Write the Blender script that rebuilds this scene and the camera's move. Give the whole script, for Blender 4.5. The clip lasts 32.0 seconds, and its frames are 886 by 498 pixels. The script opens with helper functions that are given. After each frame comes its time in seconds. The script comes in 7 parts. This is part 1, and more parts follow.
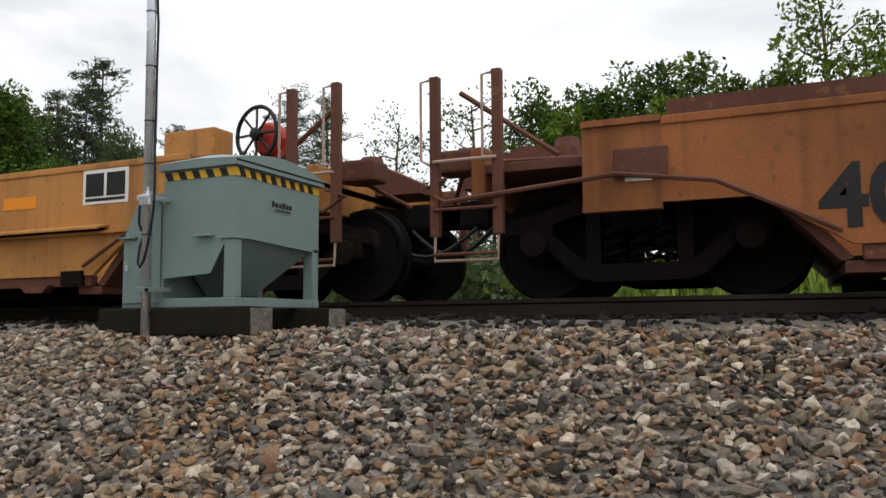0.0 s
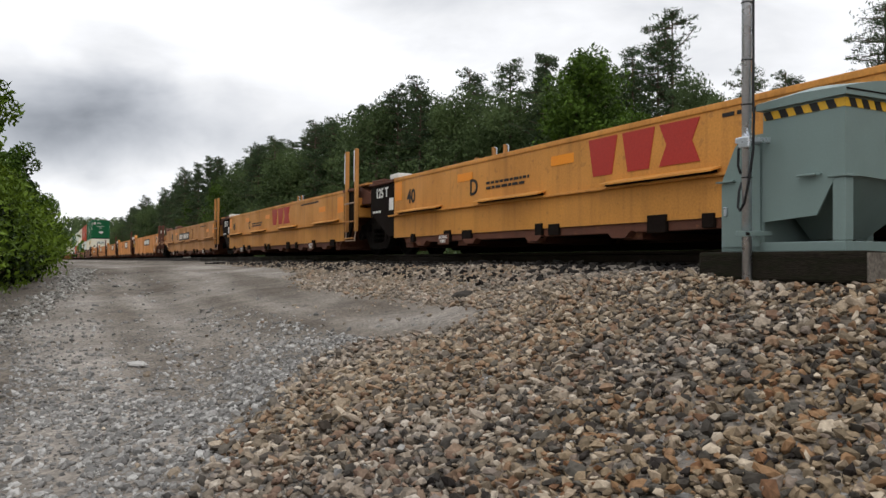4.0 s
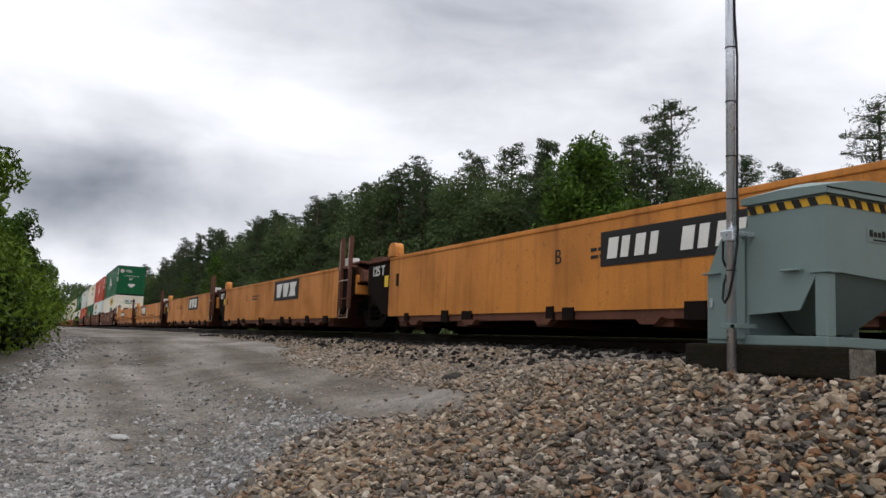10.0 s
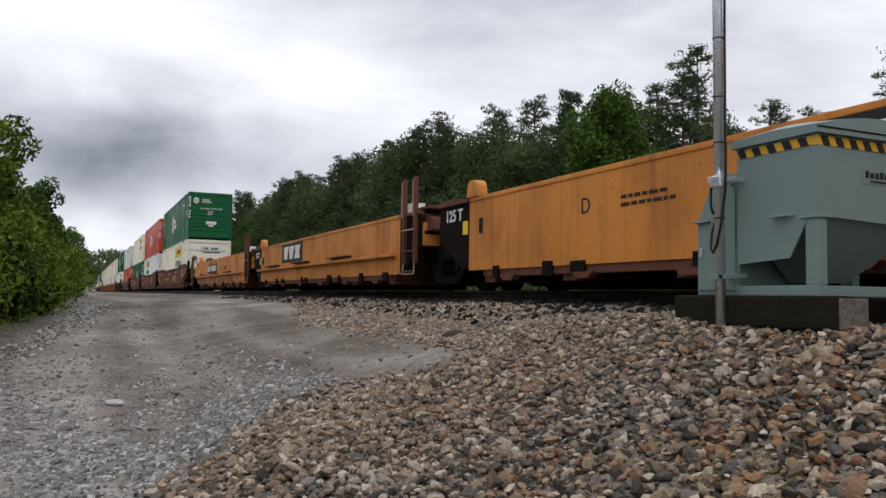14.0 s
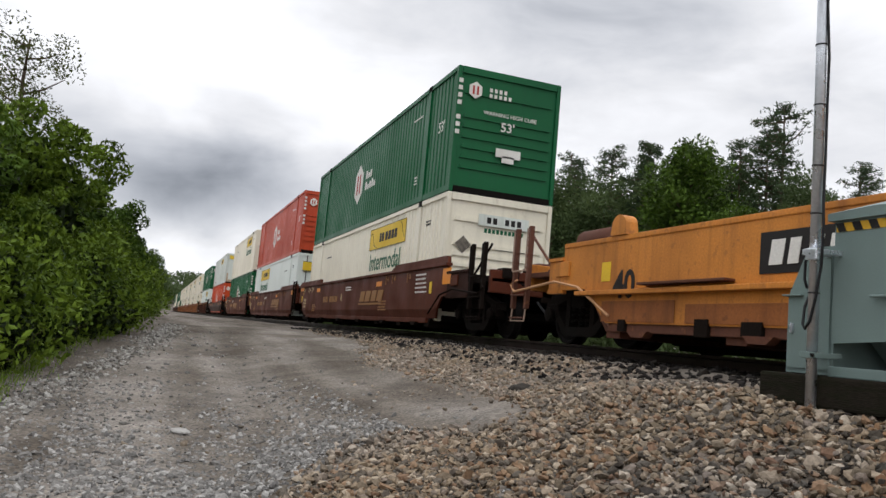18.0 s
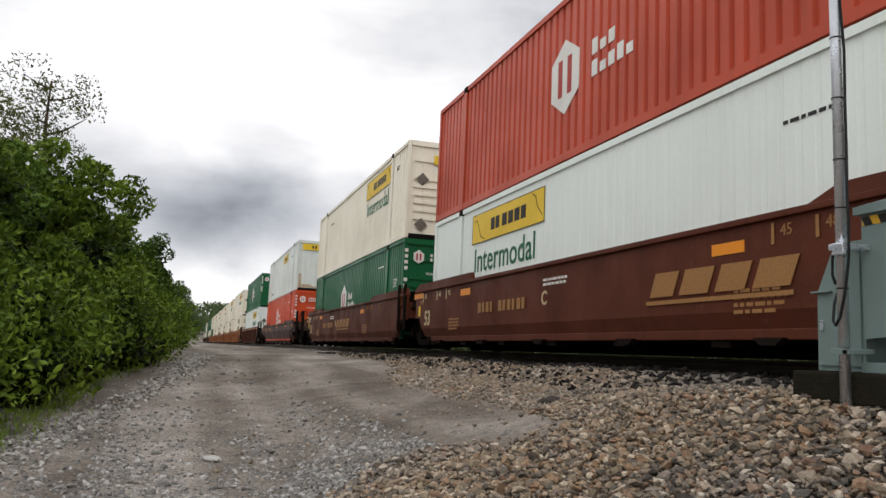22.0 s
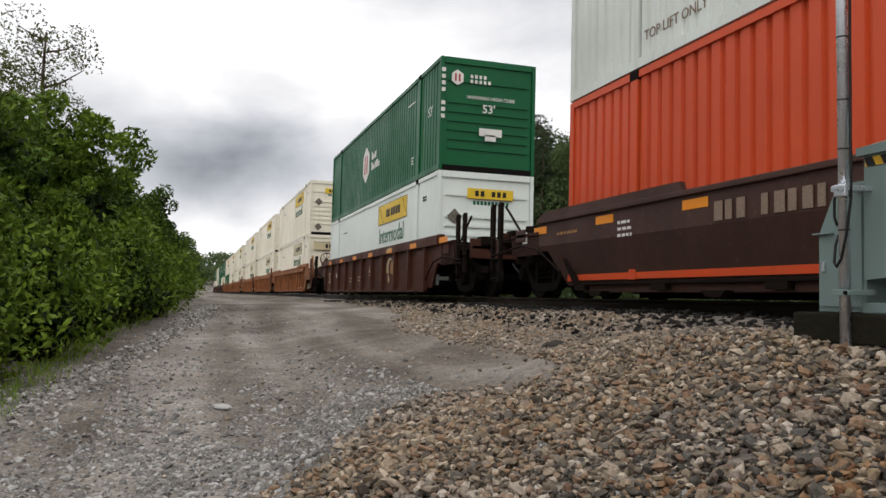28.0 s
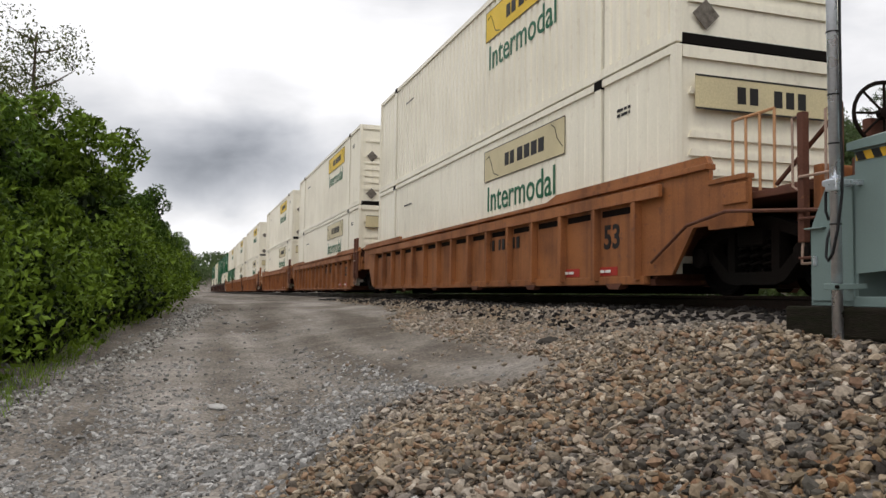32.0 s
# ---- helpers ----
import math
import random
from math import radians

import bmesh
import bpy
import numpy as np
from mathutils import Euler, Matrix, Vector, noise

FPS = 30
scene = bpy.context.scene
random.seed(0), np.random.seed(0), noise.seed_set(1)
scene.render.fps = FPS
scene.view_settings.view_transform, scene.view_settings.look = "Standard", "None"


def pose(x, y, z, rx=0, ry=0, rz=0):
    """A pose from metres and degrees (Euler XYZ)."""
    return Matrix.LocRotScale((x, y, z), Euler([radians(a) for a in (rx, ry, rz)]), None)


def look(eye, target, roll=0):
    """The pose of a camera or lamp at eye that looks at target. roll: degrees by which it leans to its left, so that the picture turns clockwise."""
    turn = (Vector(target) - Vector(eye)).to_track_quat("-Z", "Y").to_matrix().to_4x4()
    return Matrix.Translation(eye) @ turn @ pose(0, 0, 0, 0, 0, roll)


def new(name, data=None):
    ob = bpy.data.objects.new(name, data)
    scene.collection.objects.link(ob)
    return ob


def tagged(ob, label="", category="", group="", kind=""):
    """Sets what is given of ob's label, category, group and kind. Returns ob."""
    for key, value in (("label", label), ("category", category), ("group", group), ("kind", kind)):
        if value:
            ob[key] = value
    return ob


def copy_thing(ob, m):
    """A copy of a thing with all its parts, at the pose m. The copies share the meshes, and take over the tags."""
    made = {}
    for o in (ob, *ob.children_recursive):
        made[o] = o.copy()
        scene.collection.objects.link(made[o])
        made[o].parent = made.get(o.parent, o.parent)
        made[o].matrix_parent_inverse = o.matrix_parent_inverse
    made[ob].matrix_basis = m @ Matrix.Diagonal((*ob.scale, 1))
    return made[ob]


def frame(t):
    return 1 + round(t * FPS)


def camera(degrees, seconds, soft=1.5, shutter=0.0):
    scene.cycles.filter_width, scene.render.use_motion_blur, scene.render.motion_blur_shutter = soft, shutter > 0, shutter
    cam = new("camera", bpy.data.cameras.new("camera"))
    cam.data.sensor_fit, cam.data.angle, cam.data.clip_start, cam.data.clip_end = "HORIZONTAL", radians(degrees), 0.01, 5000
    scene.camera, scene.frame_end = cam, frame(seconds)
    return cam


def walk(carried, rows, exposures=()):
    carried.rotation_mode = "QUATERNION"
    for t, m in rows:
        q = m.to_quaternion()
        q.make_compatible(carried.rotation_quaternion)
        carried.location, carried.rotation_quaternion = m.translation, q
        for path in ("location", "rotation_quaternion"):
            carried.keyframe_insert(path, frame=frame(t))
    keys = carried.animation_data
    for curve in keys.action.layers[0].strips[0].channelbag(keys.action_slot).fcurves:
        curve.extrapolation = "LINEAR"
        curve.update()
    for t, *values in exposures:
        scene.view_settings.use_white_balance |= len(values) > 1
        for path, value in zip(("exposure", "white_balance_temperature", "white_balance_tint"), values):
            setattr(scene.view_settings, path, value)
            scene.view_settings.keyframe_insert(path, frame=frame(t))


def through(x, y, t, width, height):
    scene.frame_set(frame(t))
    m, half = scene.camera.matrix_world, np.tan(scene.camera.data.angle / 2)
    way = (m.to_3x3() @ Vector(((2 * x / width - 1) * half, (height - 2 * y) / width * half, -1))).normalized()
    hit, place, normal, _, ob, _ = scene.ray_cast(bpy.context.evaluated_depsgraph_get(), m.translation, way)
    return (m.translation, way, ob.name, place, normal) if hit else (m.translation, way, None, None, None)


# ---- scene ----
# ---- camera and its walk ----
cam = camera(58.66, 32.0)
PATH = [
    (0.0, -0.000, -0.006, -0.040, 95.15, 0.48, 23.61),
    (0.5, -0.005, -0.045, -0.032, 96.19, -1.45, 28.38),
    (1.0, -0.010, -0.075, -0.023, 94.70, -1.11, 37.15),
    (1.5, -0.049, -0.100, -0.021, 94.79, -0.40, 45.80),
    (2.0, -0.103, -0.099, -0.015, 92.95, -1.25, 51.29),
    (2.5, -0.124, -0.111, -0.029, 91.86, -1.18, 53.96),
    (3.0, -0.135, -0.127, -0.026, 94.43, -0.04, 58.13),
    (3.5, -0.145, -0.122, -0.012, 93.75, 0.42, 59.68),
    (4.0, -0.179, -0.089, -0.033, 91.02, -0.48, 63.30),
    (4.5, -0.172, -0.098, -0.027, 94.01, -1.70, 63.67),
    (6.5, -0.196, -0.078, -0.032, 93.55, -1.24, 63.35),
    (7.0, -0.193, -0.087, -0.030, 94.80, -1.83, 64.04),
    (7.5, -0.185, -0.100, -0.031, 95.16, -2.28, 62.99),
    (8.0, -0.167, -0.111, -0.025, 94.50, -1.21, 63.08),
    (8.5, -0.124, -0.031, -0.018, 94.54, -2.23, 63.71),
    (9.0, -0.096, 0.024, -0.003, 94.48, -2.35, 59.32),
    (9.5, -0.095, -0.014, -0.016, 96.26, -2.39, 60.76),
    (10.0, -0.103, -0.040, -0.009, 96.74, -2.35, 63.15),
    (10.5, -0.133, -0.014, -0.003, 96.42, -2.59, 63.59),
    (11.0, -0.148, -0.028, -0.006, 97.46, -2.64, 64.37),
    (11.5, -0.173, -0.032, -0.021, 97.87, -3.59, 66.17),
    (12.0, -0.175, 0.001, -0.020, 96.59, -3.68, 65.94),
    (12.5, -0.158, 0.005, -0.019, 96.99, -2.77, 65.90),
    (13.0, -0.149, 0.029, -0.011, 96.05, -2.08, 65.56),
    (13.5, -0.121, 0.137, -0.014, 93.55, -1.40, 64.59),
    (15.5, -0.164, 0.916, 0.173, 94.38, -1.38, 70.18),
    (16.0, -0.193, 0.865, 0.166, 93.48, -2.31, 71.65),
    (16.5, -0.225, 0.652, 0.117, 95.63, -1.10, 70.98),
    (17.0, -0.245, 0.466, 0.102, 94.17, -2.19, 71.61),
    (17.5, -0.240, 0.381, 0.084, 93.67, -3.54, 72.12),
    (18.0, -0.223, 0.343, 0.092, 96.27, -5.08, 70.07),
    (18.5, -0.223, 0.353, 0.081, 96.36, -4.14, 68.80),
    (19.0, -0.224, 0.345, 0.077, 96.97, -4.04, 70.10),
    (19.5, -0.214, 0.339, 0.082, 98.02, -3.18, 69.51),
    (20.0, -0.207, 0.326, 0.078, 97.88, -3.77, 68.99),
    (20.5, -0.210, 0.330, 0.077, 97.98, -3.27, 70.37),
    (21.0, -0.209, 0.335, 0.083, 97.80, -3.11, 70.50),
    (21.5, -0.218, 0.337, 0.075, 96.33, -2.06, 72.19),
    (22.0, -0.225, 0.359, 0.065, 97.51, -2.47, 72.06),
    (22.5, -0.242, 0.340, 0.050, 95.39, -2.79, 73.72),
    (23.0, -0.254, 0.359, 0.070, 94.65, -3.31, 66.53),
    (23.5, -0.229, 0.345, 0.086, 96.73, -2.06, 68.44),
    (24.0, -0.212, 0.338, 0.088, 97.34, -2.07, 69.09),
    (24.5, -0.217, 0.328, 0.072, 95.20, -2.38, 71.48),
    (25.0, -0.225, 0.338, 0.068, 94.44, -2.58, 70.88),
    (25.5, -0.233, 0.336, 0.065, 93.19, -2.61, 71.46),
    (27.5, -0.213, 0.374, 0.084, 92.68, -1.76, 73.08),
    (28.0, -0.206, 0.364, 0.078, 93.59, -1.47, 72.45),
    (28.5, -0.204, 0.364, 0.088, 95.10, -2.07, 72.28),
    (29.0, -0.212, 0.371, 0.084, 93.60, -1.80, 73.32),
    (29.5, -0.200, 0.382, 0.073, 93.70, -1.84, 72.34),
    (30.0, -0.191, 0.450, 0.062, 94.35, -1.83, 70.63),
    (30.5, -0.204, 0.486, 0.107, 93.89, -1.71, 70.65),
    (31.0, -0.216, 0.512, 0.076, 92.93, -1.79, 70.83),
    (31.5, -0.207, 0.367, 0.084, 93.19, -0.94, 71.65),
    (32.0, -0.203, 0.371, 0.081, 93.41, -0.90, 72.08),
]
# the clip's camera darkens and cools its picture a little towards the middle
EXPOSURES = [(0.0, 0.08, 6380, 10), (1.0, -0.03, 6330, 10), (2.0, 0.03, 6380, 10), (4.0, 0.0, 6380, 10), (7.0, -0.06, 6300, 10), (9.0, -0.03, 6280, 10), (10.0, -0.18, 6220, 12), (12.0, -0.28, 6150, 13),
             (13.0, -0.25, 6150, 13), (16.0, -0.18, 6180, 12), (17.5, -0.12, 6260, 11), (19.0, 0.0, 6450, 11), (32.0, 0.0, 6480, 11)]
walk(cam, [(t, pose(*p)) for t, *p in PATH], EXPOSURES)

# ---- world and sun: a bright overcast sky ----
world = bpy.data.worlds.new("overcast_sky")
scene.world = world
world.use_nodes = True
wt = world.node_tree
wt.nodes.clear()
SKY_LOW, SKY_RISE = 1.03, 0.60    # brightness at the horizon, and what the zenith adds


def wnode(kind, **inputs):
    n = wt.nodes.new(kind)
    for key, value in inputs.items():
        n.inputs[key].default_value = value
    return n


def wlink(a, b):
    wt.links.new(a, b)


def wmath(op, a, b=None):
    """One step of arithmetic on the sky; a, b: a number or a socket."""
    n = wt.nodes.new("ShaderNodeMath")
    n.operation = op
    for k, v in enumerate((a, b)):
        if isinstance(v, (int, float)):
            n.inputs[k].default_value = v
        elif v is not None:
            wlink(v, n.inputs[k])
    return n.outputs[0]


w_out = wnode("ShaderNodeOutputWorld")
w_bg = wnode("ShaderNodeBackground", Strength=1.0)
w_sky = wnode("ShaderNodeTexSky")
w_sky.sky_type, w_sky.sun_disc = "NISHITA", False
w_sky.sun_elevation, w_sky.sun_rotation = radians(48), radians(35)
w_dim = wnode("ShaderNodeVectorMath")
w_dim.operation = "SCALE"
w_dim.inputs["Scale"].default_value = 0.06
w_coord = wnode("ShaderNodeTexCoord")
# slow swirls bend the cloud banks
w_swirl = wnode("ShaderNodeTexNoise", Scale=3.2, Detail=5.0, Roughness=0.55)
w_bend = wnode("ShaderNodeVectorMath")
w_bend.operation = "MULTIPLY_ADD"
w_bend.inputs[1].default_value = (0.22, 0.22, 0.12)
w_back = wnode("ShaderNodeVectorMath")
w_back.operation = "SUBTRACT"
w_back.inputs[1].default_value = (0.11, 0.11, 0.06)
wlink(w_coord.outputs["Generated"], w_swirl.inputs["Vector"])
wlink(w_swirl.outputs["Color"], w_bend.inputs[0])
wlink(w_coord.outputs["Generated"], w_bend.inputs[2])
wlink(w_bend.outputs["Vector"], w_back.inputs[0])
w_xyz = wnode("ShaderNodeSeparateXYZ")
wlink(w_back.outputs["Vector"], w_xyz.inputs[0])
w_az = wmath("MULTIPLY", wmath("ARCTAN2", wmath("MULTIPLY", w_xyz.outputs["X"], -1.0), w_xyz.outputs["Y"]), 57.2958)
w_el = wmath("MULTIPLY", wmath("ARCSINE", wmath("MINIMUM", wmath("MAXIMUM", w_xyz.outputs["Z"], -1.0), 1.0)), 57.2958)
# an overcast sky grows brighter from the horizon to the zenith
w_sum = wmath("ADD", wmath("MULTIPLY", wmath("MAXIMUM", w_xyz.outputs["Z"], 0.0), SKY_RISE), SKY_LOW)
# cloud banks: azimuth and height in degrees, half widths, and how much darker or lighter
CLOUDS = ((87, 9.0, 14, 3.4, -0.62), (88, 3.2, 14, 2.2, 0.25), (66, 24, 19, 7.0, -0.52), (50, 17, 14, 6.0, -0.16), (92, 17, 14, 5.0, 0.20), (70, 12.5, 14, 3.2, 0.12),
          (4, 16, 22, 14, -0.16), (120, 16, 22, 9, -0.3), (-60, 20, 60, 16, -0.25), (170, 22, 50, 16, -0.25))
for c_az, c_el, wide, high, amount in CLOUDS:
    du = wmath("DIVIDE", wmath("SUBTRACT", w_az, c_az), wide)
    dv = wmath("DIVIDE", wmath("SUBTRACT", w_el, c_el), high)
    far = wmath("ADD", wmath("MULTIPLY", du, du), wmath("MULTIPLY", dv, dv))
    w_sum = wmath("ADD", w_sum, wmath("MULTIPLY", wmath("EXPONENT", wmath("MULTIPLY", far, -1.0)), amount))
w_map = wnode("ShaderNodeMapping", Scale=(1.0, 1.0, 2.6), Location=(0.35, 0.1, 0.0))
w_noise = wnode("ShaderNodeTexNoise", Scale=4.6, Detail=6.0, Roughness=0.52, Distortion=0.35)
wlink(w_coord.outputs["Generated"], w_map.inputs["Vector"])
wlink(w_map.outputs["Vector"], w_noise.inputs["Vector"])
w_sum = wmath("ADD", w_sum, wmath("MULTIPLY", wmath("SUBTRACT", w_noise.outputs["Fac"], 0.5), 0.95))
# thin cloud is white, thick cloud a cool grey
w_tone = wnode("ShaderNodeMapRange")
w_tone.inputs[1].default_value, w_tone.inputs[2].default_value = 0.35, 0.95
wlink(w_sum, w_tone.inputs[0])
w_ramp = wnode("ShaderNodeMixRGB", Color1=(0.94, 0.99, 1.085, 1), Color2=(1.0, 1.0, 1.01, 1))
wlink(w_tone.outputs[0], w_ramp.inputs["Fac"])
w_grey = wnode("ShaderNodeVectorMath")
w_grey.operation = "SCALE"
wlink(w_ramp.outputs["Color"], w_grey.inputs[0])
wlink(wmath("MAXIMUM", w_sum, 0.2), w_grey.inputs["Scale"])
w_mix = wnode("ShaderNodeMixRGB", Fac=0.92)
wlink(w_sky.outputs["Color"], w_dim.inputs[0])
wlink(w_dim.outputs["Vector"], w_mix.inputs["Color1"])
wlink(w_grey.outputs["Vector"], w_mix.inputs["Color2"])
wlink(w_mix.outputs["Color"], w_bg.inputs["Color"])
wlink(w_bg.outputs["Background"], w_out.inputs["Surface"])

sun = new("sun", bpy.data.lights.new("sun", "SUN"))
sun.data.energy, sun.data.angle, sun.data.color = 0.7, radians(25), (1.0, 0.97, 0.92)
sun.matrix_world = look((20, -14, 40), (0, 0, 0))


# ---- materials ----
def mat(name, colour, rough=0.6, metal=0.0, spread=0.12, grain=40.0, stain=(0, 0, 0), stain_amount=0.0, stain_scale=1.2,
        bump=0.15, streaks=0.0, chips=(0, 0, 0), chip_amount=0.0, piece=0.0, space="Object", stretch=(1, 1, 1), gloss=0.22):
    """Paint, metal or stone: grain, large blotches, stains that run down, worn chips; piece: difference from piece to piece."""
    m = bpy.data.materials.new(name)
    m.use_nodes = True
    t = m.node_tree
    b = t.nodes["Principled BSDF"]
    b.inputs["Metallic"].default_value = metal
    b.inputs["Specular IOR Level"].default_value = gloss
    co = t.nodes.new("ShaderNodeTexCoord")
    mp = t.nodes.new("ShaderNodeMapping")
    mp.inputs["Scale"].default_value = stretch
    t.links.new(co.outputs[space], mp.inputs["Vector"])

    def noise_tex(scale, detail=4.0, vec=None):
        n = t.nodes.new("ShaderNodeTexNoise")
        n.inputs["Scale"].default_value, n.inputs["Detail"].default_value = scale, detail
        t.links.new(vec or mp.outputs["Vector"], n.inputs["Vector"])
        return n.outputs["Fac"]

    def ranged(value, low, high, to_low=0.0, to_high=1.0):
        n = t.nodes.new("ShaderNodeMapRange")
        n.inputs[1].default_value, n.inputs[2].default_value = low, high
        n.inputs[3].default_value, n.inputs[4].default_value = to_low, to_high
        t.links.new(value, n.inputs[0])
        return n.outputs[0]

    def mixed(fac, c1, c2, blend="MIX"):
        n = t.nodes.new("ShaderNodeMixRGB")
        n.blend_type = blend
        for key, v in (("Fac", fac), ("Color1", c1), ("Color2", c2)):
            if isinstance(v, (int, float)):
                n.inputs[key].default_value = v
            elif isinstance(v, tuple):
                n.inputs[key].default_value = (*v[:3], 1)
            else:
                t.links.new(v, n.inputs[key])
        return n.outputs["Color"]

    fine = noise_tex(grain)
    broad = noise_tex(stain_scale, 5.0)
    shade = ranged(fine, 0.3, 0.7, 1 - spread, 1 + spread)
    grey = t.nodes.new("ShaderNodeCombineColor")
    for k in range(3):
        t.links.new(shade, grey.inputs[k])
    col = mixed(1.0, tuple(colour), grey.outputs[0], "MULTIPLY")
    if piece:
        info = t.nodes.new("ShaderNodeNewGeometry" if piece < 0 else "ShaderNodeObjectInfo")
        rnd = info.outputs["Random Per Island" if piece < 0 else "Random"]
        pv = ranged(rnd, 0, 1, 1 - abs(piece), 1 + abs(piece))
        pc = t.nodes.new("ShaderNodeCombineColor")
        for k in range(3):
            t.links.new(pv, pc.inputs[k])
        col = mixed(1.0, col, pc.outputs[0], "MULTIPLY")
    if stain_amount:
        col = mixed(ranged(broad, 0.42, 0.72, 0, stain_amount), col, tuple(stain))
    if streaks:
        sm = t.nodes.new("ShaderNodeMapping")
        sm.inputs["Scale"].default_value = (7.0, 7.0, 0.35)
        t.links.new(co.outputs[space], sm.inputs["Vector"])
        run = noise_tex(1.0, 6.0, sm.outputs["Vector"])
        col = mixed(ranged(run, 0.5, 0.75, 0, streaks), col, tuple(stain))
    if chip_amount:
        spots = noise_tex(grain * 0.22, 6.0)
        col = mixed(ranged(spots, 0.62, 0.68, 0, chip_amount), col, tuple(chips))
    t.links.new(col, b.inputs["Base Color"])
    t.links.new(ranged(broad, 0.3, 0.7, max(0.05, rough - 0.12), min(1, rough + 0.12)), b.inputs["Roughness"])
    if bump:
        bp = t.nodes.new("ShaderNodeBump")
        bp.inputs["Strength"].default_value, bp.inputs["Distance"].default_value = bump, 0.01
        t.links.new(fine, bp.inputs["Height"])
        t.links.new(bp.outputs["Normal"], b.inputs["Normal"])
    return m


def leaf_mat(name, dark, light, through=0.25, clump=1.0):
    """Foliage whose leaves differ, with some light passing through."""
    m = bpy.data.materials.new(name)
    m.use_nodes = True
    t = m.node_tree
    b = t.nodes["Principled BSDF"]
    b.inputs["Roughness"].default_value = 0.6
    b.inputs["Specular IOR Level"].default_value = 0.12
    geo = t.nodes.new("ShaderNodeNewGeometry")
    info = t.nodes.new("ShaderNodeObjectInfo")
    add = t.nodes.new("ShaderNodeMath")
    add.operation = "MULTIPLY_ADD"
    add.inputs[1].default_value = 0.2
    t.links.new(info.outputs["Random"], add.inputs[0])
    co = t.nodes.new("ShaderNodeTexCoord")
    blot = t.nodes.new("ShaderNodeTexNoise")
    blot.inputs["Scale"].default_value, blot.inputs["Detail"].default_value = clump, 2.0
    t.links.new(co.outputs["Object"], blot.inputs["Vector"])
    tone = t.nodes.new("ShaderNodeMapRange")
    tone.inputs[1].default_value, tone.inputs[2].default_value, tone.inputs[3].default_value, tone.inputs[4].default_value = 0.36, 0.66, -0.08, 0.45
    t.links.new(blot.outputs["Fac"], tone.inputs[0])
    t.links.new(tone.outputs[0], add.inputs[2])
    mx = t.nodes.new("ShaderNodeMath")
    mx.operation = "MULTIPLY_ADD"
    mx.inputs[1].default_value = 0.42
    t.links.new(geo.outputs["Random Per Island"], mx.inputs[0])
    t.links.new(add.outputs[0], mx.inputs[2])
    ramp = t.nodes.new("ShaderNodeValToRGB")
    ramp.color_ramp.elements[0].color, ramp.color_ramp.elements[1].color = (*dark, 1), (*light, 1)
    t.links.new(mx.outputs[0], ramp.inputs["Fac"])
    t.links.new(ramp.outputs["Color"], b.inputs["Base Color"])
    tr = t.nodes.new("ShaderNodeBsdfTranslucent")
    t.links.new(ramp.outputs["Color"], tr.inputs["Color"])
    mix = t.nodes.new("ShaderNodeMixShader")
    mix.inputs["Fac"].default_value = through
    t.links.new(b.outputs["BSDF"], mix.inputs[1])
    t.links.new(tr.outputs["BSDF"], mix.inputs[2])
    t.links.new(mix.outputs["Shader"], t.nodes["Material Output"].inputs["Surface"])
    return m


RUST = (0.09, 0.035, 0.018)
M_YELLOW = mat("rail_yellow_paint", (0.56, 0.25, 0.052), 0.5, stain=RUST, stain_amount=0.25, streaks=0.3, chips=(0.1, 0.05, 0.03), chip_amount=0.25)
M_TAN = mat("tan_rail_paint", (0.45, 0.205, 0.055), 0.55, stain=RUST, stain_amount=0.3, streaks=0.4, chips=(0.1, 0.05, 0.03), chip_amount=0.3)
M_ORANGE = mat("faded_orange_paint", (0.56, 0.215, 0.038), 0.55, stain=RUST, stain_amount=0.35, streaks=0.4, chips=(0.1, 0.045, 0.03), chip_amount=0.3)
M_OLDORANGE = mat("grimy_old_orange_paint", (0.30, 0.105, 0.03), 0.6, stain=(0.06, 0.026, 0.015), stain_amount=0.5, streaks=0.5, chips=(0.08, 0.035, 0.02), chip_amount=0.4)
M_FADED = mat("faded_lettering", (0.21, 0.15, 0.11), 0.6, spread=0.2)
M_RUST = mat("rusty_brown_paint", (0.115, 0.044, 0.026), 0.7, stain=(0.05, 0.025, 0.018), stain_amount=0.5, streaks=0.35, chips=(0.3, 0.13, 0.05), chip_amount=0.3)
M_RIBCAR = mat("rusty_orange_paint", (0.30, 0.115, 0.04), 0.65, stain=(0.07, 0.03, 0.02), stain_amount=0.5, streaks=0.5, chips=(0.1, 0.05, 0.04), chip_amount=0.4)
M_MAROON = mat("maroon_paint", (0.098, 0.027, 0.014), 0.55, stain=(0.042, 0.018, 0.012), stain_amount=0.4, streaks=0.35, chips=(0.16, 0.08, 0.05), chip_amount=0.15, gloss=0.1)
M_BROWNCAR = mat("brown_rail_paint", (0.076, 0.027, 0.017), 0.55, stain=(0.035, 0.018, 0.013), stain_amount=0.45, streaks=0.4, chips=(0.14, 0.07, 0.04), chip_amount=0.2, gloss=0.12)
M_DARKCAR = mat("dark_brown_paint", (0.058, 0.026, 0.019), 0.55, stain=(0.03, 0.02, 0.017), stain_amount=0.4, streaks=0.4, chips=(0.14, 0.07, 0.04), chip_amount=0.2)
# grime on the ends; the near-black also holds the shade under the cars
M_GRIME_SHADE = mat("black_grime_and_shade", (0.010, 0.007, 0.0055), 0.85, stain=(0.014, 0.008, 0.006), stain_amount=0.4, spread=0.3, gloss=0.06)
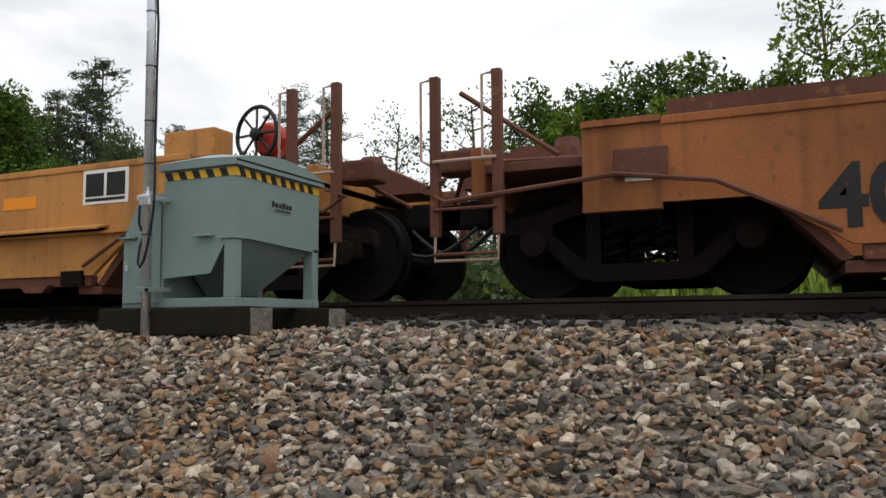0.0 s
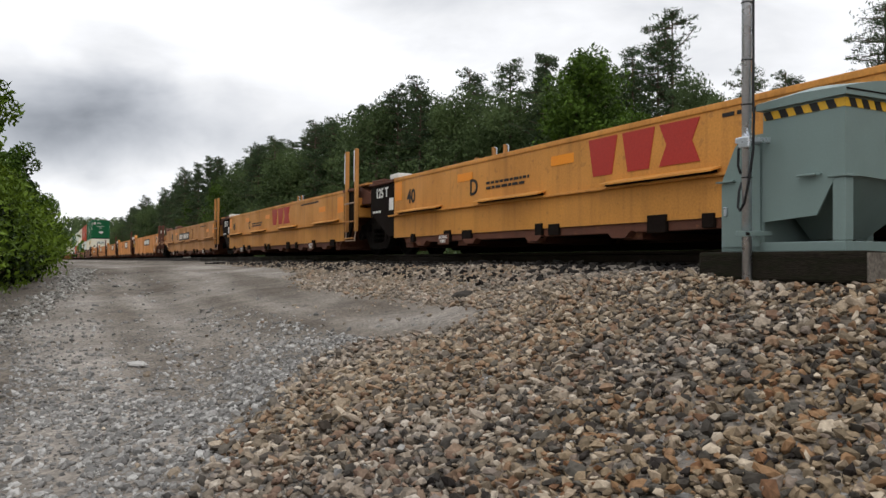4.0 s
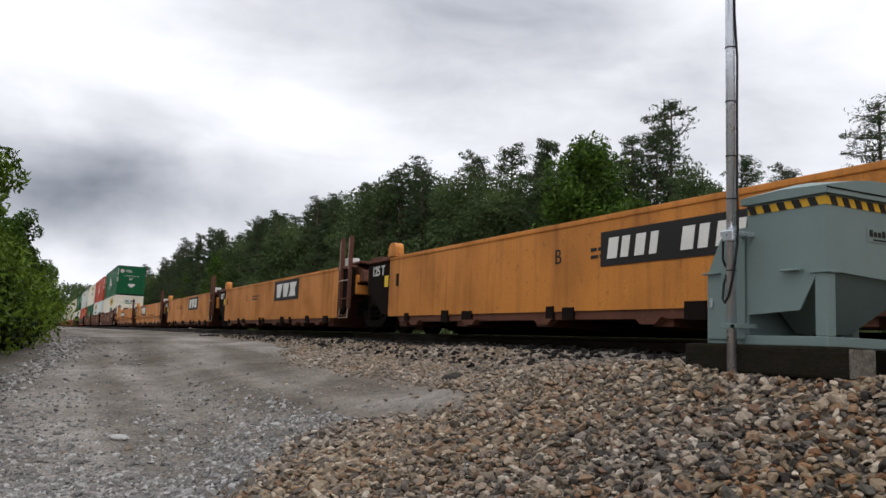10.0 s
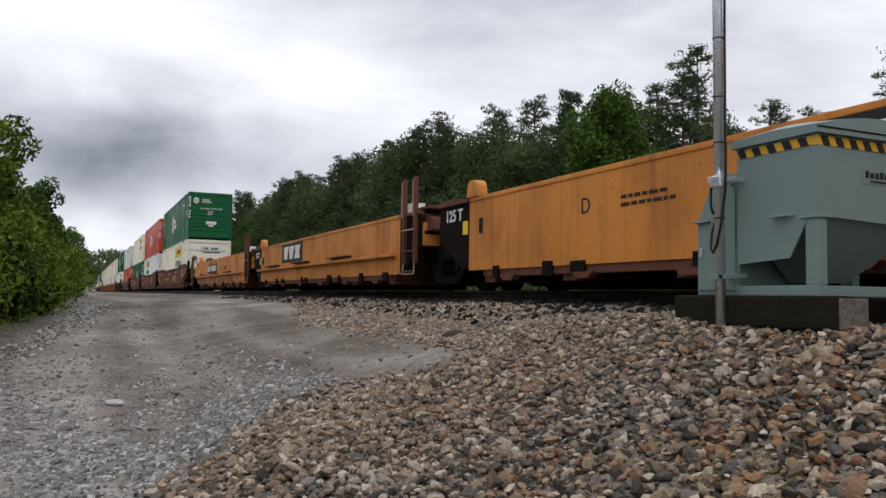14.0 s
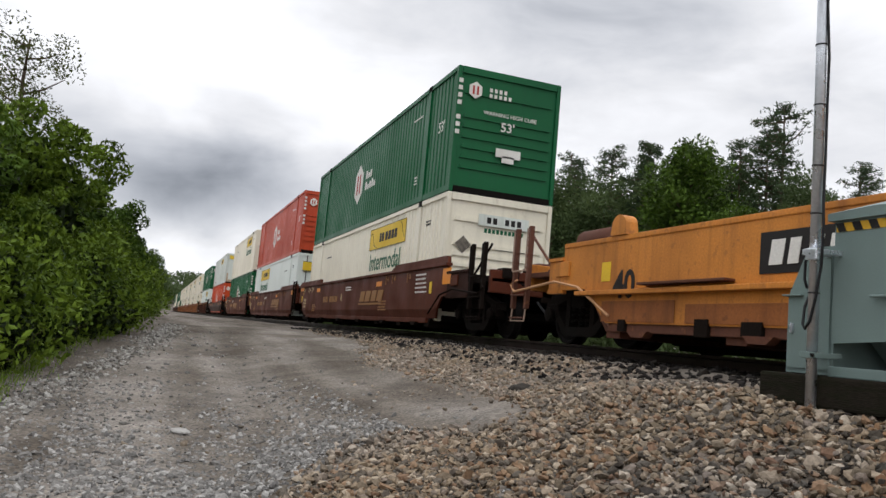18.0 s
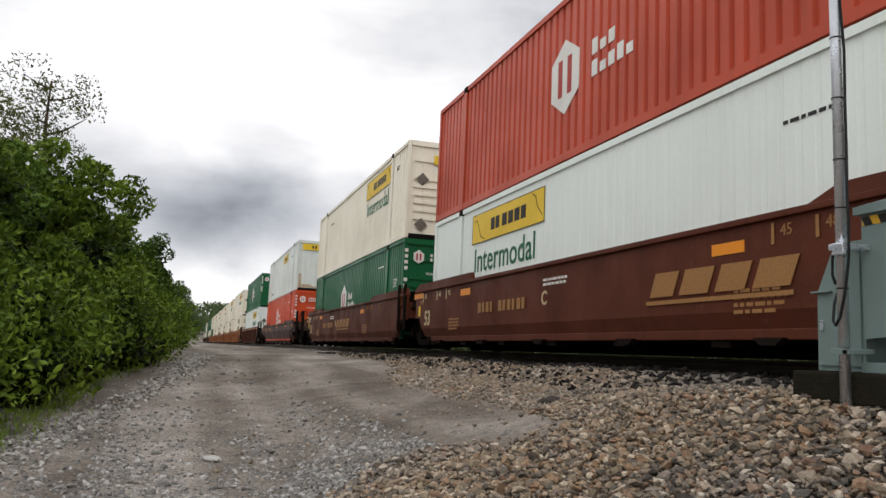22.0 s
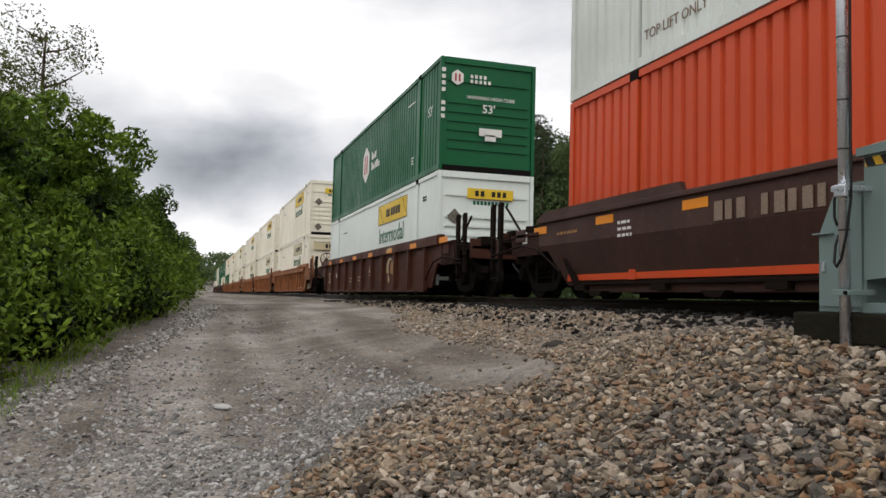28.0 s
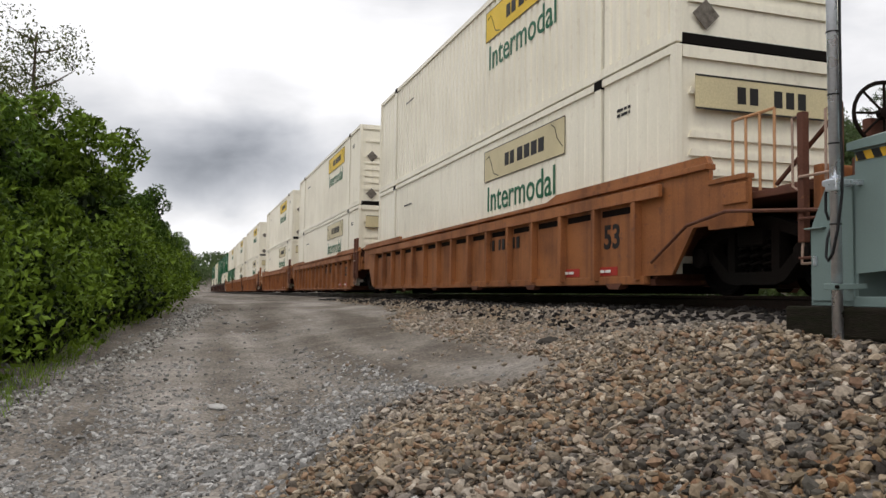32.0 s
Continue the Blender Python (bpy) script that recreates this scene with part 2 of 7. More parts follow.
M_PIPE = mat("pale_orange_pipe_paint", (0.50, 0.27, 0.13), 0.5, spread=0.1, stain=RUST, stain_amount=0.2)
M_GRAB = mat("worn_pinkish_grab_iron", (0.36, 0.25, 0.19), 0.5, spread=0.15)
M_SOOTY = mat("sooty_maroon_paint", (0.040, 0.017, 0.012), 0.7, stain=(0.015, 0.009, 0.007), stain_amount=0.6, streaks=0.4, spread=0.2, gloss=0.08)
M_BACK = mat("dull_panel_back", (0.22, 0.21, 0.2), 0.6, spread=0.1, stain=(0.1, 0.13, 0.07), stain_amount=0.4, stain_scale=4)
# near-black: shade under the train is put into steel, wheel, rail and tie colours
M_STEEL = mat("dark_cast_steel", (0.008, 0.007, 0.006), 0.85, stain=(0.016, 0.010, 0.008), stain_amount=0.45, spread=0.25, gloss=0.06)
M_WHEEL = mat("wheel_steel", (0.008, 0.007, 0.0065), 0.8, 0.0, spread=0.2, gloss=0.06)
M_RAILTOP = mat("rail_steel", (0.035, 0.024, 0.02), 0.45, 0.5, spread=0.2)
M_TIE = mat("creosote_timber", (0.02, 0.017, 0.014), 0.9, stain=(0.04, 0.034, 0.028), stain_amount=0.4, spread=0.4, grain=30, stretch=(1, 8, 8), gloss=0.06)
M_OLDWOOD = mat("weathered_timber", (0.018, 0.015, 0.011), 0.9, stain=(0.012, 0.015, 0.007), stain_amount=0.7, stain_scale=6, spread=0.4, grain=25, stretch=(1, 6, 6), bump=0.5, gloss=0.06)
M_ENDGRAIN = mat("cut_timber_end", (0.17, 0.15, 0.125), 0.9, stain=(0.06, 0.05, 0.04), stain_amount=0.8, stain_scale=14, spread=0.35, grain=60, bump=0.4)
M_TANK = mat("grey_green_paint", (0.17, 0.228, 0.214), 0.42, stain=(0.14, 0.18, 0.17), stain_amount=0.4, stain_scale=2.5, spread=0.04, grain=90, bump=0.04, streaks=0.12)
M_GALV = mat("galvanised_steel", (0.66, 0.69, 0.73), 0.32, 0.8, spread=0.08, grain=60, stain=(0.4, 0.42, 0.44), stain_amount=0.4, stain_scale=9)
M_BLACK = mat("black_rubber", (0.012, 0.012, 0.013), 0.5, spread=0.15)
M_HAZ_Y = mat("hazard_yellow", (0.62, 0.36, 0.03), 0.45, spread=0.06)
M_HAZ_K = mat("hazard_black", (0.016, 0.015, 0.014), 0.5, spread=0.1)
M_GREEN = mat("green_container_paint", (0.005, 0.104, 0.034), 0.45, spread=0.03, bump=0.03, grain=25, stain=(0.010, 0.07, 0.032), stain_amount=0.35, streaks=0.22, stain_scale=0.6)
M_WHITE = mat("white_container_paint", (0.83, 0.78, 0.64), 0.45, spread=0.03, bump=0.03, grain=25, stain=(0.46, 0.42, 0.33), stain_amount=0.25, streaks=0.25, stain_scale=0.6, chips=(0.25, 0.12, 0.06), chip_amount=0.1)
M_COLDWHITE = mat("cold_white_container_paint", (0.66, 0.70, 0.65), 0.42, spread=0.03, bump=0.03, grain=25, stain=(0.33, 0.34, 0.28), stain_amount=0.3, streaks=0.3, stain_scale=0.6)
M_PALEWHITE = mat("clean_white_container_paint", (0.74, 0.79, 0.74), 0.42, spread=0.02, bump=0.02, grain=25, stain=(0.5, 0.52, 0.46), stain_amount=0.2, streaks=0.15, stain_scale=0.6)
M_RED = mat("red_container_paint", (0.50, 0.072, 0.030), 0.42, spread=0.03, bump=0.03, grain=25, stain=(0.16, 0.03, 0.02), stain_amount=0.35, streaks=0.25, stain_scale=0.6)
M_ORANGEBOX = mat("orange_container_paint", (0.56, 0.07, 0.018), 0.42, spread=0.03, bump=0.03, grain=25, stain=(0.3, 0.05, 0.02), stain_amount=0.3, streaks=0.25, stain_scale=0.6)
M_SIGNWHITE = mat("white_marking", (0.72, 0.71, 0.66), 0.5, spread=0.08, stain=(0.35, 0.3, 0.25), stain_amount=0.25)
M_SIGNYELLOW = mat("yellow_marking", (0.74, 0.50, 0.03), 0.5, spread=0.08, stain=(0.35, 0.25, 0.08), stain_amount=0.2)
M_SIGNORANGE = mat("orange_reflector", (0.75, 0.26, 0.02), 0.4, spread=0.05)
M_SIGNBLACK = mat("black_marking", (0.017, 0.015, 0.014), 0.55, spread=0.1)
M_SIGNGREEN = mat("green_marking", (0.012, 0.11, 0.05), 0.5, spread=0.1)
M_SIGNRED = mat("red_marking", (0.36, 0.035, 0.025), 0.5, spread=0.1)
M_SIGNCREAM = mat("cream_marking", (0.5, 0.40, 0.23), 0.5, spread=0.12)
M_SIGNPALE = mat("faded_cream_marking", (0.58, 0.50, 0.30), 0.5, spread=0.1, stain=(0.3, 0.26, 0.18), stain_amount=0.3)
M_STAIN = mat("rust_stained_white_paint", (0.42, 0.30, 0.19), 0.6, spread=0.3, grain=12, stain=(0.6, 0.55, 0.45), stain_amount=0.7, stain_scale=5)
M_SIGNTAN = mat("tan_marking", (0.29, 0.145, 0.05), 0.5, spread=0.15)
M_BARK = mat("bark", (0.09, 0.065, 0.045), 0.9, spread=0.4, grain=12, bump=0.6, stretch=(1, 1, 0.3))
M_LEAF = leaf_mat("broad_leaves", (0.008, 0.021, 0.003), (0.092, 0.160, 0.018), 0.13, 1.1)
M_LEAF_BRIGHT = leaf_mat("young_leaves", (0.010, 0.026, 0.003), (0.170, 0.255, 0.024), 0.17, 1.3)
# dark enough to stand for the shade inside a bush
M_LEAF_INNER = leaf_mat("shade_inner_leaves", (0.006, 0.013, 0.002), (0.018, 0.030, 0.006), 0.03)
M_LEAF_FAR = leaf_mat("wood_leaves", (0.045, 0.070, 0.028), (0.105, 0.148, 0.052), 0.3, 0.35)
M_LEAF_BROWN = leaf_mat("brownish_leaves", (0.035, 0.046, 0.012), (0.14, 0.155, 0.04), 0.2, 0.8)
M_NEEDLE = leaf_mat("pine_needles", (0.030, 0.050, 0.024), (0.080, 0.115, 0.048), 0.2)
M_GRASS = leaf_mat("grass_blades", (0.08, 0.14, 0.02), (0.30, 0.42, 0.07))


# ---- mesh helpers ----
def link(name, me, material=None, parent=None, label="", m=None):
    if material is not None and not me.materials:
        me.materials.append(material)
    ob = new(name, me)
    if parent is not None:
        ob.parent = parent
    if m is not None:
        ob.matrix_basis = m
    if label:
        tagged(ob, label)
    return ob


def part(name, bm, material, parent=None, label="", smooth=False, m=None):
    me = bpy.data.meshes.new(name)
    bm.to_mesh(me)
    bm.free()
    if smooth:
        for p in me.polygons:
            p.use_smooth = True
    return link(name, me, material, parent, label, m)


def box(bm, x0, x1, y0, y1, z0, z1, bevel=0.0):
    v = [bm.verts.new((x, y, z)) for x in (x0, x1) for y in (y0, y1) for z in (z0, z1)]
    fs = [bm.faces.new([v[i] for i in q]) for q in ((0, 1, 3, 2), (4, 6, 7, 5), (0, 4, 5, 1), (2, 3, 7, 6), (0, 2, 6, 4), (1, 5, 7, 3))]
    if bevel:
        es = list({e for f in fs for e in f.edges})
        bmesh.ops.bevel(bm, geom=es, offset=bevel, segments=2, affect="EDGES", profile=0.6)
    return bm


def boxes(*spans, bevel=0.0):
    bm = bmesh.new()
    for s in spans:
        box(bm, *s, bevel=bevel)
    return bm


def prism(outline, axis, a, b, bm=None):
    """An outline of (u, v) pushed along an axis from a to b; u, v are the other two axes in order."""
    bm = bm or bmesh.new()

    def at(u, v, w):
        return (w, u, v) if axis == "x" else (u, w, v) if axis == "y" else (u, v, w)
    lo = [bm.verts.new(at(u, v, a)) for u, v in outline]
    hi = [bm.verts.new(at(u, v, b)) for u, v in outline]
    n = len(outline)
    for i in range(n):
        bm.faces.new((lo[i], lo[(i + 1) % n], hi[(i + 1) % n], hi[i]))
    bm.faces.new(lo[::-1])
    bm.faces.new(hi)
    bmesh.ops.recalc_face_normals(bm, faces=bm.faces)
    return bm


def tube(points, radius, sides=8, bm=None, caps=True):
    """A round bar along points; radius one number or one a point."""
    bm = bm or bmesh.new()
    pts = [Vector(p) for p in points]
    radii = radius if isinstance(radius, (list, tuple)) else [radius] * len(pts)
    rings = []
    side = None
    for i, p in enumerate(pts):
        d = (pts[min(i + 1, len(pts) - 1)] - pts[max(i - 1, 0)]).normalized()
        if side is None:
            side = d.orthogonal().normalized()
        side = (side - d * side.dot(d)).normalized()
        up = d.cross(side)
        rings.append([bm.verts.new(p + radii[i] * (math.cos(a) * side + math.sin(a) * up))
                      for a in (2 * math.pi * k / sides for k in range(sides))])
    for r0, r1 in zip(rings, rings[1:]):
        for k in range(sides):
            bm.faces.new((r0[k], r0[(k + 1) % sides], r1[(k + 1) % sides], r1[k]))
    if caps:
        bm.faces.new(rings[0][::-1])
        bm.faces.new(rings[-1])
    return bm


def lathe(profile, axis="y", sides=28, bm=None, centre=(0, 0, 0)):
    """A profile of (radius, along) turned about an axis."""
    bm = bm or bmesh.new()
    rings = []
    for r, h in profile:
        ring = []
        for k in range(sides):
            a = 2 * math.pi * k / sides
            u, v = r * math.cos(a), r * math.sin(a)
            p = (h, u, v) if axis == "x" else (u, h, v) if axis == "y" else (u, v, h)
            ring.append(bm.verts.new(Vector(p) + Vector(centre)))
        rings.append(ring)
    for r0, r1 in zip(rings, rings[1:]):
        for k in range(sides):
            bm.faces.new((r0[k], r0[(k + 1) % sides], r1[(k + 1) % sides], r1[k]))
    bm.faces.new(rings[0][::-1])
    bm.faces.new(rings[-1])
    bmesh.ops.recalc_face_normals(bm, faces=bm.faces)
    return bm


TEXT_CACHE = {}


def text_mesh(words, size, bold=0.0, align="CENTER"):
    key = (words, size, bold, align)
    if key not in TEXT_CACHE:
        cu = bpy.data.curves.new("writing", "FONT")
        cu.body, cu.size, cu.align_x, cu.align_y = words, size, align, "CENTER"
        cu.extrude, cu.offset, cu.resolution_u = 0.003, bold, 3
        ob = bpy.data.objects.new("writing", cu)
        scene.collection.objects.link(ob)
        me = bpy.data.meshes.new_from_object(ob.evaluated_get(bpy.context.evaluated_depsgraph_get()))
        bpy.data.objects.remove(ob)
        TEXT_CACHE[key] = me
    return TEXT_CACHE[key].copy()


PIECE_CACHE = {}


def text_pieces(words, size, bold=0.0):
    """Writing with one mesh for each sign."""
    key = (words, size, bold)
    if key not in PIECE_CACHE:
        src = bmesh.new()
        src.from_mesh(text_mesh(words, size, bold))
        src.verts.index_update()
        group = list(range(len(src.verts)))

        def root(i):
            while group[i] != i:
                group[i] = group[group[i]]
                i = group[i]
            return i
        for e in src.edges:
            group[root(e.verts[0].index)] = root(e.verts[1].index)
        found = {}
        for f in src.faces:
            found.setdefault(root(f.verts[0].index), []).append(f)
        out = []
        for faces in found.values():
            bm = bmesh.new()
            made = {}
            for f in faces:
                for v in f.verts:
                    if v.index not in made:
                        made[v.index] = bm.verts.new(v.co)
                bm.faces.new([made[v.index] for v in f.verts])
            me = bpy.data.meshes.new("writing")
            bm.to_mesh(me)
            bm.free()
            out.append(me)
        src.free()
        PIECE_CACHE[key] = out
    return [me.copy() for me in PIECE_CACHE[key]]


def empty(name, m=None):
    ob = new(name)
    ob.empty_display_size = 0.3
    if m is not None:
        ob.matrix_basis = m
    return ob


# ---- plan ----
TRACK_Y = 7.4          # track's centre line
RAIL_Z = 0.14          # top of rail
SPEED = 8.4            # train, metres a second
START = -2.57          # place of the first coupling at the start


def lerp_table(table, v):
    if v <= table[0][0]:
        return table[0][1]
    for (a, za), (b, zb) in zip(table, table[1:]):
        if v <= b:
            k = (v - a) / (b - a)
            return za + (zb - za) * k
    return table[-1][1]


def ease(a, b, v):
    k = min(1, max(0, (v - a) / (b - a)))
    return k * k * (3 - 2 * k)


BANK = ((-6, -1.35), (-2, -1.25), (0, -1.12), (1, -0.97), (2, -0.74), (2.6, -0.57), (3.2, -0.37), (3.7, -0.21), (4.0, -0.15), (4.6, -0.14),
        (5.2, -0.13), (5.9, -0.05), (9.0, -0.05), (10.2, -0.2), (12, 0.1), (15, 0.45), (20, 0.6), (400, 0.6))
ROAD_FALL = ((-400, 0.0), (-60, -0.10), (-24, -0.33), (-16, -0.58), (-8, -1.0), (0, -1.15), (50, -1.15))
SIDE = ((-4.5, 0.22), (-2.2, 0.05), (0, 0.0), (1.5, 0.03), (2.5, 0.30), (3.6, 0.5), (4.6, 0.66), (5.4, 0.9), (6.0, 1.0))


def ground_z(x, y):
    bank = lerp_table(BANK, y)
    low = lerp_table(ROAD_FALL, x)
    if y >= 6.0:
        road = bank
    else:
        k = lerp_table(SIDE, y)
        road = low + (-0.05 - low) * k
    z = bank + (road - bank) * ease(-5.2, -8.4, x)
    z += 0.035 * noise.noise((x * 0.6, y * 0.6, 0.3)) + 0.018 * noise.noise((x * 2.1, y * 2.1, 5.0))
    z += 0.075 * math.exp(-((x + 4.25) / 0.55) ** 2 - ((y - 3.78) / 0.16) ** 2)
    if y > 14:
        z += 0.3 * ease(20, 45, y) + 10 * ease(40, 160, y)
    z += 20 * ease(-505, -640, x)
    if y < -2.5:
        z += 0.5 * ease(-2.5, -8, y) + 8 * ease(-15, -140, y)
    return z


def earth_mat():
    """Grey stone dust with pebbles, packed wheel tracks and brown soil."""
    m = bpy.data.materials.new("stone_dust")
    m.use_nodes = True
    t = m.node_tree
    b = t.nodes["Principled BSDF"]
    b.inputs["Roughness"].default_value = 0.95
    b.inputs["Specular IOR Level"].default_value = 0.15
    co = t.nodes.new("ShaderNodeTexCoord")

    def tex(kind, scale, **k):
        n = t.nodes.new(kind)
        n.inputs["Scale"].default_value = scale
        for a, v in k.items():
            n.inputs[a].default_value = v
        t.links.new(co.outputs["Object"], n.inputs["Vector"])
        return n
    big = tex("ShaderNodeTexNoise", 0.45, Detail=5.0)
    mid = tex("ShaderNodeTexNoise", 3.0, Detail=6.0)
    peb = tex("ShaderNodeTexVoronoi", 42.0)
    r1 = t.nodes.new("ShaderNodeValToRGB")
    r1.color_ramp.elements[0].position, r1.color_ramp.elements[0].color = 0.35, (0.135, 0.119, 0.102, 1)
    r1.color_ramp.elements[1].position, r1.color_ramp.elements[1].color = 0.65, (0.228, 0.212, 0.193, 1)
    t.links.new(big.outputs["Fac"], r1.inputs["Fac"])
    r2 = t.nodes.new("ShaderNodeValToRGB")
    r2.color_ramp.elements[0].position, r2.color_ramp.elements[0].color = 0.3, (0.72, 0.71, 0.7, 1)
    r2.color_ramp.elements[1].position, r2.color_ramp.elements[1].color = 0.7, (1.15, 1.13, 1.1, 1)
    t.links.new(mid.outputs["Fac"], r2.inputs["Fac"])
    mul = t.nodes.new("ShaderNodeMixRGB")
    mul.blend_type = "MULTIPLY"
    mul.inputs["Fac"].default_value = 1.0
    t.links.new(r1.outputs["Color"], mul.inputs["Color1"])
    t.links.new(r2.outputs["Color"], mul.inputs["Color2"])
    lane_map = t.nodes.new("ShaderNodeMapping")
    lane_map.inputs["Scale"].default_value = (0.09, 1.0, 1.0)
    t.links.new(co.outputs["Object"], lane_map.inputs["Vector"])
    lane = t.nodes.new("ShaderNodeTexNoise")
    lane.inputs["Scale"].default_value, lane.inputs["Detail"].default_value = 0.9, 3.0
    t.links.new(lane_map.outputs["Vector"], lane.inputs["Vector"])
    r3 = t.nodes.new("ShaderNodeValToRGB")
    r3.color_ramp.elements[0].position, r3.color_ramp.elements[0].color = 0.38, (0.62, 0.585, 0.54, 1)
    r3.color_ramp.elements[1].position, r3.color_ramp.elements[1].color = 0.62, (1.22, 1.21, 1.2, 1)
    t.links.new(lane.outputs["Fac"], r3.inputs["Fac"])
    lanes = t.nodes.new("ShaderNodeMixRGB")
    lanes.blend_type = "MULTIPLY"
    lanes.inputs["Fac"].default_value = 1.0
    t.links.new(mul.outputs["Color"], lanes.inputs["Color1"])
    t.links.new(r3.outputs["Color"], lanes.inputs["Color2"])
    mul = lanes
    var = t.nodes.new("ShaderNodeMixRGB")
    var.blend_type = "OVERLAY"
    var.inputs["Fac"].default_value = 0.35
    bw = t.nodes.new("ShaderNodeSeparateColor")
    t.links.new(peb.outputs["Color"], bw.inputs[0])
    cc = t.nodes.new("ShaderNodeCombineColor")
    for k in range(3):
        t.links.new(bw.outputs[0], cc.inputs[k])
    t.links.new(mul.outputs["Color"], var.inputs["Color1"])
    t.links.new(cc.outputs[0], var.inputs["Color2"])
    t.links.new(var.outputs["Color"], b.inputs["Base Color"])
    bp = t.nodes.new("ShaderNodeBump")
    bp.inputs["Strength"].default_value, bp.inputs["Distance"].default_value = 0.5, 0.02
    bp.invert = True
    t.links.new(peb.outputs["Distance"], bp.inputs["Height"])
    t.links.new(bp.outputs["Normal"], b.inputs["Normal"])
    return m


M_EARTH = earth_mat()


def make_ground():
    xs = sorted({round(v, 3) for v in [-900, -720, -660, -620, -580, -545, -505, -400, -280, -200, -150, -110, -85, -65, 30, 45, 70, 110, 200, 400, 900]
                 + [-55 + i * 1.0 for i in range(36)] + [-19 + i * 0.25 for i in range(97)] + [6 + i for i in range(20)]})
    ys = sorted({round(v, 3) for v in [-900, -500, -300, -160, -100, -60, -40, -25, -15, 18, 22, 28, 36, 48, 65, 90, 120, 160, 250, 500, 900]
                 + [-10 + i * 0.5 for i in range(16)] + [-2 + i * 0.125 for i in range(66)] + [6.5 + i * 0.5 for i in range(20)]})
    verts = [(x, y, ground_z(x, y)) for y in ys for x in xs]
    nx = len(xs)
    faces = [(j * nx + i, j * nx + i + 1, (j + 1) * nx + i + 1, (j + 1) * nx + i) for j in range(len(ys) - 1) for i in range(nx - 1)]
    me = bpy.data.meshes.new("ground")
    me.from_pydata(verts, [], faces)
    for p in me.polygons:
        p.use_smooth = True
    ob = link("ground", me, M_EARTH)
    return tagged(ob, "grey stone-dust track and bank beside the railway", "ground", kind="structure")


make_ground()


def stone_mat(name, stops, rough=0.85, patchy=0.0):
    m = bpy.data.materials.new(name)
    m.use_nodes = True
    t = m.node_tree
    b = t.nodes["Principled BSDF"]
    b.inputs["Roughness"].default_value = rough
    b.inputs["Specular IOR Level"].default_value = 0.06
    geo = t.nodes.new("ShaderNodeNewGeometry")
    ramp = t.nodes.new("ShaderNodeValToRGB")
    ramp.color_ramp.interpolation = "CONSTANT"
    while len(ramp.color_ramp.elements) < len(stops):
        ramp.color_ramp.elements.new(0.5)
    for e, (pos, c) in zip(ramp.color_ramp.elements, stops):
        e.position, e.color = pos, (*c, 1)
    t.links.new(geo.outputs["Random Per Island"], ramp.inputs["Fac"])
    co = t.nodes.new("ShaderNodeTexCoord")
    n = t.nodes.new("ShaderNodeTexNoise")
    n.inputs["Scale"].default_value, n.inputs["Detail"].default_value = 55.0, 5.0
    t.links.new(co.outputs["Object"], n.inputs["Vector"])
    mr = t.nodes.new("ShaderNodeMapRange")
    mr.inputs[1].default_value, mr.inputs[2].default_value, mr.inputs[3].default_value, mr.inputs[4].default_value = 0.3, 0.7, 0.7, 1.25
    t.links.new(n.outputs["Fac"], mr.inputs[0])
    cc = t.nodes.new("ShaderNodeCombineColor")
    for k in range(3):
        t.links.new(mr.outputs[0], cc.inputs[k])
    mul = t.nodes.new("ShaderNodeMixRGB")
    mul.blend_type = "MULTIPLY"
    mul.inputs["Fac"].default_value = 1.0
    t.links.new(ramp.outputs["Color"], mul.inputs["Color1"])
    if patchy:
        # loads of stone from different quarries: some stretches are greyer
        wide = t.nodes.new("ShaderNodeTexNoise")
        wide.inputs["Scale"].default_value, wide.inputs["Detail"].default_value = 0.8, 3.0
        t.links.new(co.outputs["Object"], wide.inputs["Vector"])
        amount = t.nodes.new("ShaderNodeMapRange")
        amount.inputs[1].default_value, amount.inputs[2].default_value, amount.inputs[3].default_value, amount.inputs[4].default_value = 0.42, 0.6, 1.0, 1.0 - patchy
        t.links.new(wide.outputs["Fac"], amount.inputs[0])
        hue = t.nodes.new("ShaderNodeHueSaturation")
        t.links.new(amount.outputs[0], hue.inputs["Saturation"])
        t.links.new(ramp.outputs["Color"], hue.inputs["Color"])
        # pale dust from the road lies on the stones next to it
        spot = t.nodes.new("ShaderNodeSeparateXYZ")
        t.links.new(co.outputs["Object"], spot.inputs[0])
        wander = t.nodes.new("ShaderNodeMath")
        wander.operation = "MULTIPLY_ADD"
        wander.inputs[1].default_value = 3.0
        t.links.new(wide.outputs["Fac"], wander.inputs[0])
        t.links.new(spot.outputs["X"], wander.inputs[2])
        near = t.nodes.new("ShaderNodeMapRange")
        near.inputs[1].default_value, near.inputs[2].default_value, near.inputs[3].default_value, near.inputs[4].default_value = -4.6, -1.2, 0.30, 0.0
        t.links.new(wander.outputs[0], near.inputs[0])
        dust = t.nodes.new("ShaderNodeMixRGB")
        dust.inputs["Color2"].default_value = (0.36, 0.30, 0.235, 1)
        t.links.new(near.outputs[0], dust.inputs["Fac"])
        t.links.new(hue.outputs["Color"], dust.inputs["Color1"])
        t.links.new(dust.outputs["Color"], mul.inputs["Color1"])
    t.links.new(cc.outputs[0], mul.inputs["Color2"])
    t.links.new(mul.outputs["Color"], b.inputs["Base Color"])
    bp = t.nodes.new("ShaderNodeBump")
    bp.inputs["Strength"].default_value, bp.inputs["Distance"].default_value = 0.35, 0.006
    t.links.new(n.outputs["Fac"], bp.inputs["Height"])
    t.links.new(bp.outputs["Normal"], b.inputs["Normal"])
    return m


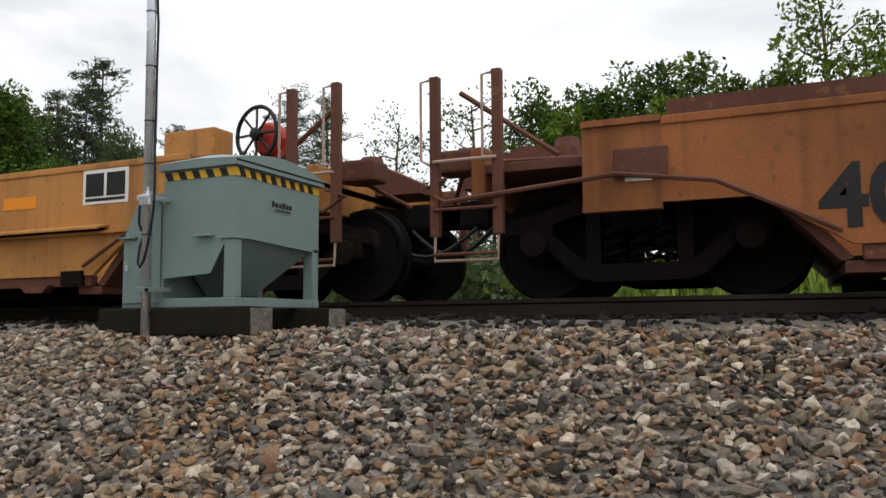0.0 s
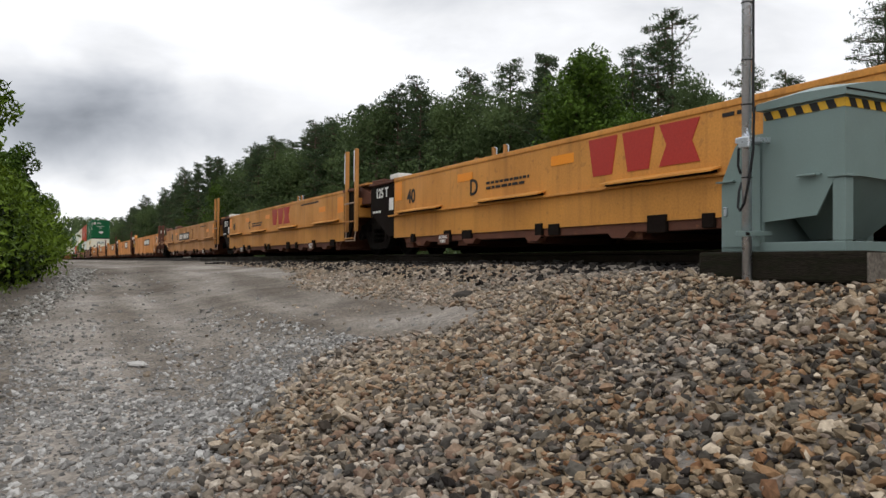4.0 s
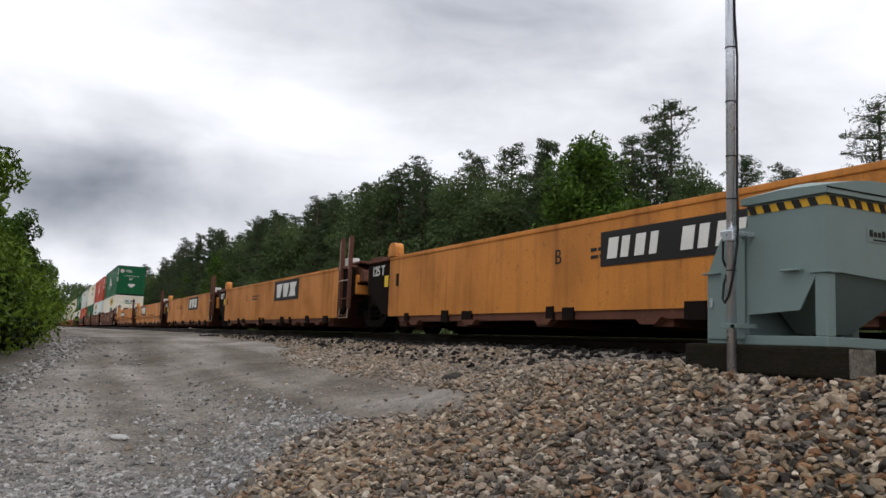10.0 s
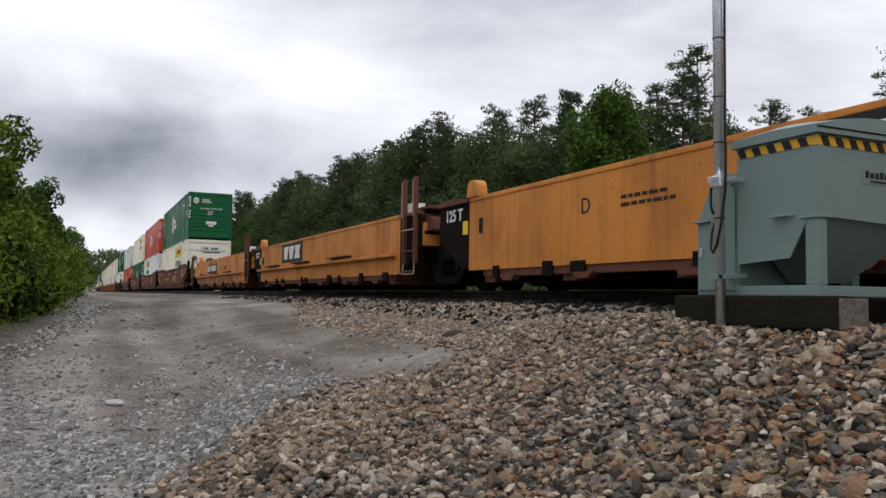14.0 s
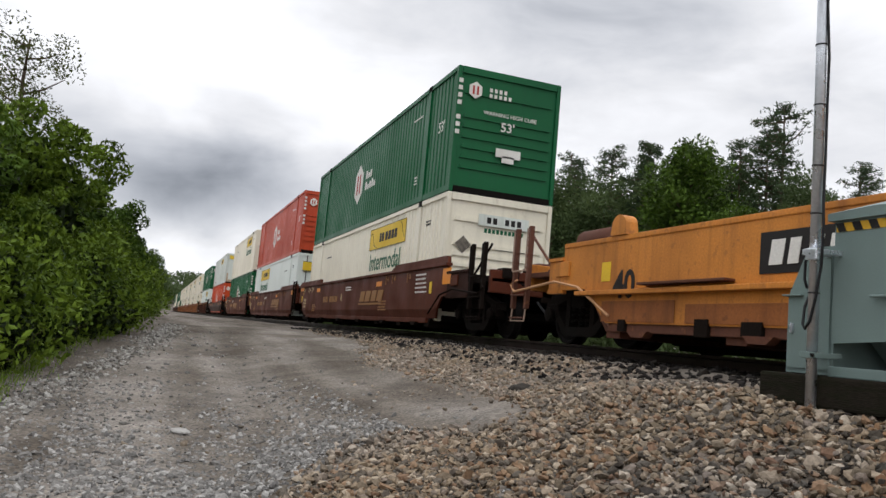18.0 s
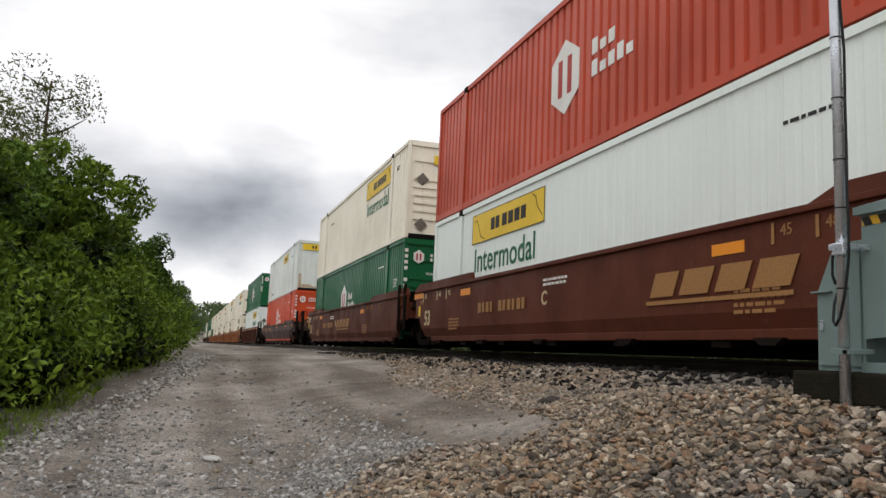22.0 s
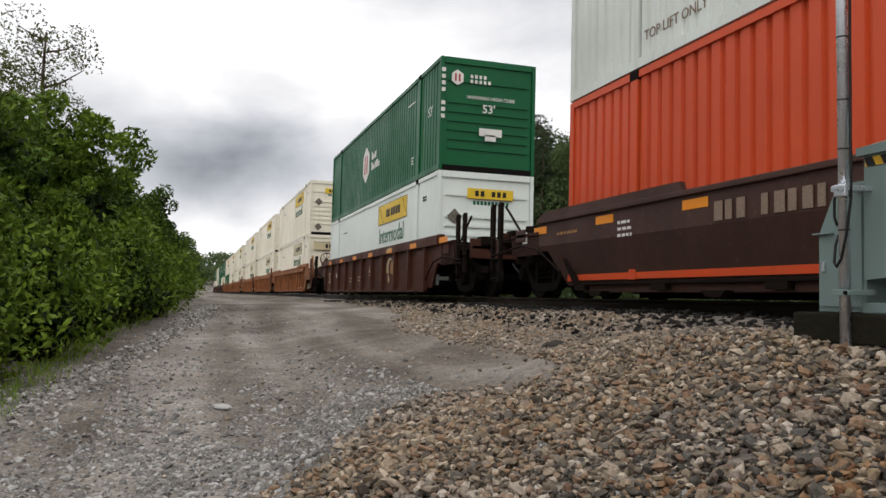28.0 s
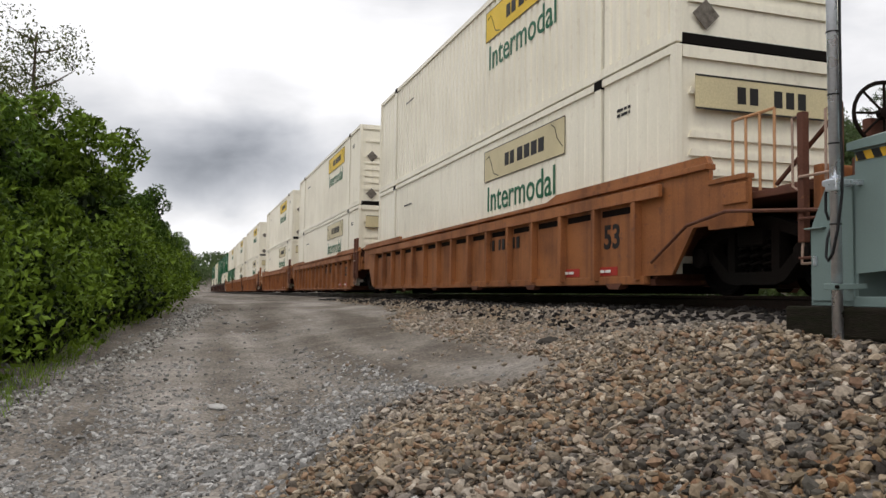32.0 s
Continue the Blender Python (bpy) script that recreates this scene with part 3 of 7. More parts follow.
M_BALLAST = stone_mat("mixed_crushed_stone", ((0.0, (0.137, 0.105, 0.069)), (0.15, (0.215, 0.161, 0.103)), (0.30, (0.044, 0.038, 0.031)), (0.37, (0.210, 0.124, 0.066)),
                                            (0.50, (0.293, 0.230, 0.161)), (0.60, (0.080, 0.072, 0.060)), (0.72, (0.144, 0.074, 0.038)), (0.78, (0.391, 0.325, 0.243)), (0.87, (0.030, 0.025, 0.022)), (0.92, (0.171, 0.135, 0.107))), patchy=0.3)
M_CHIPS = stone_mat("grey_stone_chips", ((0.0, (0.195, 0.187, 0.175)), (0.3, (0.265, 0.255, 0.24)), (0.5, (0.155, 0.150, 0.142)), (0.72, (0.36, 0.35, 0.33)), (0.9, (0.12, 0.115, 0.11))))
M_PALE = stone_mat("pale_stone", ((0.0, (0.22, 0.21, 0.19)), (0.3, (0.30, 0.29, 0.265)), (0.55, (0.13, 0.122, 0.11)), (0.75, (0.40, 0.39, 0.36)), (0.9, (0.08, 0.075, 0.07))))
# coloured dark for the shade under the train; the scrap lump shares it
M_DARKBALLAST = stone_mat("scrap_and_shaded_stone", ((0.0, (0.018, 0.016, 0.015)), (0.3, (0.028, 0.025, 0.023)), (0.6, (0.014, 0.013, 0.012)), (0.85, (0.045, 0.04, 0.034))))

M_FLATSTONE = mat("pale_flat_stone", (0.34, 0.33, 0.31), 0.9, spread=0.2, grain=30, gloss=0.15)

PHI = (1 + 5 ** 0.5) / 2
ICO_V = np.array([(-1, PHI, 0), (1, PHI, 0), (-1, -PHI, 0), (1, -PHI, 0), (0, -1, PHI), (0, 1, PHI), (0, -1, -PHI), (0, 1, -PHI),
                  (PHI, 0, -1), (PHI, 0, 1), (-PHI, 0, -1), (-PHI, 0, 1)]) / math.sqrt(1 + PHI * PHI)
ICO_F = np.array([(0, 11, 5), (0, 5, 1), (0, 1, 7), (0, 7, 10), (0, 10, 11), (1, 5, 9), (5, 11, 4), (11, 10, 2), (10, 7, 6), (7, 1, 8),
                  (3, 9, 4), (3, 4, 2), (3, 2, 6), (3, 6, 8), (3, 8, 9), (4, 9, 5), (2, 4, 11), (6, 2, 10), (8, 6, 7), (9, 8, 1)])


def turns(n, rng):
    q = rng.normal(size=(n, 4))
    q /= np.linalg.norm(q, axis=1)[:, None]
    w, x, y, z = q.T
    return np.stack([np.stack([1 - 2 * (y * y + z * z), 2 * (x * y - z * w), 2 * (x * z + y * w)], 1),
                     np.stack([2 * (x * y + z * w), 1 - 2 * (x * x + z * z), 2 * (y * z - x * w)], 1),
                     np.stack([2 * (x * z - y * w), 2 * (y * z + x * w), 1 - 2 * (x * x + y * y)], 1)], 1)


def tilts(n, rng):
    """Turns of broken slabs that lie tilted on one another."""
    a, b, c = rng.uniform(0, 2 * math.pi, n), rng.normal(0, 0.5, n), rng.normal(0, 0.5, n)
    one, nil = np.ones(n), np.zeros(n)
    rz = np.stack([np.stack([np.cos(a), -np.sin(a), nil], 1), np.stack([np.sin(a), np.cos(a), nil], 1), np.stack([nil, nil, one], 1)], 1)
    rx = np.stack([np.stack([one, nil, nil], 1), np.stack([nil, np.cos(b), -np.sin(b)], 1), np.stack([nil, np.sin(b), np.cos(b)], 1)], 1)
    ry = np.stack([np.stack([np.cos(c), nil, np.sin(c)], 1), np.stack([nil, one, nil], 1), np.stack([-np.sin(c), nil, np.cos(c)], 1)], 1)
    return rx @ ry @ rz


def mesh_from(name, verts, faces, material):
    """A mesh from arrays; faces all have the same number of corners."""
    me = bpy.data.meshes.new(name)
    n, k = faces.shape
    me.vertices.add(len(verts))
    me.vertices.foreach_set("co", verts.astype(np.float32).ravel())
    me.loops.add(n * k)
    me.loops.foreach_set("vertex_index", faces.astype(np.int32).ravel())
    me.polygons.add(n)
    me.polygons.foreach_set("loop_start", np.arange(0, n * k, k, dtype=np.int32))
    me.materials.append(material)
    me.update(calc_edges=True)
    me.validate()
    me.polygons.foreach_set("use_smooth", np.zeros(len(me.polygons), dtype=bool))
    return me


def stones(name, places, sizes, material, label, seed, flat=0.62):
    """Loose broken stones, each an uneven lump, at places (n, 3)."""
    rng = np.random.default_rng(seed)
    n = len(places)
    v = ICO_V[None] * (1 + rng.uniform(-0.34, 0.26, (n, 12, 1)))
    v = v * rng.uniform(0.7, 1.4, (n, 1, 3)) * np.array([1.1, 0.9, flat])
    for _ in range(6):
        cut = rng.normal(size=(n, 1, 3))
        cut /= np.linalg.norm(cut, axis=2)[:, :, None]
        over = (v * cut).sum(2) - rng.uniform(0.42, 0.78, (n, 1))
        v = v - np.maximum(over, 0)[:, :, None] * cut
    v = np.einsum("nij,nkj->nki", tilts(n, rng), v)
    v = v * sizes[:, None, None] + places[:, None, :]
    f = (ICO_F[None] + 12 * np.arange(n)[:, None, None]).reshape(-1, 3)
    ob = link(name, mesh_from(name, v.reshape(-1, 3), f, material))
    return tagged(ob, label, "gravel", kind="stuff")


def scatter(n, x0, x1, y0, y1, keep, seed, lift):
    """n places in a stretch of the plan, kept by chance keep(x, y), on the ground."""
    rng = np.random.default_rng(seed)
    out = []
    for x, y, u, w in zip(rng.uniform(x0, x1, n), rng.uniform(y0, y1, n), rng.uniform(0, 1, n), rng.uniform(-1, 1, n)):
        if u < keep(x, y):
            out.append((x, y, ground_z(x, y) + lift * w))
    return np.array(out)


HEAP_EDGE = ((0.2, -3.3), (0.5, -3.9), (1.04, -4.75), (1.36, -5.3), (1.85, -6.1), (2.25, -6.25), (2.5, -5.8), (2.85, -5.45), (3.1, -5.5), (3.3, -6.2), (3.6, -7.4), (3.8, -8.0))
SHOULDER_EDGE = ((-18, 4.6), (-14, 3.9), (-12, 3.4), (-10, 3.45), (-8.3, 3.7), (-5.9, 3.2), (-5.0, 3.0))


def pile(x, y):
    """1 on the heap of coarse stone, 0 on the road."""
    edge = lerp_table(HEAP_EDGE, y) + 0.28 * noise.noise((y * 2.2, x * 0.5, 2.0))
    return ease(edge - 0.45, edge + 0.5, x)


def shoulder(x, y):
    """1 on the loose stone beside the track, fading out along the road."""
    low = lerp_table(SHOULDER_EDGE, x) + 0.2 * noise.noise((x * 0.8, y, 4.0))
    return ease(low - 0.15, low + 0.5, y) * ease(-30, -13, x)


def make_stones():
    rng = np.random.default_rng(3)
    pl = scatter(138000, -10.5, 4.6, 0.1, 4.75, lambda x, y: 0.005 + 0.995 * pile(x, y) * ease(0.05, 0.75, y + 0.5 * noise.noise((x * 0.9, y, 8.0))) * ease(4.5, 3.3, x + 0.7 * noise.noise((x, y * 0.8, 9.0))), 11, 0.036)
    stones("ballast_heap", pl, rng.gamma(6, 0.0040, len(pl)).clip(0.012, 0.050), M_BALLAST, "heap of broken tan, grey and brown stones", 21, 0.5)
    pl = scatter(34000, -26, -4.5, 2.6, 5.7, lambda x, y: (1 - pile(x, y)) * shoulder(x, y), 12, 0.014)
    stones("ballast_shoulder", pl, rng.gamma(5, 0.0058, len(pl)).clip(0.012, 0.055), M_BALLAST, "thin spread of loose broken stones along the track", 22, 0.5)
    patchy = lambda x, y: 0.2 + 0.8 * (noise.noise((x * 0.35, y * 1.1, 7.0)) > -0.02)
    pl = scatter(30000, -22, 0.5, -3.0, 3.4, lambda x, y: (1 - 0.9 * pile(x, y)) * (0.08 + 0.5 * ease(-14, -4, x)) * (1 - 0.85 * ease(1.9, 2.6, y)) * patchy(x, y), 13, 0.006)
    stones("road_chips", pl, rng.gamma(3.0, 0.0078, len(pl)).clip(0.006, 0.06), M_CHIPS, "scattered grey stone chips on the road beside the track", 23, 0.55)
    pl = scatter(46000, -11, -1.0, -1.6, 2.4, lambda x, y: (1 - 0.9 * pile(x, y)) * (0.12 + 0.88 * ease(-10, -5, x)) * (0.3 + 0.7 * patchy(x, y)), 15, 0.003)
    stones("road_grit", pl, rng.gamma(3.0, 0.0055, len(pl)).clip(0.005, 0.035), M_CHIPS, "fine grey grit on the road beside the track", 25)
    verge = lambda x: lerp_table(((-24, 0.65), (-16, 0.05), (-11, -0.72), (-8.3, -1.2), (-5, -1.6)), x)
    pl = scatter(26000, -26, -5, -2.0, 1.4, lambda x, y: math.exp(-((y - verge(x) - 0.18) / 0.24) ** 2), 16, 0.008)
    stones("verge_stones", pl, rng.gamma(4.0, 0.0065, len(pl)).clip(0.01, 0.05), M_PALE, "pale stones along the road's edge", 26, 0.55)
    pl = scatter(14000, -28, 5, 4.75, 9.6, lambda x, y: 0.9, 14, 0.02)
    stones("track_ballast", pl, rng.gamma(6, 0.0068, len(pl)).clip(0.02, 0.08), M_DARKBALLAST, "stones under the rails, coloured dark for the shade beneath the train", 24)
    # a flat pale stone lying on the road, and a dark scrap at the tip of the stone bank
    for name, label, x, y, sx, sy, sz, m in (("flat_stone", "flat pale stone lying on the road", -7.9, 0.67, 0.13, 0.08, 0.03, M_FLATSTONE),
                                             ("scrap_lump", "dark lump of scrap among pale stones", -7.83, 4.04, 0.16, 0.1, 0.07, M_DARKBALLAST)):
        bm = bmesh.new()
        bmesh.ops.create_icosphere(bm, subdivisions=2, radius=1.0)
        for v in bm.verts:
            v.co *= 1 + 0.3 * noise.noise(v.co * 1.7 + Vector((x, y, 0)))
            v.co = Vector((v.co.x * sx, v.co.y * sy, max(-0.5, v.co.z) * sz))
        ob = part(name, bm, m)
        ob.matrix_basis = pose(x, y, ground_z(x, y) + sz * 0.4, 0, 0, 25)
        tagged(ob, label, "stone" if name == "flat_stone" else "scrap")


make_stones()


def make_track():
    rail_z = RAIL_Z
    for y in (TRACK_Y - 0.76, TRACK_Y + 0.76):
        prof = ((-0.037, 0), (-0.037, -0.035), (-0.009, -0.05), (-0.009, -0.145), (-0.07, -0.16), (-0.07, -0.172),
                (0.07, -0.172), (0.07, -0.16), (0.009, -0.145), (0.009, -0.05), (0.037, -0.035), (0.037, 0))
        ob = part("rail", prism([(y + u, rail_z + v) for u, v in prof], "x", -500, 300), M_RAILTOP)
        tagged(ob, "rusty steel rail with a worn top", "rail", "rails of the track", "structure")
    bm = boxes((-0.115, 0.115, -1.3, 1.3, -0.18, 0.0), bevel=0.012)
    first = part("crosstie", bm, M_TIE)
    tagged(first, "dark creosoted timber crosstie under the rails", "crosstie", "ties of the track")
    first.matrix_basis = pose(-40, TRACK_Y, rail_z - 0.172)
    for i in range(1, 90):
        copy_thing(first, pose(-40 + 0.52 * i, TRACK_Y + 0.02 * math.sin(i * 7.1), rail_z - 0.172 - 0.004 * (i % 3)))


make_track()


# ---- the train: bogies, well-car units and containers; each is built at its own origin on the rail top ----
MOVING = []            # (thing, distance behind the first coupling, height over the rail)
SPINNING = []          # wheelsets


def rides(ob, s, z=0.0):
    MOVING.append((ob, s, z))
    ob.matrix_basis = pose(START - s, TRACK_Y, RAIL_Z + z)
    return ob


def bogie():
    """A freight truck with cast side frames, spring nests and two wheelsets; its middle is the origin."""
    top = empty("bogie")
    tagged(top, "grimy cast steel freight car truck on the rails, darkened for under-car shade", "rail truck", "trucks of the train")
    r = 0.44
    for side in (-1, 1):
        y = side * 1.0
        bm = bmesh.new()
        # the frame is made of an upper and a lower chord, two columns and the pedestal ends
        prism([(-1.12, 0.52), (-1.08, 0.66), (-0.86, 0.69), (-0.3, 0.86), (0.3, 0.86), (0.86, 0.69), (1.08, 0.66), (1.12, 0.52), (0.9, 0.55), (0.3, 0.72), (-0.3, 0.72), (-0.9, 0.55)], "y", y - 0.07, y + 0.07, bm)
        prism([(-0.92, 0.56), (-0.78, 0.58), (-0.40, 0.26), (0.40, 0.26), (0.78, 0.58), (0.92, 0.56), (0.5, 0.16), (0.36, 0.12), (-0.36, 0.12), (-0.5, 0.16)], "y", y - 0.08, y + 0.08, bm)
        for sx in (-1, 1):
            box(bm, sx * 0.36 - 0.06, sx * 0.36 + 0.06, y - 0.075, y + 0.075, 0.24, 0.75)
            box(bm, sx * 0.84 - 0.15, sx * 0.84 + 0.15, y - 0.09, y + 0.09, 0.38, 0.62, 0.03)
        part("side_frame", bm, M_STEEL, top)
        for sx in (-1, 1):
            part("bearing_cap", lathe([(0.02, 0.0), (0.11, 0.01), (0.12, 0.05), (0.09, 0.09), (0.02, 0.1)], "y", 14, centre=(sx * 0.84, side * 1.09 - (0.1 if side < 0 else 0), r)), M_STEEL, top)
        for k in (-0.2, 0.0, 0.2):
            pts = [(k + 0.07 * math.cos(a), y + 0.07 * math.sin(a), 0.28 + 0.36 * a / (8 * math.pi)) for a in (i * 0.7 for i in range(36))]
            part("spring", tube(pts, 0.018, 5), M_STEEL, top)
    # beams added to close the bright gap through the truck
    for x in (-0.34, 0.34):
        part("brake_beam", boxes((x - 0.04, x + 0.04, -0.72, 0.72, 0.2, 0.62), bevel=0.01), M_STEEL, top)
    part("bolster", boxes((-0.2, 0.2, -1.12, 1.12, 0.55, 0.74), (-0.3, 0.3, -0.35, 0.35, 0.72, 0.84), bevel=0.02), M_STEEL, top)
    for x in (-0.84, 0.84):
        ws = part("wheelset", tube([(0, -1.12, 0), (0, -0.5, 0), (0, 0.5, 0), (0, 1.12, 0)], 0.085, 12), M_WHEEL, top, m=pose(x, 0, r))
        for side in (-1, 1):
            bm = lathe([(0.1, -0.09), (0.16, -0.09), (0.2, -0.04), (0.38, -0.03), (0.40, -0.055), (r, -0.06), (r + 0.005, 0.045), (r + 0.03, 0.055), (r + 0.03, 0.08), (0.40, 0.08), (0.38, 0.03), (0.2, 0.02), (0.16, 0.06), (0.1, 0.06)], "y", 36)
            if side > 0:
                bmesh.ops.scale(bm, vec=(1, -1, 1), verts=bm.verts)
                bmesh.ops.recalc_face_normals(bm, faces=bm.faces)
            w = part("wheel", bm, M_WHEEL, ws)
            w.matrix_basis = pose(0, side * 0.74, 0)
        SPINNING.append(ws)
    return top


def side_mark(parent, kind, x, z, material, words=None, size=0.3, w=0.5, h=0.2, y=-1.4535, tilt=0.0, bold=0.0, name="marking"):
    """A painted mark on the side that faces the road: writing, or a plain bar."""
    if words:
        for me in text_pieces(words, size, bold) if len(words) < 6 else [text_mesh(words, size, bold)]:
            ob = link(name, me, None, parent, m=pose(x, y, z, 90, 0, 0))
            ob.data.materials.clear()
            ob.data.materials.append(material)
        return ob
    bm = boxes((-w / 2, w / 2, -0.003, 0.003, -h / 2, h / 2))
    return part(name, bm, material, parent, m=pose(x, y, z, 0, tilt, 0))


def small_print(parent, x, z, w, rows, material, y=-1.4535, pitch=0.075, seed=1):
    """Lines of print too small to read: rows of short bars."""
    rng = random.Random(seed)
    bm = bmesh.new()
    for k in range(rows):
        u = -w / 2
        end = w / 2 * rng.uniform(0.5, 1.0)
        while u < end:
            step = rng.uniform(0.05, 0.16)
            box(bm, u, min(u + step, end + 0.03), -0.003, 0.003, -k * pitch - 0.02, -k * pitch + 0.02)
            u += step + 0.035
    return tagged(part("small_print", bm, material, parent, m=pose(x, y, z)), kind="stuff")


def block_mark(parent, x, z, w, h, pieces, material, y=-1.464, slant=0.0, name="emblem"):
    """An emblem as plain slanted blocks: pieces of (u0, u1, v0, v1) from 0 to 1."""
    bm = bmesh.new() if name != "marking" else None
    if name == "marking":
        # a number is shown as plain bars of uneven width
        pieces = [(u0, u0 + (u1 - u0) * (1.05, 0.8, 0.95, 0.7)[i % 4], v0, v1) for i, (u0, u1, v0, v1) in enumerate(pieces)]
    if name == "marking":
        for u0, u1, v0, v1 in pieces:
            out = [((u - 0.5) * w + slant * (v - 0.5) * h, (v - 0.5) * h) for u, v in ((u0, v0), (u1, v0), (u1, v1), (u0, v1))]
            one = part(name, prism(out, "y", -0.004, 0.004), material, parent, m=pose(x, y, z))
        return one
    for u0, u1, v0, v1 in pieces:
        out = [((u - 0.5) * w + slant * (v - 0.5) * h, (v - 0.5) * h) for u, v in ((u0, v0), (u1, v0), (u1, v1), (u0, v1))]
        prism(out, "y", -0.004, 0.004, bm)
    return part(name, bm, material, parent, m=pose(x, y, z))


def post_ladder(parent, x, y, z0, z1, material, w=0.32, rungs=5):
    """Two rails and rungs of a side ladder."""
    bm = bmesh.new()
    for dx in (-w / 2, w / 2):
        tube([(dx, 0, z0), (dx, 0, z1)], 0.016, 6, bm)
    part("ladder_rail", bm, material, parent, m=pose(x, y, 0))
    for k in range(rungs):
        z = z0 + (z1 - z0) * (k + 0.5) / rungs
        part("rung", tube([(-w / 2, 0, z), (w / 2, 0, z)], 0.013, 6), material, parent, m=pose(x, y, 0))


def hand_brake(parent, x, y, z, material, turn=-14, r=0.3):
    """A spoked hand-brake wheel; turn 0 faces the road, 90 the way along the train."""
    n = 24
    ring = [(r * math.cos(2 * math.pi * k / n), 0, r * math.sin(2 * math.pi * k / n)) for k in range(n + 1)]
    w = part("brake_wheel", tube(ring, 0.021, 6), material, parent, "black spoked brake wheel", m=pose(x, y, z, 0, 0, turn))
    for k in range(8):
        a = math.pi * k / 4
        part("spoke", tube([(0.05 * math.cos(a), 0, 0.05 * math.sin(a)), ((r - 0.01) * math.cos(a), 0, (r - 0.01) * math.sin(a))], 0.013, 5), material, w)
    part("hub", lathe([(0.02, -0.05), (0.06, -0.04), (0.06, 0.04), (0.02, 0.05)], "y", 10), material, w)


def unit_shell(style, length, front, rear, well0, well1, paint, dark, top_z=1.40, low_z=0.31, ribs=0, ledge=False, raised=0.0, solid=False, inset=0.7, fold=0.0, fold_z=0.84, drop=0.18, lift=0.78):
    """A well-car unit. front, rear: "coupler" or "joint"; well0, well1: the well's ends, behind and ahead of the middle."""
    ob = empty("well_car")
    half = length / 2
    box_paint = M_SOOTY if dark is M_GRIME_SHADE else paint
    xf = half - (0.75 if front == "coupler" else 0.45)
    xr = -half + (0.75 if rear == "coupler" else 0.45)
    for side in (-1, 1):
        y0, y1 = (-1.45, -1.40) if side < 0 else (1.40, 1.45)
        sf = well1 + 0.75 if front == "coupler" else (xf if solid else well1)
        sr = well0 - 0.75 if rear == "coupler" else (xr if solid else well0)
        out = [(sr, top_z)]
        ca, cb = (0.45, -0.02) if solid or raised or ribs else (0.1, 0.5)
        out += [(sr, lift), (well0 - ca, lift), (well0 + cb, low_z)] if sr < well0 - 0.05 else [(sr, low_z)]
        out += [(well1 - cb, low_z), (well1 + ca, lift), (sf, lift)] if sf > well1 + 0.05 else [(sf, low_z)]
        out.append((sf, top_z))
        for kind, a, b in ((front, well1, xf), (rear, well0, xr)):
            if kind == "joint" and not solid:
                d = 1 if b > a else -1
                part("end_plate", prism([(a + d * 0.004, top_z), (a + d * 0.004, low_z + 0.04), (a + d * 0.3, low_z + 0.04), (b - d * 0.15, lift), (b, lift), (b, top_z - 0.03)], "y", y0 + 0.004, y1 - 0.004), M_GRIME_SHADE, ob)
                part("end_cap", boxes((min(a, b) + 0.006, max(a, b), y0 - 0.04, y1 + 0.04, top_z, top_z + 0.06), bevel=0.01), dark, ob)
        for kind, a, b in ((front, sf, half - 1.7), (rear, -half + 1.7, sr)):
            if kind == "coupler" and b - a > 0.3:
                part("end_box", boxes((a + 0.003, b, y0, y1, lift, top_z - drop)), box_paint, ob)
                part("box_rail", boxes((a + 0.003, b, y0 - 0.03, y1 + 0.03, top_z - drop, top_z - drop + 0.05)), box_paint, ob)
                part("box_rail", boxes((a + 0.003, b, y0 - 0.02, y1 + 0.02, lift - 0.05, lift)), box_paint, ob)
                part("vent_frame", boxes((a + 0.25, a + 0.65, y0 - 0.03 if side < 0 else y1, y0 if side < 0 else y1 + 0.03, lift + 0.2, lift + 0.42), bevel=0.01), paint if drop > 0 else dark, ob)
        panel = prism(out, "y", y0, y1)
        if fold:
            # the lower half of the side leans inward
            bmesh.ops.bisect_plane(panel, geom=panel.verts[:] + panel.edges[:] + panel.faces[:], plane_co=(0, 0, fold_z), plane_no=(0, 0, 1))
            for v in panel.verts:
                v.co.y -= side * fold * max(0.0, (fold_z - v.co.z) / (fold_z - low_z))
        part("side_panel", panel, paint, ob)
        o0, o1 = (-1.50, -1.36) if side < 0 else (1.36, 1.50)
        plain = not (solid or ribs or fold)
        lip = 0.036 if plain else 0.0
        part("top_rail", boxes((sr, sf, o0 + lip, o1 - lip, top_z, top_z + 0.07), bevel=0.012), paint, ob)
        inner = -side * 0.05 if plain else 0.0
        part("bottom_rail", boxes((well0 + 0.55, well1 - 0.55, o0 + 0.02 - side * fold + inner, o1 - 0.02 - side * fold + inner, low_z - 0.11, low_z), bevel=0.01), dark if plain else paint, ob)
        if raised:
            for a, b in ((well1 - 3.4, sf), (sr, well0 + 3.4)):
                part("raised_rail", prism([(a - 0.1, top_z + 0.072), (b, top_z + 0.072), (b - 0.05, top_z + 0.072 + raised), (a + 0.3, top_z + 0.072 + raised)], "y", o0 + 0.03, o1 - 0.03), paint, ob)
        if ribs:
            for k in range(ribs):
                x = well0 + inset + (well1 - well0 - 2 * inset) * k / (ribs - 1)
                ya, yb = (-1.555, -1.452) if side < 0 else (1.452, 1.555)
                part("side_post", prism([(ya if side < 0 else yb, low_z - 0.05), (ya if side < 0 else yb, top_z - 0.12), (yb if side < 0 else ya, top_z - 0.02), (yb if side < 0 else ya, low_z - 0.05)], "x", x - 0.05, x + 0.05), paint, ob)
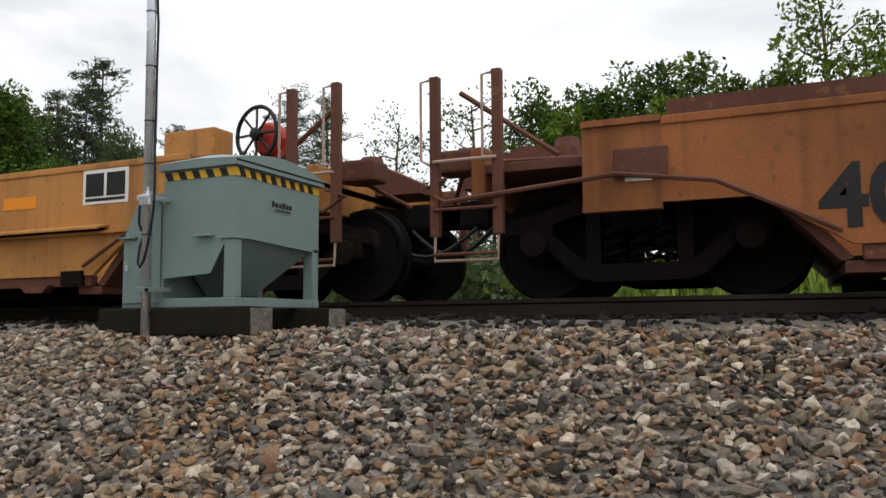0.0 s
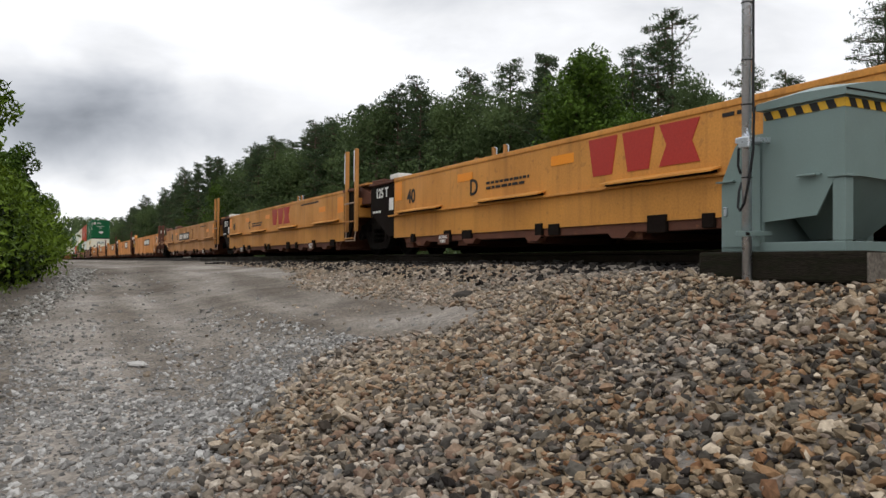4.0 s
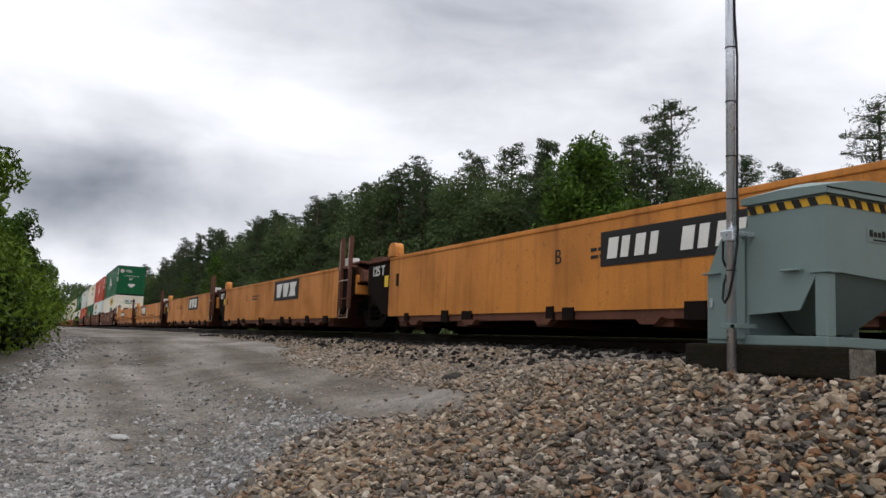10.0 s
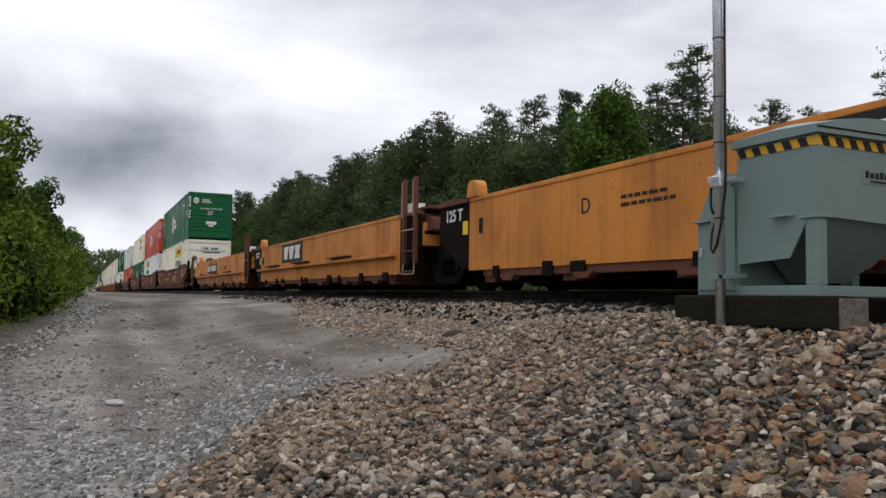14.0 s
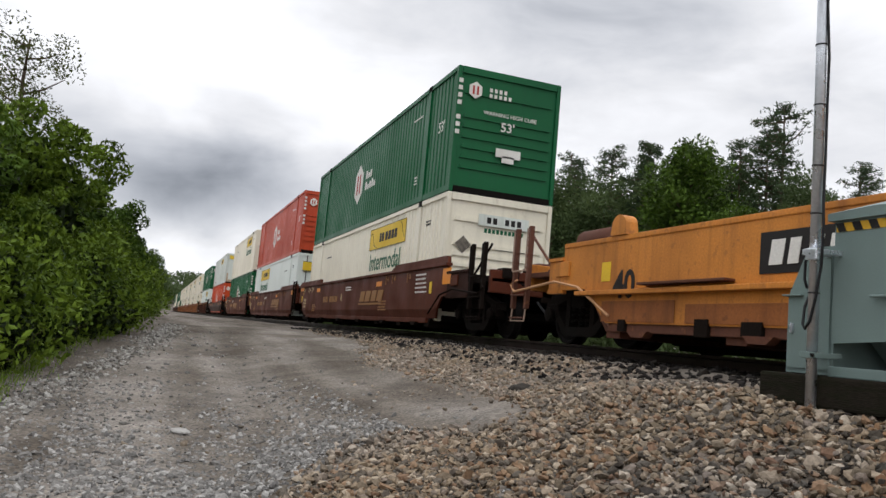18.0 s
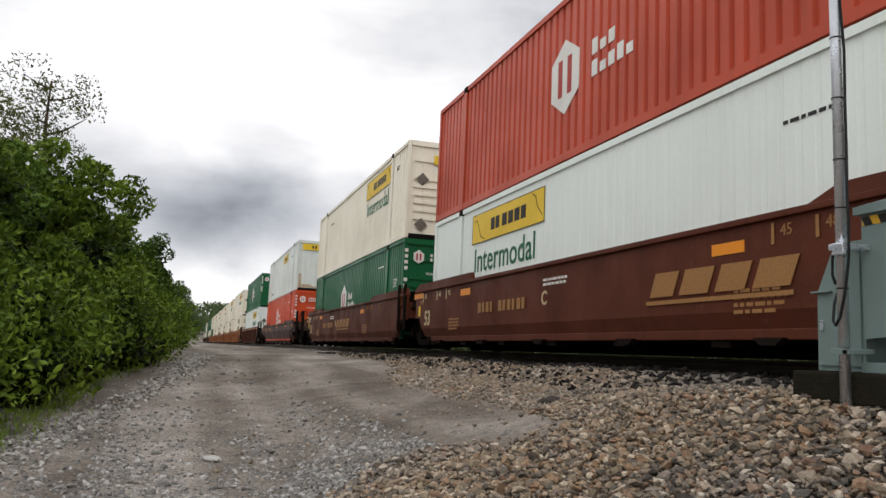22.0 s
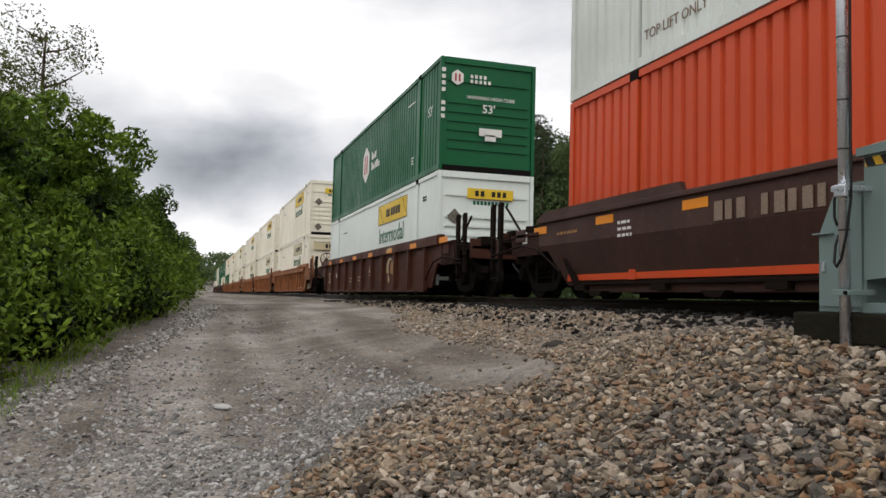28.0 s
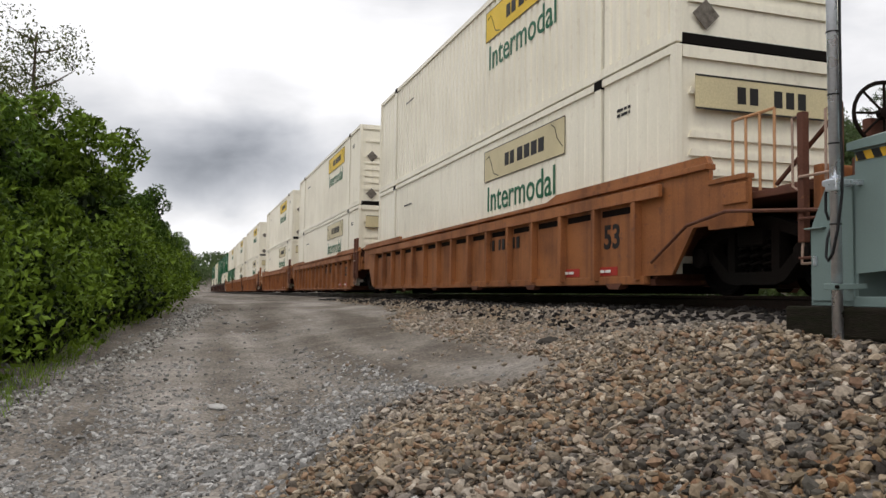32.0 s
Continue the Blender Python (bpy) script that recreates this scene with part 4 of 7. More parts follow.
        if ledge:
            ya, yb = (-1.56, -1.452) if side < 0 else (1.452, 1.56)
            zl = 0.755
            part("side_sill", boxes((well0 - 0.2, well1 + 0.2, ya + 0.06, yb, zl - 0.03, zl), bevel=0.006), paint, ob)
            for k in range(4):
                x = well0 + 1.2 + (well1 - well0 - 2.4) * k / 3
                part("step_ledge", prism([(ya - 0.03, zl + 0.03), (yb, zl + 0.075), (yb, zl + 0.05), (ya - 0.03, zl + 0.01)], "x", x - 0.9, x + 0.9), paint, ob)
                # dark strip drawn as the shadow line under the step ledge
                part("ledge_bracket", boxes((x - 0.85, x + 0.85, ya + 0.03, yb, zl + 0.002, zl + 0.045)), M_GRIME_SHADE, ob)
        # jacking pads along the bottom
        for k in range(9 if side < 0 and not (solid or ribs or fold) else 0):
            x = well0 + 0.9 + (well1 - well0 - 1.8) * (k + 0.35 * math.sin(k * 2.7)) / 8
            part("bottom_bracket", boxes((x - 0.06 - 0.07 * (k % 3), x + 0.1, o0 + 0.02, o0 + 0.07, low_z - 0.1 - 0.03 * (k % 2), low_z + 0.05 + 0.02 * (k % 2)), bevel=0.008), M_GRIME_SHADE, ob)
        for k in range(6):
            x = well0 + 1.3 + (well1 - well0 - 2.6) * k / 5
            part("bottom_lug", prism([(x - 0.22, low_z - 0.092), (x + 0.22, low_z - 0.092), (x + 0.12, low_z - 0.17), (x - 0.12, low_z - 0.17)], "y", o0 + 0.01, o1 - 0.01), dark, ob)
    # well floor: cross members and end bulkheads
    n = max(4, int((well1 - well0) / 2.2))
    for k in range(n + 1):
        x = well0 + 0.6 + (well1 - well0 - 1.2) * k / n
        part("floor_beam", boxes((x - 0.16, x + 0.16, -1.38, 1.38, 0.12, 0.2)), dark, ob)
    # solid plate and long beam added to block the bright view under the car
    part("well_floor", boxes((well0 + 0.45, well1 - 0.45, -1.36, 1.36, 0.203, 0.235)), M_GRIME_SHADE, ob)
    part("brake_rigging", boxes((well0 + 0.5, well1 - 0.5, -0.25, 0.25, 0.03, 0.116)), M_GRIME_SHADE, ob)
    for x, s in ((well0, -1), (well1, 1)):
        part("bulkhead", prism([(x - s * 0.5, 0.22), (x, 0.8), (x + s * 0.15, 1.35), (x + s * 0.22, 1.35), (x + s * 0.1, 0.75), (x - s * 0.42, 0.2)], "y", -1.38, 1.38), dark, ob)
    # end platforms over the trucks and the draft sill
    for s, xe, w, kind in ((1, xf, well1, front), (-1, xr, well0, rear)):
        a, b = sorted((w + s * 0.12, xe))
        part("end_platform", boxes((a, b, -1.36, 1.36, 1.02, 1.1), bevel=0.01), dark, ob)
        part("center_sill", boxes((a, b, -0.32, 0.32, 0.72, 1.02), bevel=0.02), dark, ob)
        part("end_beam", boxes((b - 0.12, b, -1.38, 1.38, 0.82, 1.25) if s > 0 else (a, a + 0.12, -1.38, 1.38, 0.82, 1.25), bevel=0.02), paint, ob)
        if kind == "coupler":
            cx = xe
            bm = boxes((min(cx, cx + s * 0.95), max(cx, cx + s * 0.95), -0.12, 0.12, 0.74, 0.98), bevel=0.03)
            box(bm, min(cx + s * 0.9, cx + s * 1.22), max(cx + s * 0.9, cx + s * 1.22), -0.2, 0.1, 0.72, 1.0, 0.05)
            part("coupler", bm, M_STEEL, ob)
            hose = [(cx + s * (0.1 + 1.0 * k / 8), -0.45 + 0.03 * k, 0.72 - 0.28 * math.sin(math.pi * k / 8)) for k in range(9)]
            part("air_hose", tube(hose, 0.022, 6), M_BLACK, ob)
        else:
            part("joint_casting", lathe([(0.05, 0.6), (0.3, 0.62), (0.34, 0.8), (0.3, 0.98), (0.05, 1.0)], "z", 18, centre=(s * half, 0, 0)), M_STEEL, ob) if s > 0 else None
            part("joint_arm", boxes((min(xe, s * (half - 0.1)), max(xe, s * (half - 0.1)), -0.2, 0.2, 0.7, 0.92), bevel=0.03), M_STEEL, ob)
    return ob, xf, xr


def end_gear(ob, x, s, dark, paint, tall=0.0, tanks=True, far=0.0, brake=False, wide=0.6, tank=True):
    """What stands on an end platform: a ladder of two tall posts, a far post, pipes, air tank, valve gear. s: +1 at the leading end."""
    if tall:
        for dx in (0.0, wide):
            px = x - s * dx
            part("ladder_post", boxes((px - 0.04, px + 0.04, -1.53, -1.455, 0.5, tall), bevel=0.008), paint, ob)
            loop = [(px - 0.045, -1.5, tall - 0.75), (px - 0.13, -1.5, tall - 0.70), (px - 0.13, -1.5, tall - 0.03), (px - 0.045, -1.5, tall - 0.02)]
            part("grab_iron", tube(loop, 0.013, 6), M_GRIME_SHADE if paint is M_GRIME_SHADE else M_GALV if paint is M_TAN else M_GRAB, ob, "thin bent grab iron")
        for z in (0.35, 0.72, 1.12):
            part("rung", tube([(x, -1.545, z), (x - s * wide, -1.545, z)], 0.014, 6), M_GRAB if z > 1 and paint is not M_GRIME_SHADE else paint, ob)
        part("stirrup", tube([(x, -1.5, 0.55), (x, -1.52, 0.30), (x - s * wide, -1.52, 0.30), (x - s * wide, -1.5, 0.55)], 0.014, 6), dark if paint is M_GRIME_SHADE else M_GRAB, ob)
        part("ladder_post", boxes((x - 0.05, x + 0.05, 1.455, 1.53, 0.6, far or tall), bevel=0.008), paint, ob)
    for y in (-1.0, 1.0):
        part("corner_block", boxes((x - 0.18, x + 0.18, y - 0.16, y + 0.16, 1.1, 1.3), bevel=0.03), dark, ob)
    if not tanks:
        part("joint_cover", prism([(x - s * 0.75, 1.1), (x - s * 0.7, 1.44), (x - s * 0.2, 1.5), (x + s * 0.35, 1.3), (x + s * 0.4, 1.1)], "y", -1.3, -0.35), dark, ob)
        part("cover_lid", boxes((x - 0.32, x + 0.26, -1.34, -0.7, 1.5, 1.55), bevel=0.015), paint, ob)
    part("bridge_beam", prism([(x - s * 0.9, 1.1), (x - s * 0.9, 1.42), (x - s * 0.35, 1.48), (x + s * 0.25, 1.2), (x + s * 0.25, 1.1)], "y", -0.28, 0.28), dark, ob)
    part("brake_pipe", tube([(x - s * 1.2, -1.1, 1.14), (x - s * 0.5, -1.12, 1.16), (x, -0.9, 1.1), (x + s * 0.25, -0.5, 0.92)], 0.022, 6), dark, ob)
    if tanks:
        c = x - s * 1.15
        if tank:
            part("air_tank", lathe([(0.02, -0.5), (0.15, -0.47), (0.19, -0.4), (0.19, 0.4), (0.15, 0.47), (0.02, 0.5)], "x", 16, centre=(c - s * 0.25, -0.75, 1.62)), paint, ob, smooth=True)
        for k in (-0.3, 0.3) if tank else ():
            part("tank_bracket", boxes((c - s * 0.25 + k - 0.04, c - s * 0.25 + k + 0.04, -0.92, -0.58, 1.1, 1.48)), dark, ob)
        part("valve_box", boxes((c - 0.2, c + 0.2, 0.2, 0.6, 1.1, 1.55), bevel=0.03), dark, ob)
        part("valve_body", lathe([(0.03, -0.16), (0.12, -0.15), (0.15, 0.0), (0.12, 0.15), (0.03, 0.16)], "z", 12, centre=(c + s * 0.5, 0.35, 1.5)), dark, ob)
        part("hand_rail", tube([(x - s * 3.0, -1.5, 0.4), (x - s * 2.2, -1.54, 0.8), (x - s * 1.5, -1.54, 0.9), (x - s * 0.1, -1.54, 0.78), (x + s * 0.1, -1.52, 0.9), (x - s * 0.1, -1.5, 0.98)], 0.02, 6), M_GRIME_SHADE if paint is M_GRIME_SHADE else M_PIPE if tank else dark, ob, "pale bent hand rail" if tank and paint is not M_GRIME_SHADE else "")
        part("end_strut", tube([(x - s * 0.15, -1.3, 1.75), (x - s * 1.0, -1.3, 1.14)], 0.024, 6), dark, ob)
        part("brake_beam", boxes((x - s * 1.9 - 0.05, x - s * 1.9 + 0.05, -0.9, 0.9, 0.62, 0.72)), dark, ob)
    if brake:
        bx = x - s * 1.05
        hand_brake(ob, bx, -1.24, 1.63, M_BLACK, -10, 0.27)
        part("brake_housing", lathe([(0.02, -0.08), (0.14, -0.07), (0.17, -0.03), (0.17, 0.08), (0.02, 0.1)], "y", 18, centre=(bx + 0.02, -1.06, 1.61)), M_SIGNRED, ob, "faded red gear housing")
        part("chain_guard", prism([(bx - 0.12, 1.62), (bx + 0.26, 1.6), (bx + 0.24, 1.3), (bx - 0.04, 1.35)], "y", -1.06, -0.96), M_SIGNRED, ob, "faded red chain guard")
        part("brake_stand", boxes((bx - 0.1, bx + 0.1, -1.05, -0.85, 1.1, 1.5), bevel=0.02), dark, ob)
        part("raised_box", boxes((x - s * 2.05, x - s * 1.43, -1.44, -1.15, 1.15, 1.70) if s < 0 else (x - 2.02, x - 1.40, -1.44, -1.15, 1.42, 1.70), bevel=0.012), M_TAN, ob, "tan steel box raised over the side")


def tick_marks(ob, xs, z, material):
    """Loading marks: a short upright bar with its number of feet."""
    for x, words in xs:
        part("marking", boxes((x - 0.2, x - 0.16, -1.466, -1.458, z - 0.11, z + 0.11)), material, ob)
        side_mark(ob, "text", x, z + 0.02, material, words, 0.17)


# ---- 53-foot containers: origin under the middle of the floor ----
BOX_L, BOX_H, BOX_W = 16.15, 2.9, 2.6


def wave_wall(x0, x1, z0, z1, y, side, pitch=0.26, deep=0.042, flat=0.6):
    """A side wall of pressed steel: flat bands with narrow folds. side: -1 faces the road."""
    bm = bmesh.new()
    xs = []
    n = max(1, round((x1 - x0) / pitch))
    p = (x1 - x0) / n
    for k in range(n):
        a = x0 + k * p
        xs += [(a, 0), (a + p * flat, 0), (a + p * (flat + 0.08), deep), (a + p * 0.92, deep)]
    xs.append((x1, 0))
    lo = [bm.verts.new((x, y - side * d, z0)) for x, d in xs]
    hi = [bm.verts.new((x, y - side * d, z1)) for x, d in xs]
    for i in range(len(xs) - 1):
        f = (lo[i], lo[i + 1], hi[i + 1], hi[i])
        bm.faces.new(f if side < 0 else f[::-1])
    return bm


def container(paint, trim, doors_ahead=False, deep=0.042, plain_end=False):
    ob = empty("container")
    h, w = BOX_L / 2, BOX_W / 2
    z0, z1 = 0.0, BOX_H
    for side in (-1, 1):
        y = side * (w - 0.03)
        for a, b in ((-h + 0.12, -6.22), (-5.98, 5.98), (6.22, h - 0.12)):
            part("side_wall", wave_wall(a, b, z0 + 0.14, z1 - 0.1, y, side, deep=deep), paint, ob)
        ya, yb = sorted((side * w, side * (w - 0.09)))
        part("bottom_rail", boxes((-h + 0.1, h - 0.1, ya, yb, z0 + 0.012, z0 + 0.145)), paint, ob)
        part("top_rail", boxes((-h + 0.1, h - 0.1, ya, yb, z1 - 0.105, z1 - 0.002)), paint, ob)
        for x in (-6.1, 6.1):
            ya2, yb2 = sorted((side * (w + 0.012), side * (w - 0.08)))
            part("lifting_post", boxes((x - 0.09, x + 0.09, ya2, yb2, z0, z1 + 0.006), bevel=0.008), paint, ob)
            yc, yd = sorted((side * (w + 0.016), side * (w - 0.1)))
            part("corner_casting", boxes((x - 0.11, x + 0.11, yc, yd, z1 - 0.13, z1 + 0.012), bevel=0.012), trim, ob)
        for x in (-h, h):
            xa, xb = sorted((x, x - math.copysign(0.13, x)))
            part("corner_post", boxes((xa, xb, ya - 0.003 if side < 0 else ya, yb if side < 0 else yb + 0.003, z0, z1), bevel=0.012), paint, ob)
    part("roof", boxes((-h + 0.06, h - 0.06, -w + 0.05, w - 0.05, z1 - 0.06, z1 - 0.012)), paint, ob)
    part("floor", boxes((-h + 0.06, h - 0.06, -w + 0.06, w - 0.06, z0 + 0.02, z0 + 0.12)), M_GRIME_SHADE, ob)

    def nose(s):
        x = s * (h - 0.05)
        bm = boxes((min(x - s * 0.04, x), max(x - s * 0.04, x), -w + 0.1, w - 0.1, z0 + 0.1, z1 - 0.05))
        part("end_wall", bm, paint, ob)
        for k in range(0 if plain_end else 7):
            z = z0 + 0.55 + k * 0.235
            if k == 6:
                z = z1 - 0.62
            part("end_rib", prism([(-w + 0.2, z), (w - 0.2, z), (w - 0.24, z + 0.09), (-w + 0.24, z + 0.09)], "x", min(x, x + s * 0.035), max(x, x + s * 0.035)), paint, ob)
        if plain_end:
            for ya, yb, za, zb in ((-0.75, 0.75, 0.5, 2.05), (0.55, 0.95, 0.35, 0.75)):
                part("end_panel", boxes((min(x, x + s * 0.012), max(x, x + s * 0.012), ya, yb, za, zb), bevel=0.004), paint, ob)
        part("end_header", boxes((min(x, x + s * 0.045), max(x, x + s * 0.045), -w + 0.1, w - 0.1, z1 - 0.16, z1 - 0.002)), paint, ob)
        part("end_sill", boxes((min(x, x + s * 0.045), max(x, x + s * 0.045), -w + 0.1, w - 0.1, z0, z0 + 0.13)), trim, ob)

    def gates(s):
        x = s * (h - 0.05)
        for y0, y1 in ((-w + 0.1, -0.01), (0.01, w - 0.1)):
            d = part("door", boxes((min(x - s * 0.05, x), max(x - s * 0.05, x), y0, y1, z0 + 0.14, z1 - 0.12), bevel=0.01), paint, ob)
            for f in (0.28, 0.72):
                yy = y0 + (y1 - y0) * f
                part("lock_rod", tube([(x + s * 0.035, yy, z0 + 0.1), (x + s * 0.035, yy, z1 - 0.1)], 0.02, 7), trim, d)
                part("door_handle", boxes((min(x, x + s * 0.06), max(x, x + s * 0.06), yy - 0.02, yy + 0.32, z0 + 1.1, z0 + 1.14)), trim, d)
        part("door_header", boxes((min(x, x + s * 0.03), max(x, x + s * 0.03), -w + 0.1, w - 0.1, z1 - 0.12, z1 - 0.002)), paint, ob)
        part("door_sill", boxes((min(x, x + s * 0.03), max(x, x + s * 0.03), -w + 0.1, w - 0.1, z0, z0 + 0.14)), paint, ob)
    if doors_ahead:
        gates(1)
        nose(-1)
    else:
        nose(1)
        gates(-1)
    return ob


BOX_Y = -BOX_W / 2 + 0.03 - 0.0045      # the side wall's face


def print_bars(bm, material, ob, m=None):
    """Small print on a container as joined bars."""
    return tagged(part("small_print", bm, material, ob, m=m), kind="stuff")


def face_mark(ob, words, y, z, size, material, bold=0.0):
    """Writing on the leading end."""
    me = text_mesh(words, size, bold)
    me.materials.clear()
    return link("marking", me, material, ob, m=pose(BOX_L / 2 + 0.004, y, z, 90, 0, 90))


def face_bar(ob, y, z, w, h, material, proud=0.0, name="marking"):
    return part(name, boxes((-0.003, 0.003, -w / 2, w / 2, -h / 2, h / 2)), material, ob, m=pose(BOX_L / 2 + 0.0 + proud, y, z))


def hexagon(ob, x, z, r, face=False, y=0.0):
    """A white six-sided emblem with a plain red device in it."""
    out = [(r * math.sin(k * math.pi / 3) * 0.9, r * math.cos(k * math.pi / 3)) for k in range(6)]
    if face:
        badge = part("emblem", prism(out, "x", -0.004, 0.004), M_SIGNWHITE, ob, m=pose(BOX_L / 2 + 0.002, y, z))
        dev = boxes((0.004, 0.007, -0.38 * r, -0.14 * r, -0.5 * r, 0.5 * r), (0.004, 0.007, 0.14 * r, 0.38 * r, -0.5 * r, 0.5 * r))
    else:
        badge = part("emblem", prism(out, "y", -0.004, 0.004), M_SIGNWHITE, ob, m=pose(x, BOX_Y, z))
        dev = boxes((-0.38 * r, -0.14 * r, -0.007, -0.004, -0.5 * r, 0.5 * r), (0.14 * r, 0.38 * r, -0.007, -0.004, -0.5 * r, 0.5 * r))
    part("device", dev, M_SIGNRED, badge)


def hub_marks(ob, x=-1.0):
    hexagon(ob, x, 1.49, 0.66)
    for k, n in ((0, 3), (1, 5)):
        for i in range(n):
            tall = (0.13, 0.08, 0.11)[i % 3]
            part("marking", boxes((-0.6 + 0.26 * i, -0.42 + 0.26 * i, -0.004, 0.004, -0.13, -0.13 + 2 * tall)), M_SIGNWHITE, ob, m=pose(x + 1.55, BOX_Y - 0.004, 1.66 - 0.36 * k))
    hexagon(ob, 0, 2.38, 0.2, True, -0.86)
    print_bars(boxes(*[(-0.003, 0.003, -0.26 + 0.12 * k, -0.19 + 0.12 * k, 0.02 - 0.13 * j, 0.11 - 0.13 * j) for k in range(5) for j in range(2) if not (j == 0 and k > 3)]), M_SIGNWHITE, ob, m=pose(BOX_L / 2 + 0.001, -0.25, 2.38))
    face_mark(ob, "53'", 0.0, 1.62, 0.3, M_SIGNWHITE, 0.004)
    face_mark(ob, "WARNING HIGH CUBE", 0.05, 1.9, 0.13, M_SIGNWHITE)
    face_bar(ob, 0.05, 1.02, 0.62, 0.2, M_SIGNWHITE, 0.038)
    face_bar(ob, 0.05, 0.88, 0.3, 0.16, M_SIGNWHITE, 0.038)
    print_bars(boxes(*[(-0.003, 0.003, -0.05, 0.05, -0.17 * k - 0.05, -0.17 * k + 0.05) for k in range(8) if k != 4]), M_SIGNWHITE, ob, m=pose(BOX_L / 2 + 0.006, -1.23, 2.55))
    side_mark(ob, "text", 7.1, 1.65, M_SIGNWHITE, "53'", 0.36, y=BOX_Y)
    small_print(ob, 5.2, 2.3, 0.8, 1, M_SIGNWHITE, BOX_Y, seed=5)
    small_print(ob, 5.4, 0.7, 0.2, 3, M_SIGNWHITE, BOX_Y, 0.08, seed=6)


def scroll_sign(ob, x, z, w, h, ground=None):
    """A yellow sign with plain black blocks, a black edge and a flourish at each end."""
    sign = part("sign", boxes((-w / 2, w / 2, -0.004, 0.004, -h / 2, h / 2)), ground or M_SIGNYELLOW, ob, "faded cream sign panel with black blocks" if ground else "yellow sign panel with black blocks", m=pose(x, BOX_Y - 0.004, z))
    u = -w * 0.2
    for k, wide in enumerate((0.07, 0.07, 0.0, 0.085, 0.085, 0.085, 0.08)):
        if wide:
            out = [(u, -h * 0.2), (u + w * wide * 0.78, -h * 0.2), (u + w * wide * 0.78, h * 0.2), (u, h * 0.2)]
            part("sign_block", prism(out, "y", -0.009, -0.004), M_SIGNBLACK, sign)
            u += w * wide
        else:
            u += w * 0.025
    for a in (-1, 1):
        part("sign_edge", boxes((-w / 2, w / 2, -0.008, -0.004, a * h / 2 - 0.007, a * h / 2 + 0.007)), M_SIGNBLACK, sign)
        part("sign_edge", boxes((a * w / 2 - 0.007, a * w / 2 + 0.007, -0.0075, -0.004, -h / 2 + 0.008, h / 2 - 0.008)), M_SIGNBLACK, sign)
    curl = [(-w * 0.47, 0.0, h * 0.25), (-w * 0.43, 0.0, h * 0.32), (-w * 0.40, 0.0, h * 0.1), (-w * 0.36, 0.0, -h * 0.3), (-w * 0.29, 0.0, -h * 0.42)]
    part("flourish", tube(curl, 0.012, 5), M_SIGNBLACK, sign)
    curl = [(w * 0.36, 0.0, h * 0.42), (w * 0.4, 0.0, h * 0.3), (w * 0.42, 0.0, 0.0), (w * 0.48, 0.0, -h * 0.3)]
    part("flourish", tube(curl, 0.012, 5), M_SIGNBLACK, sign)


def scroll_marks(ob, x=3.15, doors=False, ground=None, face=None):
    scroll_sign(ob, x, 2.33, 3.65, 0.62, ground)
    side_mark(ob, "text", x - 0.1, 1.62, M_SIGNGREEN, "Intermodal", 0.72, y=BOX_Y, bold=0.005)
    small_print(ob, -4.6 if x > 0 else 4.6, 2.2, 0.9, 1, M_SIGNBLACK, BOX_Y, seed=7)
    small_print(ob, 6.8, 2.35, 0.4, 2, M_SIGNBLACK, BOX_Y, seed=8)
    if doors or ground:
        plate = face_bar(ob, 0.0, 2.3, 2.1, 0.42, ground or M_SIGNYELLOW, 0.015 if doors else 0.04, "sign")
        part("sign_block", boxes(*[(0.003, 0.006, -0.42 + 0.19 * k, -0.29 + 0.19 * k, -0.11, 0.11) for k in range(6) if k != 2]), M_SIGNBLACK, plate)
        for k, v in ((-1, 0.21), (1, 0.21)):
            part("sign_edge", boxes((0.003, 0.006, -1.05, 1.05, k * v - 0.012, k * v + 0.012)), M_SIGNBLACK, plate)
        return
    plate = face_bar(ob, 0.1, 2.36, 1.25, 0.26, face or M_SIGNYELLOW, 0.004, "sign")
    part("sign_block", boxes(*[(0.003, 0.006, -0.42 + 0.15 * k, -0.32 + 0.15 * k, -0.07, 0.07) for k in range(6) if k != 2]), M_SIGNBLACK, plate)
    print_bars(boxes(*[(-0.003, 0.003, -0.45 + 0.1 * k, -0.38 + 0.1 * k, -0.05, 0.05) for k in range(10)]), M_SIGNGREEN, ob, m=pose(BOX_L / 2 + 0.002 - 0.05, 0.1, 2.13))
    face_bar(ob, 0.35, 1.76, 0.8, 0.09, M_SIGNBLACK, -0.04)
    out = [(0.0, 0.2), (0.2, 0.0), (0.0, -0.2), (-0.2, 0.0)]
    part("marking", prism(out, "x", -0.003, 0.003), M_ENDGRAIN, ob, m=pose(BOX_L / 2 - 0.008, -0.85, 1.75))
    part("marking", prism(out, "x", -0.003, 0.003), M_ENDGRAIN, ob, m=pose(BOX_L / 2 - 0.008, -0.85, 0.4))


# ---- the consist, from the leading unit back ----
TRUCK = bogie()
TRUCK_USED = []


def truck_at(s):
    if not TRUCK_USED:
        TRUCK_USED.append(1)
        return rides(TRUCK, s)
    ob = copy_thing(TRUCK, pose(0, 0, 0))
    for c in ob.children_recursive:
        if c.name.startswith("wheelset"):
            SPINNING.append(c)
    return rides(ob, s)


